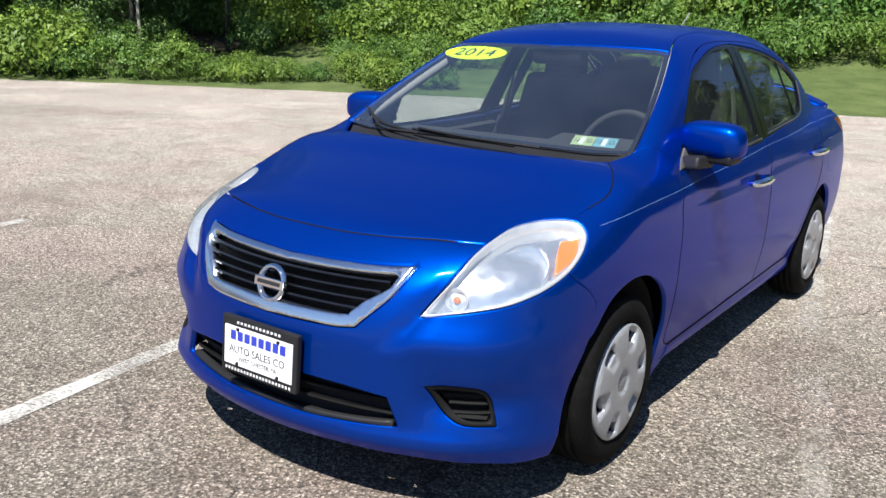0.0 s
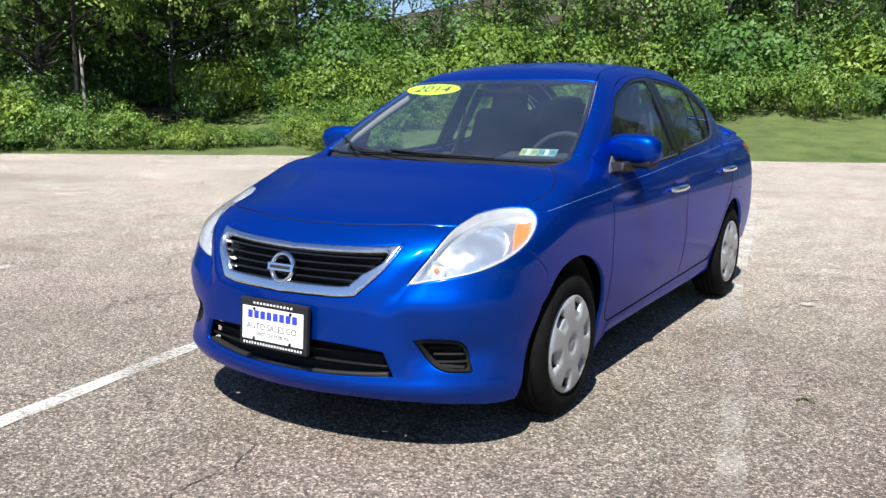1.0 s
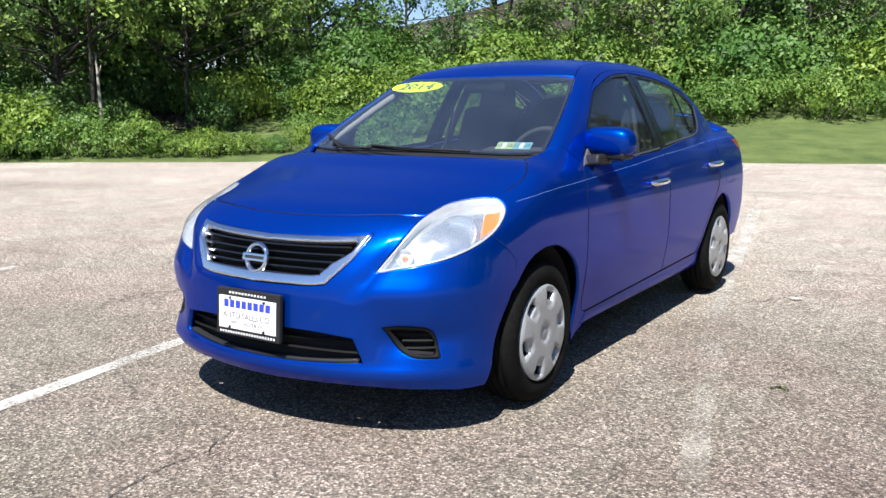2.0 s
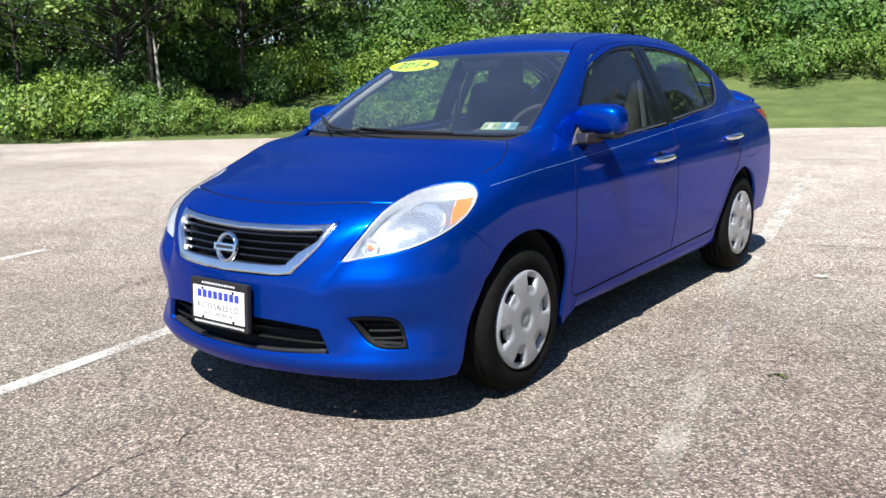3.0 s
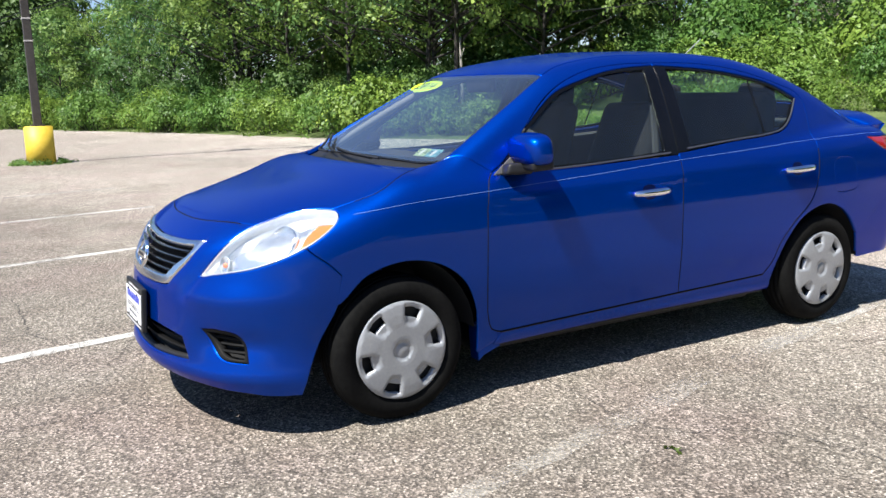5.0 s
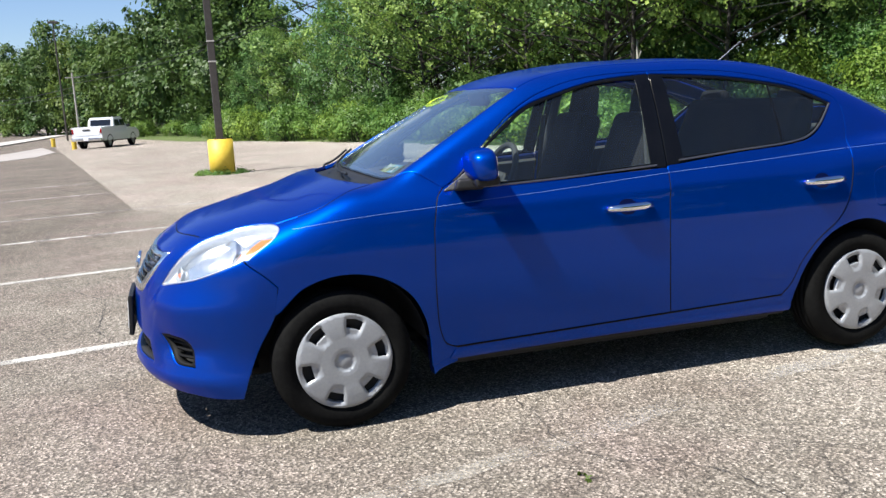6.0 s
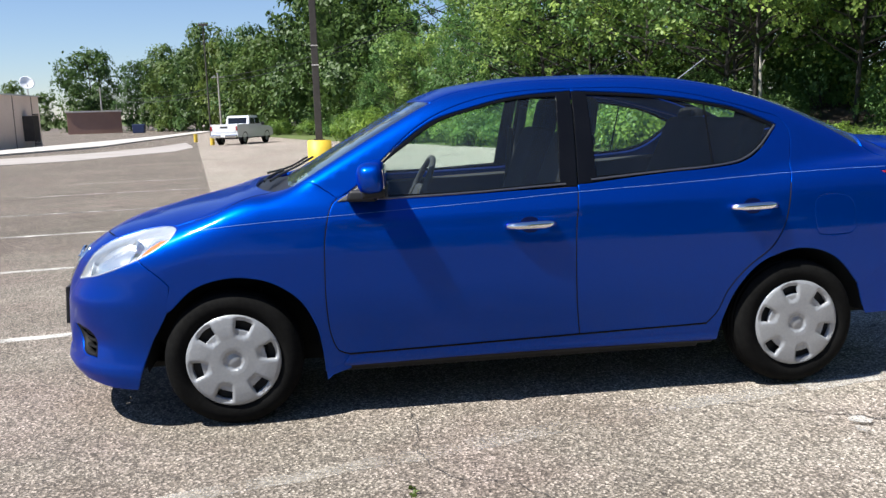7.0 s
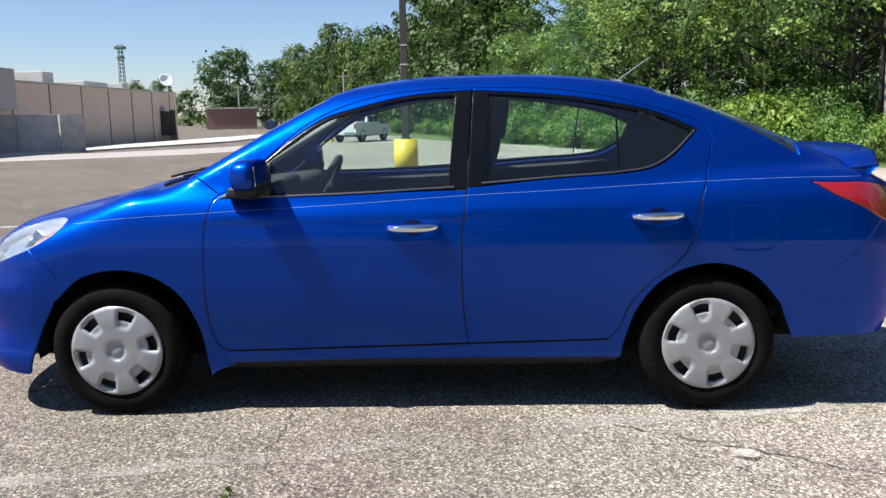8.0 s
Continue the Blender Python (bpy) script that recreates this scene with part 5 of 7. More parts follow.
        box(bm, (0.10, 0.13, 0.050), (0.795, 0.585, 0.985), 0.018, Euler((0.0, -0.12, -0.2)).to_matrix(), 4, (1.0, 0.75))
        bmesh.ops.scale(bm, vec=(s, 1, 1), verts=bm.verts)
        part("mirror_base", bm, BLACK_PLASTIC, mir, "dark plastic mirror foot", True)
        sail = curve3([(0.75, 0.478, 0.963), (0.755, 0.70, 0.971), (0.715, 0.695, 1.115), (0.73, 0.580, 1.026)], True, 0.015, (0, 1, 2))
        sheet("mirror_sail", sail, SIDE, GREY_PLASTIC, mir, (), 0.0, 0.02, 0.02, lift=0.006, mirror=m, fit=False)
        bm = bmesh.new()
        box(bm, (0.160, 0.006, 0.084), (0.852, 0.680, 1.068), 0.0025, Euler((0.06, 0.04, -0.12)).to_matrix())
        bmesh.ops.scale(bm, vec=(s, 1, 1), verts=bm.verts)
        part("mirror_glass", bm, MIRROR, mir)
        # flaps behind the wheels
        bm = bmesh.new()
        fl = [(0.70, 0.385, 0.33), (0.70, 0.398, 0.165), (0.70, 0.425, 0.187), (0.70, 0.505, 0.215), (0.70, 0.505, 0.30)]
        lo = [bm.verts.new((0.71, y, z)) for _, y, z in fl]
        hi = [bm.verts.new((0.772 + 0.07 * (z - 0.165), y, z)) for _, y, z in fl]
        bm.faces.new(lo)
        bm.faces.new(hi)
        for i in range(5):
            bm.faces.new((lo[i], lo[(i + 1) % 5], hi[(i + 1) % 5], hi[i]))
        bmesh.ops.scale(bm, vec=(s, 1, 1), verts=bm.verts)
        part("front_flap", bm, PAINT, car, "dark blue splash flap")
        bm = bmesh.new()
        box(bm, (0.14, 0.018, 0.15), (0.70, 2.985, 0.395), 0.006, Euler((0.12, 0, 0)).to_matrix())
        bmesh.ops.scale(bm, vec=(s, 1, 1), verts=bm.verts)
        part("rear_flap", bm, FOG_BLACK, car)
        # wheel housings: inner liners above the tyres
        for cy in (0.0, 2.6):
            v, f = quads(18, 3, lambda u, w: (s * (0.35 + 0.435 * w), cy - 0.372 * math.cos(-0.12 + u * 3.20), 0.30 + 0.372 * math.sin(-0.12 + u * 3.20)))
            mesh_part("wheel_liner", v, f, DARK_VOID, car)
            v, f = quads(1, 1, lambda u, w: (s * 0.36, cy - 0.38 + 0.76 * u, 0.15 + 0.52 * w))
            mesh_part("liner_wall", v, f, DARK_VOID, car)
        # sill underside trim
        bm = bmesh.new()
        box(bm, (0.05, 1.74, 0.03), (s * 0.735, 1.345, 0.226), 0.008)
        part("sill_trim", bm, BLACK_PLASTIC, car)
    # --- underbody
    bm = bmesh.new()
    box(bm, (1.40, 1.75, 0.05), (0, 1.30, 0.20), 0.02)
    box(bm, (0.72, 3.8, 0.05), (0, 1.40, 0.23), 0.02)
    box(bm, (1.24, 0.95, 0.05), (0, 3.02, 0.39), 0.02)
    box(bm, (1.16, 0.36, 0.03), (0, -0.51, 0.235), 0.01)
    box(bm, (0.66, 0.12, 0.03), (0, -0.745, 0.235), 0.01)
    box(bm, (1.0, 0.60, 0.40), (0, -0.20, 0.50), 0.02)
    part("underbody", bm, DARK_VOID, car, "dark underbody")
    # --- wheels
    w = build_wheel()
    w.parent = car
    w.matrix_local = pose(0.735, 0.0, 0.2995)
    for x, y, spin in ((0.735, 2.6, 31), (-0.735, 0.0, 0), (-0.735, 2.6, 14)):
        c = copy_thing(w, pose(x, y, 0.2995, spin, 0, 180 if x < 0 else 0))
        c.parent = car
        c.matrix_parent_inverse = Matrix()
    # --- cabin
    bm = bmesh.new()
    box(bm, (1.38, 0.42, 0.16), (0, 0.52, 0.90), 0.06, Euler((0.10, 0, 0)).to_matrix(), 4)
    box(bm, (1.30, 0.30, 0.30), (0, 0.60, 0.72), 0.05)
    box(bm, (0.42, 0.26, 0.10), (0.36, 0.60, 0.965), 0.04, Euler((0.15, 0, 0)).to_matrix(), 4)
    box(bm, (0.30, 0.9, 0.28), (0, 1.1, 0.42), 0.04)
    part("dashboard", bm, CABIN, car, "dark grey dashboard", True)
    bm = bmesh.new()
    ring = [Vector((0.185 * math.cos(t), 0, 0.185 * math.sin(t))) for t in np.linspace(0, 6.2832, 41)]
    sweep(bm, ring, 0.015, 10)
    box(bm, (0.15, 0.05, 0.12), (0, 0.01, -0.01), 0.025, None, 3)
    box(bm, (0.34, 0.02, 0.03), (0, 0.01, 0.0), 0.008)
    box(bm, (0.035, 0.02, 0.17), (0, 0.01, -0.09), 0.008)
    st = part("steering_wheel", bm, CABIN, car, "dark steering wheel", True)
    st.matrix_local = pose(0.36, 0.87, 0.945, -26, 0, 0)
    plain_seat(car, 0.36, 1.42, 0.55, 0.50, CLOTH)
    plain_seat(car, -0.36, 1.42, 0.55, 0.50, CLOTH)
    plain_seat(car, 0.0, 2.30, 0.58, 1.24, CLOTH, "rear_bench", False)
    for x in (-0.36, 0.36):
        bm = bmesh.new()
        box(bm, (0.25, 0.09, 0.15), (x, 2.575, 1.235), 0.04, Euler((-0.2, 0, 0)).to_matrix(), 4, (0.85, 0.9))
        part("rear_head_restraint", bm, CLOTH, car, smooth=True)
    bm = bmesh.new()
    box(bm, (1.06, 0.44, 0.03), (0, 2.80, 1.075), 0.012)
    part("parcel_shelf", bm, CABIN, car)
    lining = half_loop([(0.0, 0.93, 1.41), (0.44, 0.96, 1.39)], [(0.44, 0.96, 1.39), (0.42, 1.5, 1.46), (0.43, 2.36, 1.40)], [(0.43, 2.36, 1.40), (0.0, 2.40, 1.42)])
    sheet("headlining", lining, TOP, PALE_CABIN, car, (), 0.0, 0.08, 0.004, lift=-0.035, label="pale grey headlining")
    for s in (-1, 1):
        bm = bmesh.new()
        pil = curve3([(0.66, 0.36, 1.02), (0.612, 0.55, 1.15), (0.56, 0.74, 1.26), (0.50, 0.95, 1.37)], False, 0.05)
        sweep(bm, [Vector((s * (p[0] - 0.004), p[1] + 0.040, p[2] - 0.03)) for p in snap(pil)], 0.022, 8)
        part("pillar_cover", bm, PALE_CABIN, car, "pale pillar trim", True)
        bm = bmesh.new()
        sweep(bm, [(s * 0.70, 1.59, 0.90), (s * 0.645, 1.60, 1.10), (s * 0.525, 1.615, 1.34)], 0.026, 8)
        part("pillar_cover", bm, CABIN, car, "pale pillar trim", True)
        bm = bmesh.new()
        sweep(bm, [(s * 0.60, 1.55, 1.22), (s * 0.635, 1.54, 1.02), (s * 0.68, 1.52, 0.70)], 0.018, 6, 0.3)
        part("seat_belt", bm, CABIN, car, "grey seat belt")
    bm = bmesh.new()
    box(bm, (0.24, 0.035, 0.07), (0, 0.93, 1.335), 0.015, Euler((0.2, 0, 0)).to_matrix(), 3)
    tube(bm, (0, 0.90, 1.385), (0, 0.925, 1.35), 0.010)
    part("rear_view_mirror", bm, BLACK_PLASTIC, car, smooth=True)
    # --- wipers
    for a, b, c in (((0.38, 0.165, 1.045), (0.10, 0.17, 1.058), (-0.22, 0.215, 1.068)), ((-0.16, 0.15, 1.055), (-0.38, 0.19, 1.06), (-0.60, 0.33, 1.105))):
        bm = bmesh.new()
        q = curve3([a, b, c], False, 0.05)
        sweep(bm, [Vector((p[0], p[1] - 0.02, p[2] + 0.022)) for p in snap(q)], 0.006, 6)
        q2 = curve3([np.array(b) + (0.16, 0.0, 0.0), np.array(b) * 0.5 + np.array(c) * 0.5, np.array(c) + (np.array(c) - np.array(b)) * 0.15], False, 0.05)
        sweep(bm, [Vector((p[0], p[1] - 0.006, p[2] + 0.012)) for p in snap(q2)], 0.0065, 6)
        part("wiper", bm, BLACK_PLASTIC, car)
    # --- roof aerial
    bm = bmesh.new()
    p0 = meet(np.array([[0.0, 2.335, 2.0]]), np.array([[0, 0, -1.0]]), 1.2)[0]
    box(bm, (0.035, 0.06, 0.018), (0, p0[1], p0[2] + 0.006), 0.007)
    tube(bm, (0, p0[1], p0[2] + 0.008), (0, p0[1] + 0.165, p0[2] + 0.125), 0.0030, 0.0022, 8)
    part("aerial", bm, SILVER, car, "thin pale roof aerial")
    return car


def offset_line(outline, view, side, foot):
    """an outline drawn in by a border, on the skin (side: border width, foot: border at the lower edge)"""
    flat, lines = view
    A = flat(np.asarray(outline))
    z = np.asarray(outline)[:, 2]
    B = offset(A, side)
    if foot != side:
        C = offset(A, foot)
        w = np.clip((np.percentile(z, 45) - z) / max(np.ptp(z) * 0.3, 1e-6), 0, 1)[:, None]
        B = B * (1 - w) + C * w
    # drop points that fold over at corners
    keep = [i for i in range(len(B)) if np.linalg.norm(A - B[i], axis=1).min() > 0.80 * min(side, foot)]
    return meet(*lines(B[keep]))


build_car()


def build_plate():
    """dealer plate in a black frame on the front bumper"""
    p = thing("dealer_plate", "white dealer advertising plate in a black frame on the bumper", "number plate")
    p.matrix_world = Matrix.Translation((0.0, -0.868, 0.450)) @ pose(0, 0, 0, 90, 0, 0) @ pose(0, 0, 0, -4, 0, 0)
    bm = bmesh.new()
    box(bm, (0.335, 0.185, 0.022), (0, 0, -0.012), 0.006)
    part("plate_frame", bm, BLACK_PLASTIC, p, "black plastic plate frame")
    bm = bmesh.new()
    box(bm, (0.302, 0.126, 0.004), (0, -0.001, 0.0), 0.001)
    part("plate_sheet", bm, WHITE_PAPER, p, "white plate with blue and grey print")
    words("print_line", "AUTO SALES CO.", 0.034, INK_BLACK, p, pose(0, -0.012, 0.0024), 0.0003, 0.98)
    words("print_line", "WEST CHESTER, PA", 0.020, INK_BLACK, p, pose(0, -0.041, 0.0024), 0.0003, 0.98)
    # name of the firm: plain blue blocks of its size
    for k in range(8):
        bm = bmesh.new()
        box(bm, (0.0235, 0.030, 0.001), (-0.110 + k * 0.0315, 0.034, 0.0026), 0.0003)
        part("name_block", bm, INK_BLUE, p, "bold blue block print")
    bm = bmesh.new()
    for k in range(12):
        box(bm, (0.009, 0.008, 0.001), (-0.092 + k * 0.0167, 0.0765, 0.0002), 0.0003)
    part("frame_print", bm, INK_WHITE, p, "small white blocks on the frame")
    bm = bmesh.new()
    for k in range(21):
        box(bm, (0.0075, 0.009, 0.001), (-0.142 + k * 0.0142, -0.0785, 0.0002), 0.0003)
    part("frame_print", bm, INK_WHITE, p, "small white blocks on the frame")
    for x, y in ((-0.09, 0.055), (0.09, 0.055), (-0.09, -0.058), (0.09, -0.058)):
        bm = bmesh.new()
        tube(bm, (x, y, 0.001), (x, y, 0.006), 0.0065, 0.005, 10)
        part("plate_screw", bm, BLACK_PLASTIC, p)


build_plate()


def on_screen(x, z, out=1.0):
    """a point on the windshield and the turn of a flat thing lying on it"""
    q = meet(np.array([[x, -2.0, z]]), np.array([[0, 1.0, 0]]), 4.5)
    n, _ = skin_normal(q)
    nv = Vector(n[0])
    up = (Vector((0, 0, 1)) - nv * nv.z).normalized()
    m = Matrix((up.cross(nv), up, nv)).transposed().to_4x4()
    return Matrix.Translation(Vector(q[0]) + nv * 0.0005 * out) @ m


def build_stickers():
    s = thing("year_sticker", "neon yellow oval sticker with the year on the windshield", "sticker")
    s.matrix_world = on_screen(-0.365, 1.342, -14.0)
    bm = bmesh.new()
    bmesh.ops.create_cone(bm, cap_ends=True, segments=48, radius1=1, radius2=1, depth=0.002)
    bmesh.ops.scale(bm, vec=(0.178, 0.062, 1), verts=bm.verts)
    part("oval", bm, NEON, s)
    words("print_line", "2014", 0.095, INK_BLACK, s, pose(0, 0, 0.0018), 0.0003, 1.25)
    for i, (x, c) in enumerate(((0.462, (0.25, 0.33, 0.18)), (0.548, (0.11, 0.25, 0.30)))):
        k = thing("inspection_sticker", ("pale yellow-green" if i == 0 else "pale blue") + " inspection sticker inside the windshield", "sticker", group="inspection stickers")
        k.matrix_world = on_screen(x, 1.060, -14.0)
        bm = bmesh.new()
        box(bm, (0.084, 0.058, 0.001), (0, 0, 0), 0.0003)
        part("paper", bm, material("sticker_paper", c, 0.5), k)
        bm = bmesh.new()
        box(bm, (0.018, 0.044, 0.001), (-0.004, 0, 0.0008), 0.0002)
        part("pale_band", bm, GREY_PAPER, k)
        words("print_line", "12", 0.030, INK_BLACK, k, pose(-0.026, 0, 0.0009), 0.0002, 0.8)
        words("print_line", "22", 0.030, INK_BLACK, k, pose(0.024, 0, 0.0009), 0.0002, 0.8)


build_stickers()


# ---------------------------------------------------------------- the woods
LEAF_BRIGHT = foliage("vine_leaves", (0.11, 0.19, 0.042), (0.185, 0.305, 0.066), (0.24, 0.345, 0.095))
LEAF_TREE = foliage("tree_leaves", (0.105, 0.175, 0.055), (0.19, 0.31, 0.092), (0.25, 0.36, 0.13))
LEAF_FAR = foliage("far_tree_leaves", (0.085, 0.135, 0.040), (0.105, 0.165, 0.050), (0.125, 0.185, 0.06))
BARK = grainy("grey_bark", (0.022, 0.019, 0.016), (0.055, 0.048, 0.041), 0.95, 18, 2, 0.9, 0.03)
PALE_BARK = grainy("pale_bark", (0.20, 0.185, 0.16), (0.34, 0.32, 0.28), 0.9, 9, 2, 0.7, 0.02)


def leaves(rng, blobs, count, size, droop=0.3):
    """leaf blades scattered over the outer part of ellipsoid clumps: verts and faces"""
    vol = np.array([b[3] * b[4] + b[4] * b[5] + b[3] * b[5] for b in blobs])
    # leaves grow in sprays on the clumps, with dark gaps between
    sprays = max(6, count // 22)
    pick = rng.choice(len(blobs), sprays, p=vol / vol.sum())
    B = np.array(blobs)[pick]
    d = rng.normal(size=(sprays, 3))
    d /= np.linalg.norm(d, axis=1, keepdims=True)
    # most sprays sit on the upper, outer side
    turn = (d[:, 2] < -0.15) & (rng.random(sprays) < 0.62)
    d[turn, 2] *= -1
    # lumpy clump surface
    lump = 1 + 0.20 * np.sin(5 * d[:, 0] + pick) + 0.16 * np.sin(6 * d[:, 1] + 2 * pick) + 0.14 * np.sin(7 * d[:, 2] + 3 * pick)
    r = (0.66 + 0.40 * rng.random(sprays) ** 0.6) * lump
    C = B[:, :3] + d * B[:, 3:6] * r[:, None]
    own = rng.integers(0, sprays, count)
    reach = np.minimum(size * 3.0, 0.45 * B[own, 3:6].mean(1))[:, None] * (0.5 + rng.random((sprays, 1)))[own]
    d = d[own]
    off = rng.normal(size=(count, 3)) * 0.55
    off -= d * (off * d).sum(1, keepdims=True) * 0.55
    P = C[own] + off * reach
    n = d * 1.15 + rng.normal(size=(count, 3)) * 0.28 + np.array((0, 0, 0.25))
    n /= np.linalg.norm(n, axis=1, keepdims=True)
    t = np.cross(n, rng.normal(size=(count, 3)))
    t /= np.maximum(np.linalg.norm(t, axis=1, keepdims=True), 1e-6)
    t[:, 2] -= droop
    b = np.cross(n, t)
    s = (size * (0.6 + 0.8 * rng.random(count)))[:, None]
    v = np.stack([P - t * s * 0.5, P + b * s * 0.34 + n * s * 0.10, P + t * s * 0.55, P - b * s * 0.34 + n * s * 0.10], 1).reshape(-1, 3)
    i = np.arange(count)[:, None] * 4
    f = np.vstack([i + np.array((0, 1, 2)), i + np.array((0, 2, 3))])
    return v, f


def leaf_mesh(name, rng, blobs, count, size, mat, parent, label=""):
    v, f = leaves(rng, blobs, count, size)
    me = bpy.data.meshes.new(name)
    me.vertices.add(len(v))
    me.vertices.foreach_set("co", v.ravel())
    me.loops.add(len(f) * 3)
    me.loops.foreach_set("vertex_index", f.ravel().astype(np.int32))
    me.polygons.add(len(f))
    me.polygons.foreach_set("loop_start", np.arange(len(f), dtype=np.int32) * 3)
    me.materials.append(mat)
    me.update(calc_edges=True)
    ob = new(name, me)
    ob.parent = parent
    if label:
        ob["label"] = label
    return ob


def make_tree(seed, tall, wide, count, leaf, mat, bark, label, group, low=0.25, fat=1.0, clumps=26, ivy=0):
    rng = np.random.default_rng(seed)
    t = thing("tree", label, "tree", group=group)
    bm = bmesh.new()
    bend = rng.normal(size=2) * 0.07 * tall
    sweep(bm, [(bend[0] * u * u, bend[1] * u * u, tall * 0.92 * u - 0.3 * (u == 0)) for u in (0, 0.2, 0.45, 0.7, 1.0)], [0.0095 * tall, 0.008 * tall, 0.0065 * tall, 0.005 * tall, 0.002 * tall], 9)
    blobs = []
    for k in range(clumps):
        h = low + (0.95 - low) * (k + 0.5) / clumps
        a = k * 2.4 + rng.random()
        reach = wide * (0.35 + 0.65 * rng.random() ** 0.6) * (0.30 + 0.75 * math.sin(math.pi * min(1.0, 0.18 + 0.80 * (h - low) / (1 - low))))
        x, y, z = reach * math.cos(a), reach * math.sin(a), h * tall
        sweep(bm, [(bend[0] * h * h, bend[1] * h * h, z - 0.12 * tall), (x * 0.5, y * 0.5, z - 0.06 * tall), (x, y, z)], [0.005 * tall, 0.003 * tall, 0.001 * tall], 5)
        r = fat * wide * (0.15 + 0.13 * rng.random())
        blobs.append((x, y, z, r * 1.15, r * 1.15, r * (0.75 + 0.3 * rng.random())))
    blobs.append((bend[0], bend[1], tall * 0.93, wide * 0.34, wide * 0.34, wide * 0.32))
    for k in range(ivy):
        blobs.append((bend[0] * (k / ivy * low) ** 2, bend[1] * (k / ivy * low) ** 2, tall * low * (k + 0.3) / ivy, 0.40, 0.40, 0.42))
    part("trunk", bm, bark, t, smooth=True)
    leaf_mesh("crown", rng, blobs, count, leaf, mat, t)
    return t


def make_bush(seed, wide, tall, count, leaf, mat, label, group):
    rng = np.random.default_rng(seed)
    t = thing("bush", label, "bush", group=group)
    blobs = []
    for k in range(9):
        a, q = k * 2.399, math.sqrt((k + 0.5) / 9)
        h = tall * (0.34 + 0.34 * (1 - q) + 0.2 * rng.random())
        blobs.append((wide * 0.62 * q * math.cos(a), wide * 0.5 * q * math.sin(a), h * 0.6, wide * (0.28 + 0.14 * rng.random()), wide * (0.28 + 0.14 * rng.random()), h * 0.62))
    bm = bmesh.new()
    for x, y, z, *_ in blobs:
        sweep(bm, [(x * 0.3, y * 0.3, -0.1), (x * 0.7, y * 0.7, z * 0.6), (x, y, z * 1.2)], [0.03, 0.018, 0.008], 5)
    part("stem", bm, BARK, t)
    leaf_mesh("leafage", rng, blobs, count, leaf, mat, t)
    return t


def along_edge(d0, d1, step, back, seed, jitter=0.5):
    """points beside the lot's edge, by metres along it from its east end, set back from it"""
    rng = random.Random(seed)
    seg, out, run = [], [], 0.0
    for a, b in zip(EDGE, EDGE[1:]):
        l = math.hypot(b[0] - a[0], b[1] - a[1])
        seg.append((run, l, a, b))
        run += l
    d = d0
    while d < min(d1, run):
        for r0, l, a, b in seg:
            if r0 <= d < r0 + l:
                t = (d - r0) / l
                nx, ny = (b[1] - a[1]) / l, -(b[0] - a[0]) / l
                o = back + rng.uniform(-jitter, jitter)
                out.append((a[0] + (b[0] - a[0]) * t + nx * o, a[1] + (b[1] - a[1]) * t + ny * o))
        d += step * rng.uniform(0.75, 1.25)
    return out


def plant(models, spots, seed, lo=0.8, hi=1.25):
    rng = random.Random(seed)
    for i, (x, y) in enumerate(spots):
        m = models[rng.randrange(len(models))]
        s = rng.uniform(lo, hi)
        c = copy_thing(m, pose(x, y, gz(x, y) - 0.05, 0, 0, rng.uniform(0, 360)))
        c.scale = (s * rng.uniform(0.9, 1.1), s * rng.uniform(0.9, 1.1), s * rng.uniform(0.9, 1.15))


def drop_models(models):
    for m in models:
        for o in (*m.children_recursive, m):
            bpy.data.objects.remove(o)


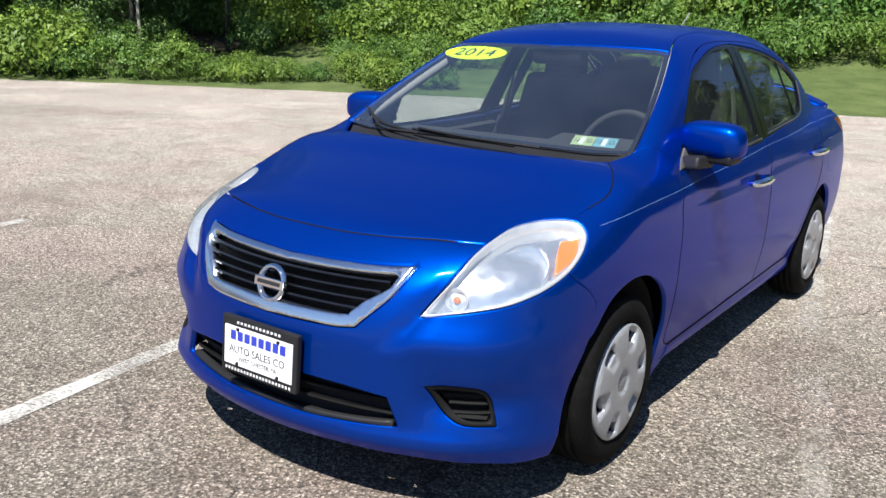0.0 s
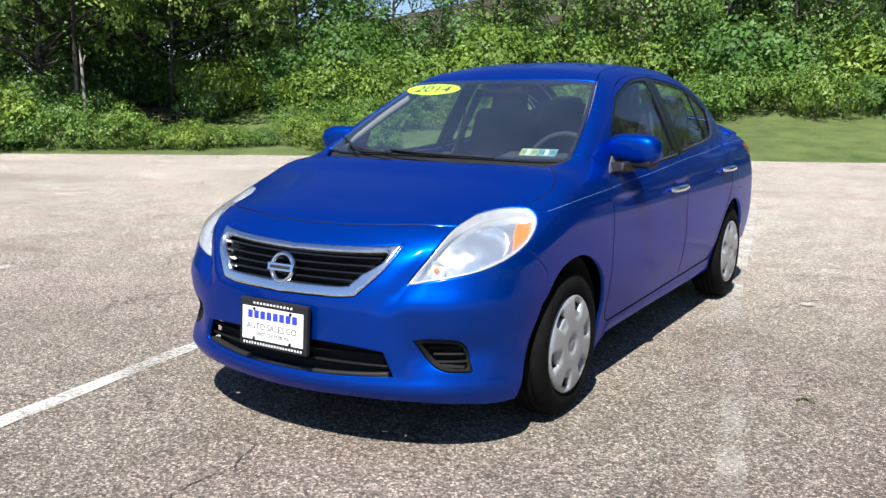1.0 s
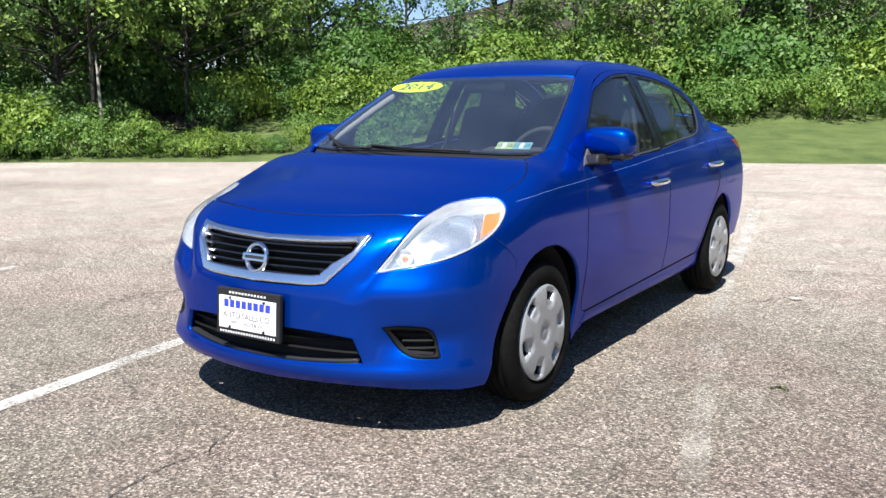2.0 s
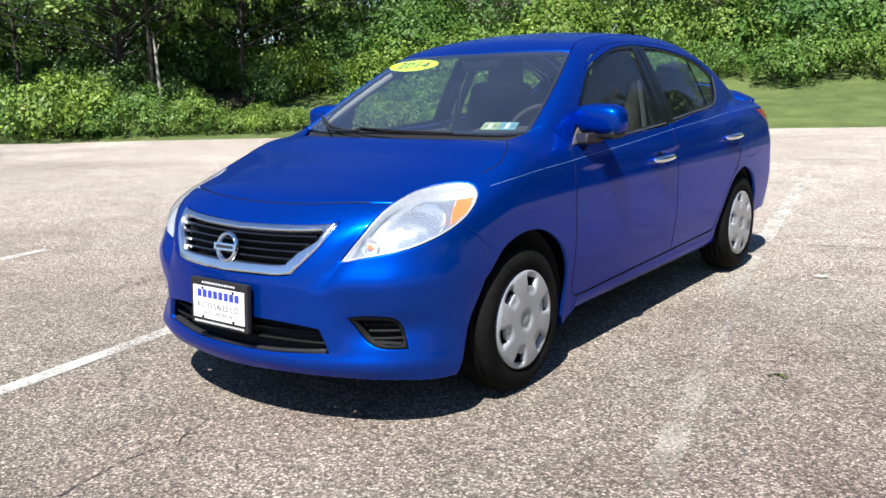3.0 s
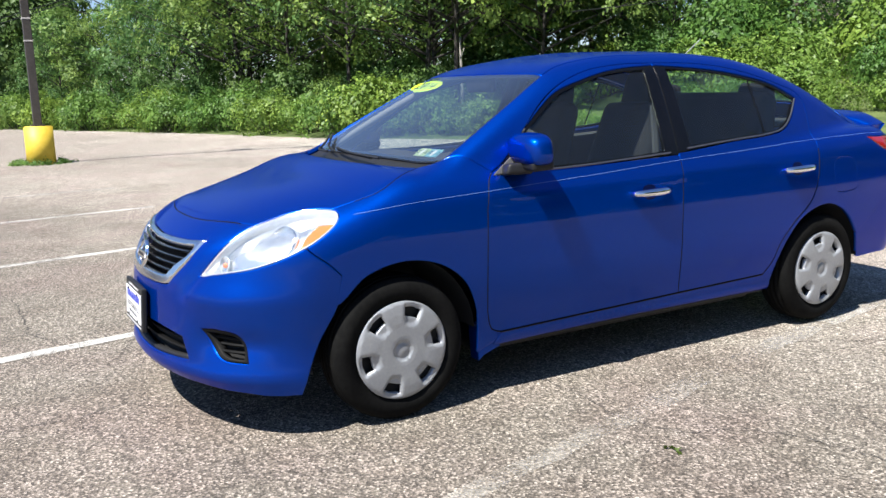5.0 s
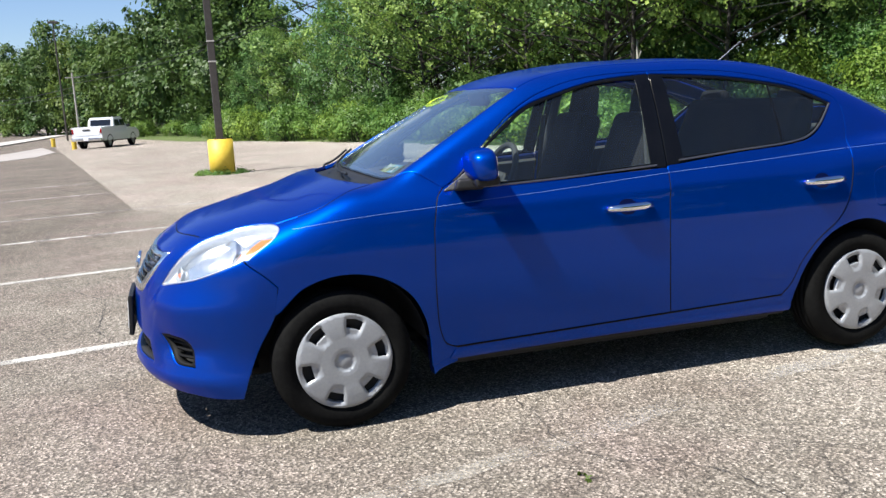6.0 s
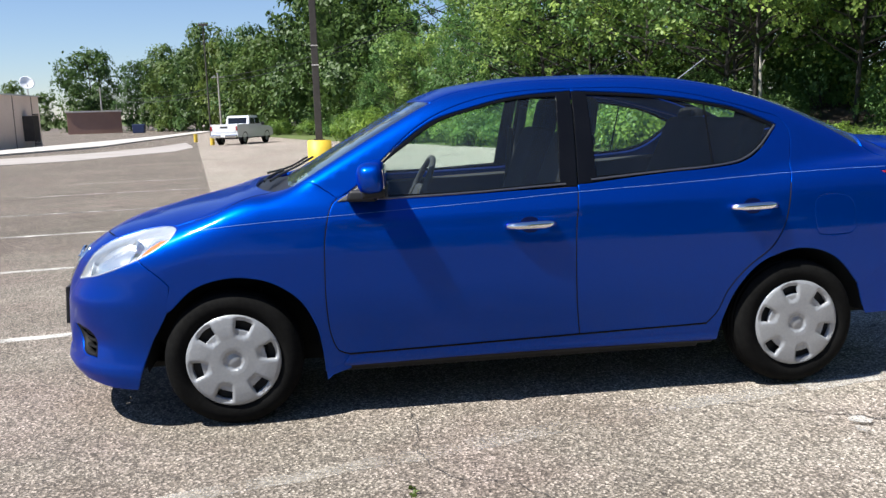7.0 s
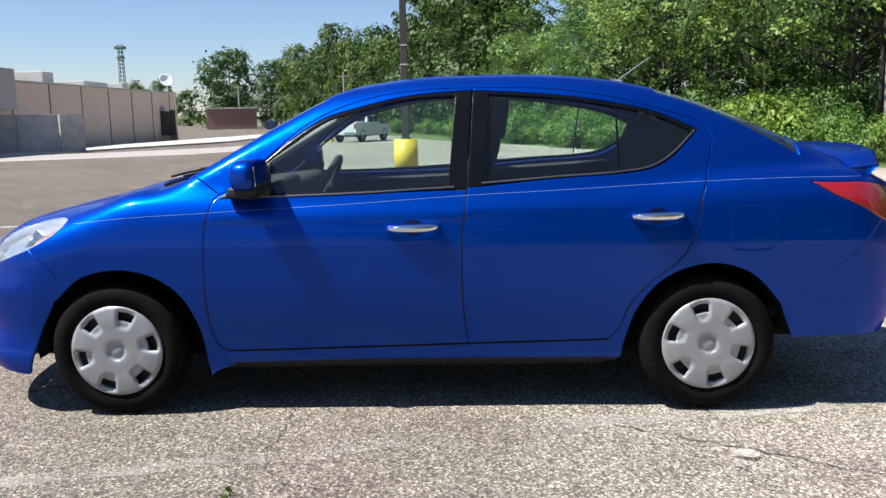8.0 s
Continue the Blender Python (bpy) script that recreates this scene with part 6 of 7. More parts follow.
def build_woods():
    near = [make_tree(k, 12.5 + k, 4.4, 14000, 0.165, LEAF_TREE, BARK, "tall leafy green tree at the edge of the woods", "trees of the woods", 0.07, 1.2, 34) for k in range(3)]
    open_ = [make_tree(10 + k, 10 + 0.6 * k, 4.6, 13000, 0.125, LEAF_TREE, BARK, "tall tree with a bare lower trunk in the woods", "trees of the woods", 0.31, 1.3, 38) for k in range(3)]
    deep = [make_tree(70 + k, 15, 5.0, 6200, 0.25, LEAF_TREE, BARK, "leafy tree deeper in the woods", "trees of the woods", 0.05, 1.3) for k in range(2)]
    vines = [make_bush(20 + k, 2.3, 2.2, 4700, 0.110, LEAF_BRIGHT, "dense bright green vine-covered bush beside the lot", "bushes along the lot") for k in range(4)]
    shade = [make_bush(30 + k, 2.4, 3.6, 4300, 0.145, LEAF_TREE, "darker green shrub below the trees", "shrubs below the trees") for k in range(2)]
    far = [make_tree(50 + k, 14.5 + k, 5.2, 10500, 0.42, LEAF_FAR, BARK, "distant leafy green tree", "distant trees", 0.03, 1.5, 36) for k in range(3)]
    faint = [make_tree(60 + k, 14.5 + k, 5.2, 4300, 0.60, LEAF_FAR, BARK, "distant leafy green tree", "distant trees", 0.03, 1.5, 30) for k in range(2)]
    # bright vine bank behind the grass in the east
    plant(vines, along_edge(50, 87, 2.0, 9.3, 1, 0.7), 1, 0.6, 1.15)
    plant(vines, along_edge(50, 88, 3.0, 12.0, 2, 1.2), 2, 0.9, 1.65)
    plant(vines, along_edge(50, 87, 4.0, 15.0, 21, 1.4), 21, 1.2, 2.1)
    plant(vines, along_edge(34, 50, 3.4, 11.0, 3, 0.8), 3, 1.2, 1.7)
    # low bushes close to the asphalt, before the dark of the woods
    plant(vines, along_edge(73, 84, 1.5, 6.2, 19, 0.8), 19, 0.5, 0.7)
    plant(vines, along_edge(79.5, 88, 1.0, 1.7, 4, 0.6), 4, 0.30, 0.50)
    plant(vines, along_edge(87, 92, 1.4, 1.6, 8, 0.5), 8, 0.55, 0.9)
    plant(shade, along_edge(87, 93, 3.0, 7.5, 27, 0.6), 27, 0.35, 0.55)
    plant(vines, along_edge(91, 126, 1.7, 1.1, 5, 0.5), 5, 0.5, 1.1)
    plant(shade, along_edge(92, 126, 3.4, 5.4, 6, 0.9), 6, 0.5, 0.9)
    plant(shade, along_edge(50, 76, 3.6, 18.0, 7, 1.0), 7, 0.9, 1.2)
    # trees
    plant(open_, along_edge(88, 95, 3.0, 6.8, 22, 1.2), 22, 0.9, 1.12)
    plant(deep, along_edge(54, 94, 3.6, 14.0, 23, 1.2), 23, 0.5, 0.66)
    plant(shade, along_edge(89, 112, 2.8, 10.5, 29, 0.8), 29, 0.55, 0.9)
    plant(open_, along_edge(95, 112, 3.4, 6.5, 24, 1.4), 24, 0.95, 1.12)
    plant(open_, along_edge(91, 112, 4.8, 11.0, 46, 1.4), 46, 0.95, 1.15)
    plant(deep, along_edge(88, 116, 3.4, 22.0, 47, 1.2), 47, 0.75, 0.9)
    plant(deep, along_edge(92, 114, 3.6, 13.0, 11, 1.5), 11, 0.5, 0.7)
    plant(deep, along_edge(94, 116, 3.8, 17.5, 33, 1.2), 33, 0.55, 0.72)
    plant(near, along_edge(111, 134, 3.3, 5.5, 17, 1.2), 17, 0.40, 0.56)
    plant(deep, along_edge(108, 136, 4.4, 12.0, 18, 1.5), 18, 0.42, 0.55)
    plant(far, [(-64, 4), (-70, 2), (-77, 0), (-74, 6)], 13, 0.66, 0.84)
    plant(far, [(-84, -3), (-90, -6), (-97, -8), (-104, -11), (-112, -14), (-118, -17), (-125, -20), (-132, -23), (-138, -28), (-87, 3), (-101, 0), (-120, -8)], 43, 0.62, 0.76)
    # a taller round tree behind the brick building
    plant(far[:1], [(-146, -37.5)], 44, 0.92, 0.94)
    plant(deep, [(-50, 11), (-44, 13.5), (-57, 9)], 48, 0.8, 0.95)
    plant(faint, [(-88, 9), (-100, 7), (-112, 5), (-125, 2), (-137, -2), (-150, -8), (-158, -17), (-162, -28)], 14, 0.62, 0.8)
    plant(faint, [(-172, -46), (-176, -54), (-168, -62), (-160, -70), (-150, -76)], 45, 0.5, 0.62)
    plant(vines, along_edge(125, 190, 5.0, 2.5, 15, 1.0), 15, 0.6, 1.0)
    # low wooded rise behind the store
    rng = random.Random(5)
    # tree line on the far side of the lot, seen in the glass and paint
    strip("grass_verge", [(25, 2), (25, 84)], 12, GRASS, "mown grass strip below a row of trees", 0.03, category="ground")
    plant(faint, [(25 + rng.uniform(-3, 3), 6 + 5.2 * k) for k in range(15)], 34, 0.95, 1.15)
    plant(faint, [(-185 + rng.uniform(-8, 8), -62 - 9 * k) for k in range(9)], 16, 0.5, 0.65)
    # pale dead stem standing in the shade
    x, y = along_edge(90.2, 90.3, 1, 5.6, 3, 0.05)[0]
    snag = thing("dead_tree_stem", "pale broken dead tree stem among the shrubs", "tree", (x, y, gz(x, y)))
    bm = bmesh.new()
    sweep(bm, [(0.05, 0, -0.2), (0.02, 0.02, 1.0), (0, 0, 2.0), (-0.03, 0, 2.9)], [0.08, 0.06, 0.05, 0.025], 9)
    sweep(bm, [(0, 0, 2.1), (0.16, 0.05, 2.5)], [0.035, 0.015], 6)
    part("stem", bm, PALE_BARK, snag, smooth=True)
    # the dark of the woods
    spots = [(x + rng.uniform(-1.4, 1.4), y + rng.uniform(-1.4, 1.4)) for x in np.arange(-48, 22, 6.8) for y in np.arange(8, 62, 6.8)]
    spots = [p for p in spots if 15 < edge_signed(p[0], p[1]) < 25]
    plant(deep, spots, 25, 0.55, 0.72)
    plant(shade, [p for p in spots if edge_signed(p[0], p[1]) < 21], 26, 0.9, 1.3)
    drop_models(near + open_ + deep + vines + shade + far + faint)


build_woods()


# ---------------------------------------------------------------- the far side of the lot
STUCCO = grainy("beige_stucco", (0.70, 0.545, 0.44), (0.78, 0.625, 0.51), 0.9, 6, 0.3, 0.4, 0.02)
CONCRETE = grainy("pale_concrete", (0.41, 0.385, 0.355), (0.53, 0.50, 0.465), 0.9, 8, 0.4, 0.4, 0.01)
GREY_PANEL = grainy("stained_grey_panel", (0.36, 0.345, 0.34), (0.56, 0.545, 0.53), 0.85, 2.2, 0.5, 0.4, 0.01)
BRICK = grainy("red_brown_brick", (0.26, 0.15, 0.115), (0.33, 0.20, 0.155), 0.9, 12, 0.6, 0.4, 0.01)
YELLOW = grainy("yellow_bollard_paint", (0.62, 0.43, 0.03), (0.70, 0.50, 0.06), 0.55, 14, 2.5, 0.25, 0.004)
LANE_CONCRETE = grainy("worn_tan_concrete", (0.27, 0.245, 0.225), (0.37, 0.34, 0.315), 0.92, 5, 0.35, 0.5, 0.01)
JOINT_BROWN = grainy("brown_wall_joint", (0.20, 0.145, 0.11), (0.29, 0.21, 0.165), 0.8, 12, 1, 0.2, 0.002)
DARK_METAL = grainy("dark_bronze_metal", (0.05, 0.043, 0.037), (0.085, 0.075, 0.065), 0.6, 30, 2, 0.1, 0.002, 0.3)
WOOD_POLE = grainy("weathered_pole", (0.26, 0.24, 0.21), (0.42, 0.40, 0.36), 0.9, 14, 1, 0.4, 0.01)
WHITE_PAINT = material("white_truck_paint", (0.78, 0.79, 0.80), 0.3, coat_weight=1.0)


def build_lamp_pole():
    x, y = -16.3, 0.30
    p = thing("parking_lot_light_pole", "dark square light pole on a yellow round concrete base", "lamp post", (x, y, gz(x, y)))
    bm = bmesh.new()
    tube(bm, (0, 0, -0.1), (0, 0, 0.80), 0.290, 0.285, 40)
    bmesh.ops.bevel(bm, geom=[e for e in bm.edges if all(v.co.z > 0.7 for v in e.verts)], offset=0.02, segments=2, affect="EDGES")
    part("base", bm, YELLOW, p, "yellow painted concrete base", True)
    bm = bmesh.new()
    box(bm, (0.165, 0.165, 8.6), (0, 0, 5.08), 0.012, taper=(0.8, 0.8))
    box(bm, (0.26, 0.26, 0.03), (0, 0, 0.815), 0.006)
    part("shaft", bm, DARK_METAL, p)
    for z in (2.55, 3.0):
        bm = bmesh.new()
        box(bm, (0.17, 0.17, 0.03), (0, 0, z), 0.004)
        part("band", bm, CONCRETE, p)
    bm = bmesh.new()
    box(bm, (0.1, 1.5, 0.08), (0, 0, 9.4), 0.01)
    for s in (-1, 1):
        box(bm, (0.32, 0.55, 0.16), (0, 0.85 * s, 9.42), 0.03)
    part("lamp_head", bm, DARK_METAL, p)
    # weeds round its foot
    rng = np.random.default_rng(9)
    g = thing("weeds", "short green weeds round the yellow base", "weeds", (x, y, gz(x, y)), kind="stuff")
    leaf_mesh("leaf_tuft", rng, [(0.46 * math.cos(a), 0.46 * math.sin(a), 0.02, 0.20, 0.20, 0.03) for a in np.linspace(0, 6, 9)], 2600, 0.035, LEAF_BRIGHT, g)


def far_pole(x, y, tall, r, head, mat, label, name="light_pole"):
    p = thing(name, label, "lamp post" if head else "utility pole", (x, y, gz(x, y)))
    bm = bmesh.new()
    tube(bm, (0, 0, -0.5), (0, 0, tall), r, r * 0.7, 10)
    part("shaft", bm, mat, p)
    bm = bmesh.new()
    if head:
        box(bm, (0.3, 0.85, 0.22), (0, 0, tall), 0.05)
    else:
        box(bm, (0.1, 1.2, 0.1), (0, 0, tall - 0.4), 0.02)
    part("lamp_head" if head else "cross_arm", bm, mat, p)


def cable(a, b, sag, r):
    bm = bmesh.new()
    a, b = Vector(a), Vector(b)
    sweep(bm, [a.lerp(b, t) - Vector((0, 0, sag * 4 * t * (1 - t))) for t in np.linspace(0, 1, 17)], r, 5)
    tagged(part("overhead_cable", bm, BLACK_PLASTIC), "thin dark overhead cable strung between poles", "cable", "overhead cables")


def build_store():
    z = gz(-45, -22)
    s = thing("store_building", "long low beige store with a flat roof and rooftop units", "building", (0, 0, 0))
    a, b = Vector((-37.5, -21.3, z)), Vector((-69, -22.2, z))
    d = (b - a).normalized()
    n = Vector((-d.y, d.x, 0))
    if n.y > 0:
        n = -n
    tall = 3.75

    def frame_box(bm, u0, u1, w0, w1, z0, z1, bev=0.02):
        c = a + d * ((u0 + u1) / 2) + n * ((w0 + w1) / 2) + Vector((0, 0, (z0 + z1) / 2))
        box(bm, (abs(u1 - u0), abs(w1 - w0), z1 - z0), c, bev, Matrix((d, n, Vector((0, 0, 1)))).transposed())

    bm = bmesh.new()
    L = (b - a).length
    frame_box(bm, -14, L, 0, 22, -0.3, tall)
    part("wall", bm, STUCCO, s, "beige stucco wall")
    bm = bmesh.new()
    frame_box(bm, -14, L + 0.15, -0.12, 22.1, tall, tall + 0.09)
    part("coping", bm, GREY_PANEL, s, "thin grey metal coping")
    # thin brown strips added on the wall to draw its dark vertical joints
    for u in np.linspace(2.5, L - 2.0, 7):
        bm = bmesh.new()
        frame_box(bm, u - 0.05, u + 0.05, -0.045, 0.0, -0.2, tall - 0.02)
        part("downpipe", bm, JOINT_BROWN, s, "thin brown strip standing for a wall joint")
    bm = bmesh.new()
    frame_box(bm, -13, 1.2, -0.9, 3, 2.3, 4.3)
    part("entrance_fascia", bm, CONCRETE, s, "pale raised fascia")
    for u, w, h in ((7, 3.2, 0.55), (14, 1.6, 0.75), (22, 4.5, 0.4), (28, 1.2, 0.5)):
        bm = bmesh.new()
        frame_box(bm, u - w / 2, u + w / 2, 3, 5, tall, tall + h + 0.3, 0.05)
        part("rooftop_unit", bm, CONCRETE, s, "pale rooftop unit")
    bm = bmesh.new()
    frame_box(bm, L - 4.6, L - 3.2, -0.75, -0.02, 0.35, 2.25)
    for k in range(6):
        frame_box(bm, L - 4.6 + 0.27 * k, L - 4.54 + 0.27 * k, -0.80, -0.75, 0.0, 2.4)
    part("gas_cage", bm, DARK_METAL, s, "dark metal cage at the corner")
    # dish on the roof's corner
    dsh = thing("satellite_dish", "white satellite dish on a roof mast", "satellite dish", tuple(b + n * 0.6 - d * 0.35 + Vector((0, 0, tall))))
    bm = bmesh.new()
    tube(bm, (0, 0, 0), (0, 0, 1.0), 0.05, n=8)
    part("mast", bm, GREY_PANEL, dsh)
    bm = bmesh.new()
    lathe(bm, [(0.03, -0.18), (0.27, -0.145), (0.46, -0.07), (0.57, 0.0), (0.57, -0.03), (0.46, -0.09), (0.03, -0.21)], 28)
    dd = part("reflector", bm, WHITE_PAINT, dsh, smooth=True)
    dd.matrix_local = pose(0, 0, 1.15, 0, -30, 30)
    # screen wall in front of the store
    e = thing("screen_wall", "stained grey panel enclosure beside the store", "wall", (-37.6, -18.6, z))
    for k, (w, x, c) in enumerate(((1.7, -0.2, 0), (2.2, -0.9, 1.8), (1.7, -2.3, 3.2))):
        bm = bmesh.new()
        box(bm, (0.12, w * 0.85, 2.1), (x * 0.8, (c - 1.8) * 0.85 - 0.7, 0.98), 0.02, Euler((0, 0, 0.4 if k < 2 else 1.1)).to_matrix())
        part("panel", bm, GREY_PANEL, e)
    return s


def slab(name, pts, mat, label, lift=0.03):
    v = [(x, y, gz(x, y) + lift) for x, y in pts] + [(x, y, gz(x, y) - 0.1) for x, y in pts]
    n = len(pts)
    f = [tuple(range(n))] + [(i, n + i, n + (i + 1) % n, (i + 1) % n) for i in range(n)]
    tagged(mesh_part(name, v, f, mat, smooth=False), label, "pavement", kind="structure")


def build_far():
    # pale concrete lane and walk in front of the store
    slab("concrete_lane", [(-24, -20), (-29, -13.6), (-32.3, -9.9), (-42, -7.4), (-50, -7.6), (-56, -8.6), (-64, -10.2), (-54, -10.8), (-44, -12.4), (-37.3, -16.4), (-32, -22)], LANE_CONCRETE, "pale concrete drainage lane across the lot", 0.012)
    slab("store_walk", [(-20, -26), (-33, -18.3), (-44, -17.5), (-60, -15.5), (-80, -14.5), (-108, -13.5), (-110, -15.4), (-84, -17), (-66, -20.6), (-52, -21.2), (-36.5, -20.5), (-24, -28)], CONCRETE, "pale concrete walk along the store", 0.10)
    x, y = -127, -32.5
    h = thing("brick_shed", "small flat red-brown brick building", "building", (x, y, gz(x, y)), 12)
    bm = bmesh.new()
    box(bm, (5, 7.2, 3.3), (0, 0, 1.4), 0.02)
    part("wall", bm, BRICK, h)
    bm = bmesh.new()
    box(bm, (5.3, 7.5, 0.22), (0, 0, 3.12), 0.02)
    part("coping", bm, CONCRETE, h)
    b = thing("refuse_bin", "small dark blue wheeled bin by the brick building", "bin", (-118, -24.6, gz(-118, -24.6)))
    bm = bmesh.new()
    box(bm, (1.1, 1.5, 1.2), (0, 0, 0.6), 0.08, taper=(1.1, 1.1))
    part("bin_body", bm, material("dark_blue_bin", (0.02, 0.035, 0.10), 0.6), b)
    far_pole(-80, -10.3, 10.4, 0.09, True, DARK_METAL, "tall dark parking lot light pole", "light_pole")
    far_pole(-78, -9.05, 5.9, 0.10, False, WOOD_POLE, "pale wooden utility pole before the trees", "utility_pole")
    far_pole(-140, -34.6, 7.0, 0.15, False, WOOD_POLE, "wooden utility pole by the brick building", "utility_pole")
    far_pole(-92, -34, 6.0, 0.08, True, WOOD_POLE, "thin pale pole behind the store", "light_pole")
    za = gz(-78, -9.05)
    for dz in (6.2, 5.7):
        cable((-78, -9.05, za + dz - 0.7), (-44, 8.5, 5.6 + dz * 0.3), 0.7, 0.022)
        cable((-140, -34.6, gz(-140, -34.6) + dz), (-78, -9.05, za + dz - 1.5), 1.0, 0.025)
    cable((-14.6, 13.2, 3.15), (-4.3, 18.2, 4.15), 0.18, 0.010)
    # lattice mast far behind the store
    t = thing("radio_mast", "far grey lattice radio mast", "tower", (-400, -153.5, -1))
    bm = bmesh.new()
    for sx, sy in ((-1, -1), (-1, 1), (1, -1), (1, 1)):
        tube(bm, (1.3 * sx, 1.3 * sy, 0), (0.8 * sx, 0.8 * sy, 36), 0.2, n=6)
    for k in range(9):
        zz = 18 + k * 1.8
        box(bm, (2.0, 2.0, 0.4), (0, 0, zz))
    box(bm, (4.2, 4.2, 1.3), (0, 0, 34.5), 0.2)
    box(bm, (3.0, 3.0, 0.8), (0, 0, 30.0), 0.2)
    part("lattice", bm, material("mast_grey", (0.17, 0.17, 0.18), 0.6), t)
    for i, (x, y) in enumerate(((-64.9, -9.56), (-55.3, -7.1))):
        k = thing("yellow_bollard", "short yellow concrete bollard", "bollard", (x, y, gz(x, y)), group="bollards")
        bm = bmesh.new()
        tube(bm, (0, 0, -0.1), (0, 0, 0.62), 0.15, 0.15, 20)
        part("post", bm, YELLOW, k)


def build_pickup():
    x, y = -57.0, -5.2
    t = thing("pickup_truck", "white full-size pickup truck with a crew cab and open bed", "truck", (x, y, gz(x, y)), 160)
    # local axes: x ahead, y to its left
    def body(name, pts, wide, mat, bev=0.03, inset=1.0):
        bm = bmesh.new()
        lo = [bm.verts.new((px, -wide / 2 * (inset if pz > 1.2 else 1), pz)) for px, pz in pts]
        hi = [bm.verts.new((px, wide / 2 * (inset if pz > 1.2 else 1), pz)) for px, pz in pts]
        n = len(pts)
        bm.faces.new(lo)
        bm.faces.new(hi[::-1])
        for i in range(n):
            bm.faces.new((lo[i], hi[i], hi[(i + 1) % n], lo[(i + 1) % n]))
        bmesh.ops.bevel(bm, geom=list(bm.edges), offset=bev, segments=2, affect="EDGES")
        return part(name, bm, mat, t)
    body("lower_body", [(-2.85, 0.60), (-2.85, 1.02), (2.75, 1.05), (2.90, 0.95), (2.95, 0.55), (2.6, 0.45), (-2.4, 0.50)], 1.96, WHITE_PAINT)
    body("hood", [(1.1, 0.95), (1.1, 1.24), (2.5, 1.17), (2.88, 1.02), (2.88, 0.9)], 1.90, WHITE_PAINT)
    cab = body("cab", [(-0.95, 0.95), (-0.85, 1.24), (-0.70, 1.88), (-0.45, 1.94), (0.50, 1.94), (0.75, 1.86), (1.45, 1.22), (1.45, 0.95)], 1.86, WHITE_PAINT, 0.05, 0.88)
    for s in (-1, 1):
        bm = bmesh.new()
        box(bm, (1.85, 0.10, 0.36), (-1.90, 0.92 * s, 1.20), 0.03)
        part("bed_side", bm, WHITE_PAINT, t)
        for x0, x1 in ((-0.62, 0.10), (0.18, 0.88)):
            bm = bmesh.new()
            box(bm, (x1 - x0, 0.04, 0.42), ((x0 + x1) / 2, 0.855 * s, 1.57), 0.02, Euler((0.17 * s, 0, 0)).to_matrix(), 2, (0.9, 1))
            part("side_window", bm, GLOSS_BLACK, cab)
        bm = bmesh.new()
        box(bm, (0.14, 0.20, 0.20), (1.0, 1.08 * s, 1.35), 0.03)
        part("door_mirror", bm, BLACK_PLASTIC, t)
        bm = bmesh.new()
        box(bm, (0.06, 0.11, 0.30), (-2.86, 0.91 * s, 1.12), 0.02)
        part("tail_lamp", bm, RED_LENS, t)
        for wx in (-1.75, 1.85):
            w = new("wheel")
            w.parent = t
            w.location = (wx, 0.83 * s, 0.40)
            bm = bmesh.new()
            lathe(bm, [(0.24, 0.12), (0.36, 0.14), (0.40, 0.10), (0.40, -0.10), (0.36, -0.14), (0.24, -0.12)], 32)
            ty = part("tyre", bm, RUBBER, w, smooth=True)
            ty.rotation_euler = (0, 0, math.pi / 2)
            bm = bmesh.new()
            lathe(bm, [(0.01, 0.07), (0.2, 0.09), (0.245, 0.11), (0.245, -0.11), (0.2, -0.09), (0.01, -0.07)], 24)
            rm = part("rim", bm, SILVER, w)
            rm.rotation_euler = (0, 0, math.pi / 2)
            bm = bmesh.new()
            lathe(bm, [(0.40, 0.02), (0.46, 0.02), (0.46, -0.25), (0.40, -0.25)], 32)
            for v in list(bm.verts):
                if v.co.z < -0.1:
                    v.co.z = -0.1
            ar = part("wheel_arch", bm, DARK_VOID, t)
            ar.matrix_local = pose(wx, 0.965 * s, 0.42, 0, 0, 90 * s)
    bm = bmesh.new()
    box(bm, (0.07, 1.62, 0.52), (-2.85, 0, 1.13), 0.02)
    part("tailgate", bm, WHITE_PAINT, t)
    bm = bmesh.new()
    box(bm, (0.02, 0.5, 0.10), (-2.895, 0, 1.20), 0.005)
    part("gate_handle", bm, BLACK_PLASTIC, t)
    bm = bmesh.new()
    box(bm, (0.18, 1.90, 0.20), (-2.98, 0, 0.62), 0.04)
    part("rear_bumper", bm, CHROME, t)
    bm = bmesh.new()
    box(bm, (0.03, 1.35, 0.40), (-0.78, 0, 1.60), 0.02, Euler((0, 0.2, 0)).to_matrix())
    part("rear_window", bm, GLOSS_BLACK, cab)
    bm = bmesh.new()
    box(bm, (0.02, 0.32, 0.16), (-3.075, 0, 0.63), 0.004)
    part("number_plate", bm, WHITE_PAPER, t)
    bm = bmesh.new()
    box(bm, (5.0, 1.5, 0.2), (0, 0, 0.50), 0.03)
    part("chassis", bm, DARK_VOID, t)


build_lamp_pole()
build_store()
build_far()
build_pickup()


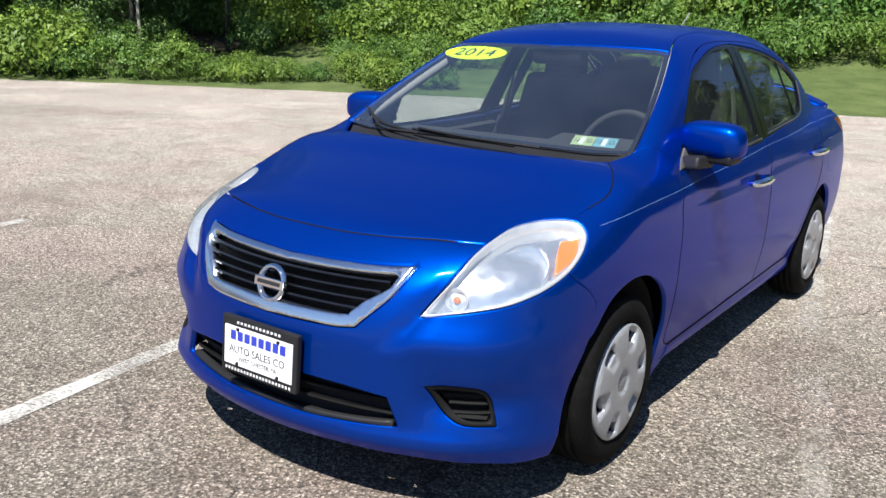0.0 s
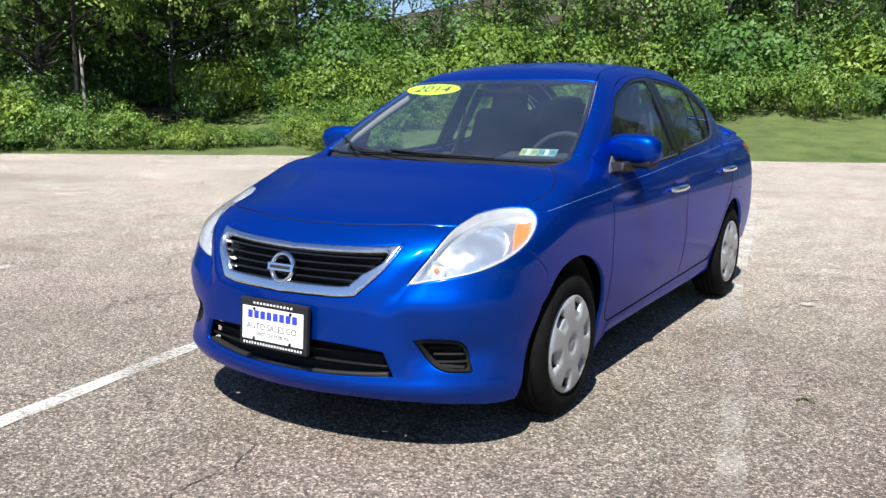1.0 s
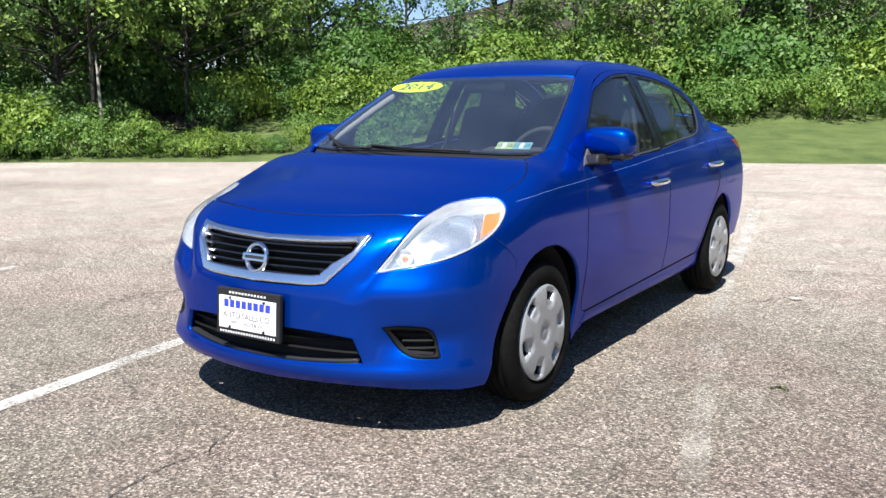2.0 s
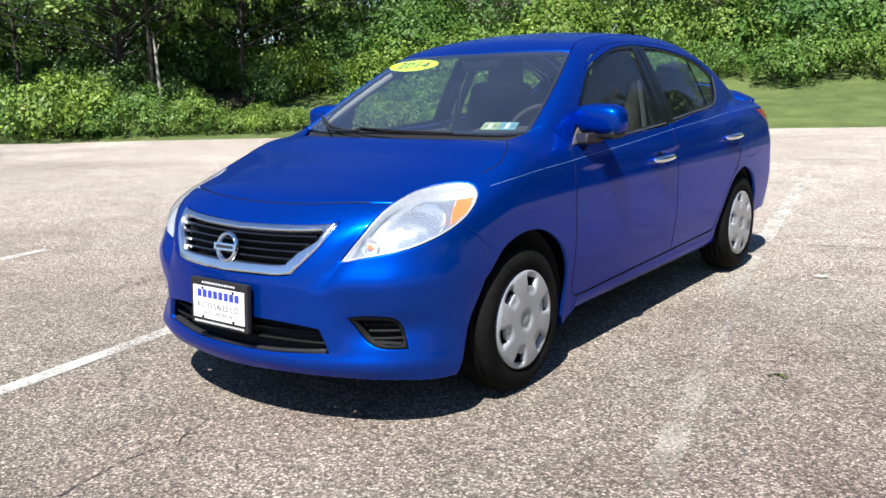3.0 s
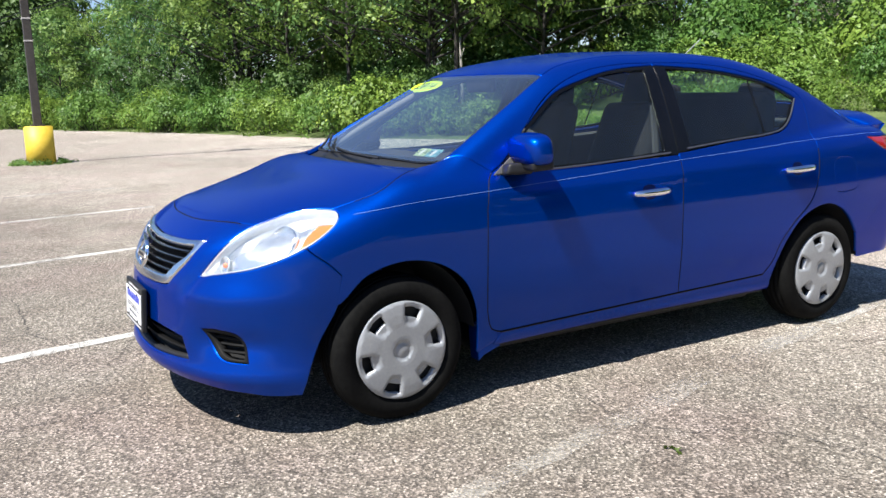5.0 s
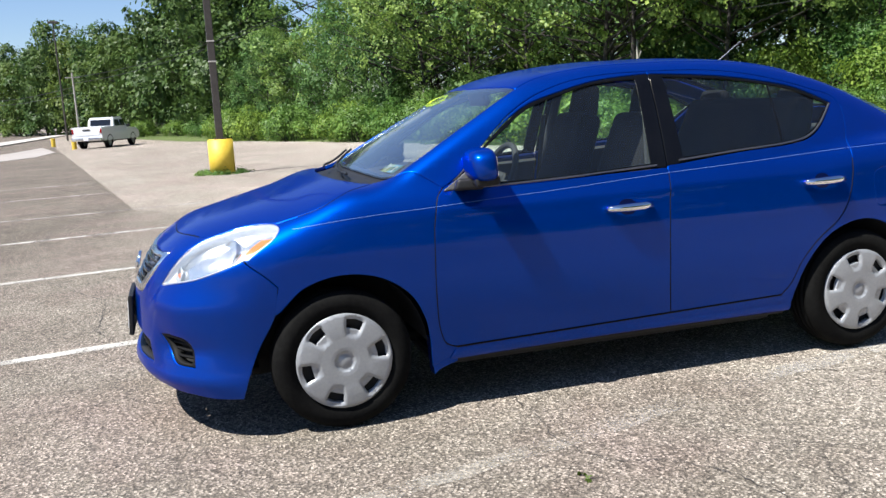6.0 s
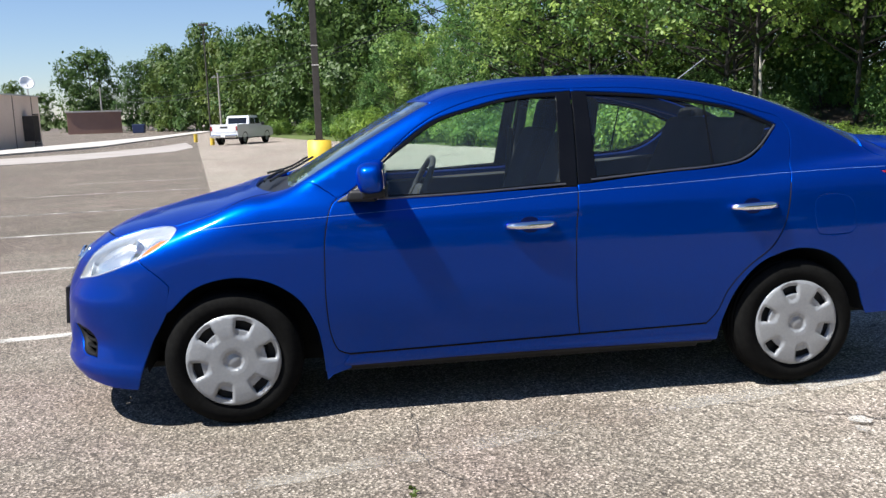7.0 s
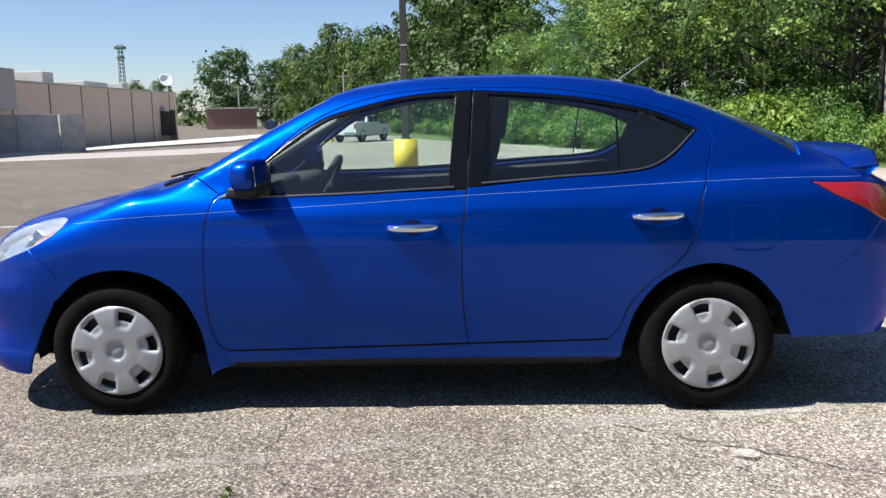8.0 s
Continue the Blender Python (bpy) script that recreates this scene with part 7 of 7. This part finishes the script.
# ---------------------------------------------------------------- small things on the asphalt
def crack(pts, seed, width=0.012):
    rng = random.Random(seed)
    P = []
    for (ax, ay), (bx, by) in zip(pts, pts[1:]):
        n = max(2, int(math.hypot(bx - ax, by - ay) / 0.03))
        P += [(ax + (bx - ax) * i / n + rng.uniform(-0.012, 0.012), ay + (by - ay) * i / n + rng.uniform(-0.012, 0.012)) for i in range(n)]
    P.append(pts[-1])
    v, f = [], []
    for i, (x, y) in enumerate(P):
        w = width * rng.uniform(0.25, 1.0)
        a, b = P[max(0, i - 1)], P[min(len(P) - 1, i + 1)]
        l = math.hypot(b[0] - a[0], b[1] - a[1]) or 1
        nx, ny = -(b[1] - a[1]) / l, (b[0] - a[0]) / l
        for s in (-1, 1):
            v.append((x + nx * w * s / 2, y + ny * w * s / 2, gz(x, y) + 0.0045))
    f = [(2 * i, 2 * i + 2, 2 * i + 3, 2 * i + 1) for i in range(len(P) - 1)]
    tagged(mesh_part("pavement_crack", v, f, CRACK_MAT, smooth=False), "thin dark crack in the asphalt", "crack", kind="structure")


CRACK_MAT = grainy("crack_shadow", (0.03, 0.028, 0.026), (0.06, 0.055, 0.05), 0.95, 60, 4, 0.3, 0.003)


def weed(x, y, n, seed, spread=0.06):
    rng = np.random.default_rng(seed)
    w = thing("weed", "small green weed in a pavement crack", "weed", (x, y, gz(x, y)), group="weeds in the pavement")
    leaf_mesh("leaf_tuft", rng, [(0, 0, 0.004, spread, spread * 0.5, 0.006)], n, 0.012, LEAF_FAR, w)


def patch(x, y, sx, sy, seed):
    rng = random.Random(seed)
    n = 14
    pts = [(x + sx * rng.uniform(0.7, 1.1) * math.cos(6.2832 * k / n), y + sy * rng.uniform(0.7, 1.1) * math.sin(6.2832 * k / n)) for k in range(n)]
    v = [(px, py, 0.006) for px, py in pts]
    tagged(mesh_part("paint_patch", v, [tuple(range(n))], LINE_PAINT, smooth=False), "worn pale paint patch on the asphalt", "road marking", kind="structure")


weed(1.645, 0.685, 60, 1, 0.04)
patch(1.335, 2.605, 0.050, 0.055, 1)
patch(1.43, 2.555, 0.035, 0.03, 2)
crack([(0.70, 0.76), (1.06, 0.77), (1.25, 0.74), (1.44, 0.78), (1.56, 0.85), (1.62, 1.03), (1.80, 1.17), (2.3, 1.3)], 1, 0.006)
crack([(0.10, -1.75), (0.02, -1.32), (0.05, -1.16), (-0.03, -0.95)], 3, 0.007)
crack([(-1.1, -1.02), (-1.5, -1.2), (-2.4, -1.2), (-3.6, -1.8)], 2, 0.008)
crack([(0.70, 3.62), (0.97, 3.67), (1.63, 3.85), (2.6, 3.8)], 4, 0.014)
crack([(1.0, 2.15), (1.3, 2.7), (1.68, 3.35), (2.5, 3.9)], 5, 0.008)
crack([(-14.9, 2.98), (-14.2, 3.3), (-13.4, 3.77)], 6, 0.07)
crack([(-17, 5.8), (-13.5, 5.6), (-12.4, 6.1)], 7, 0.03)
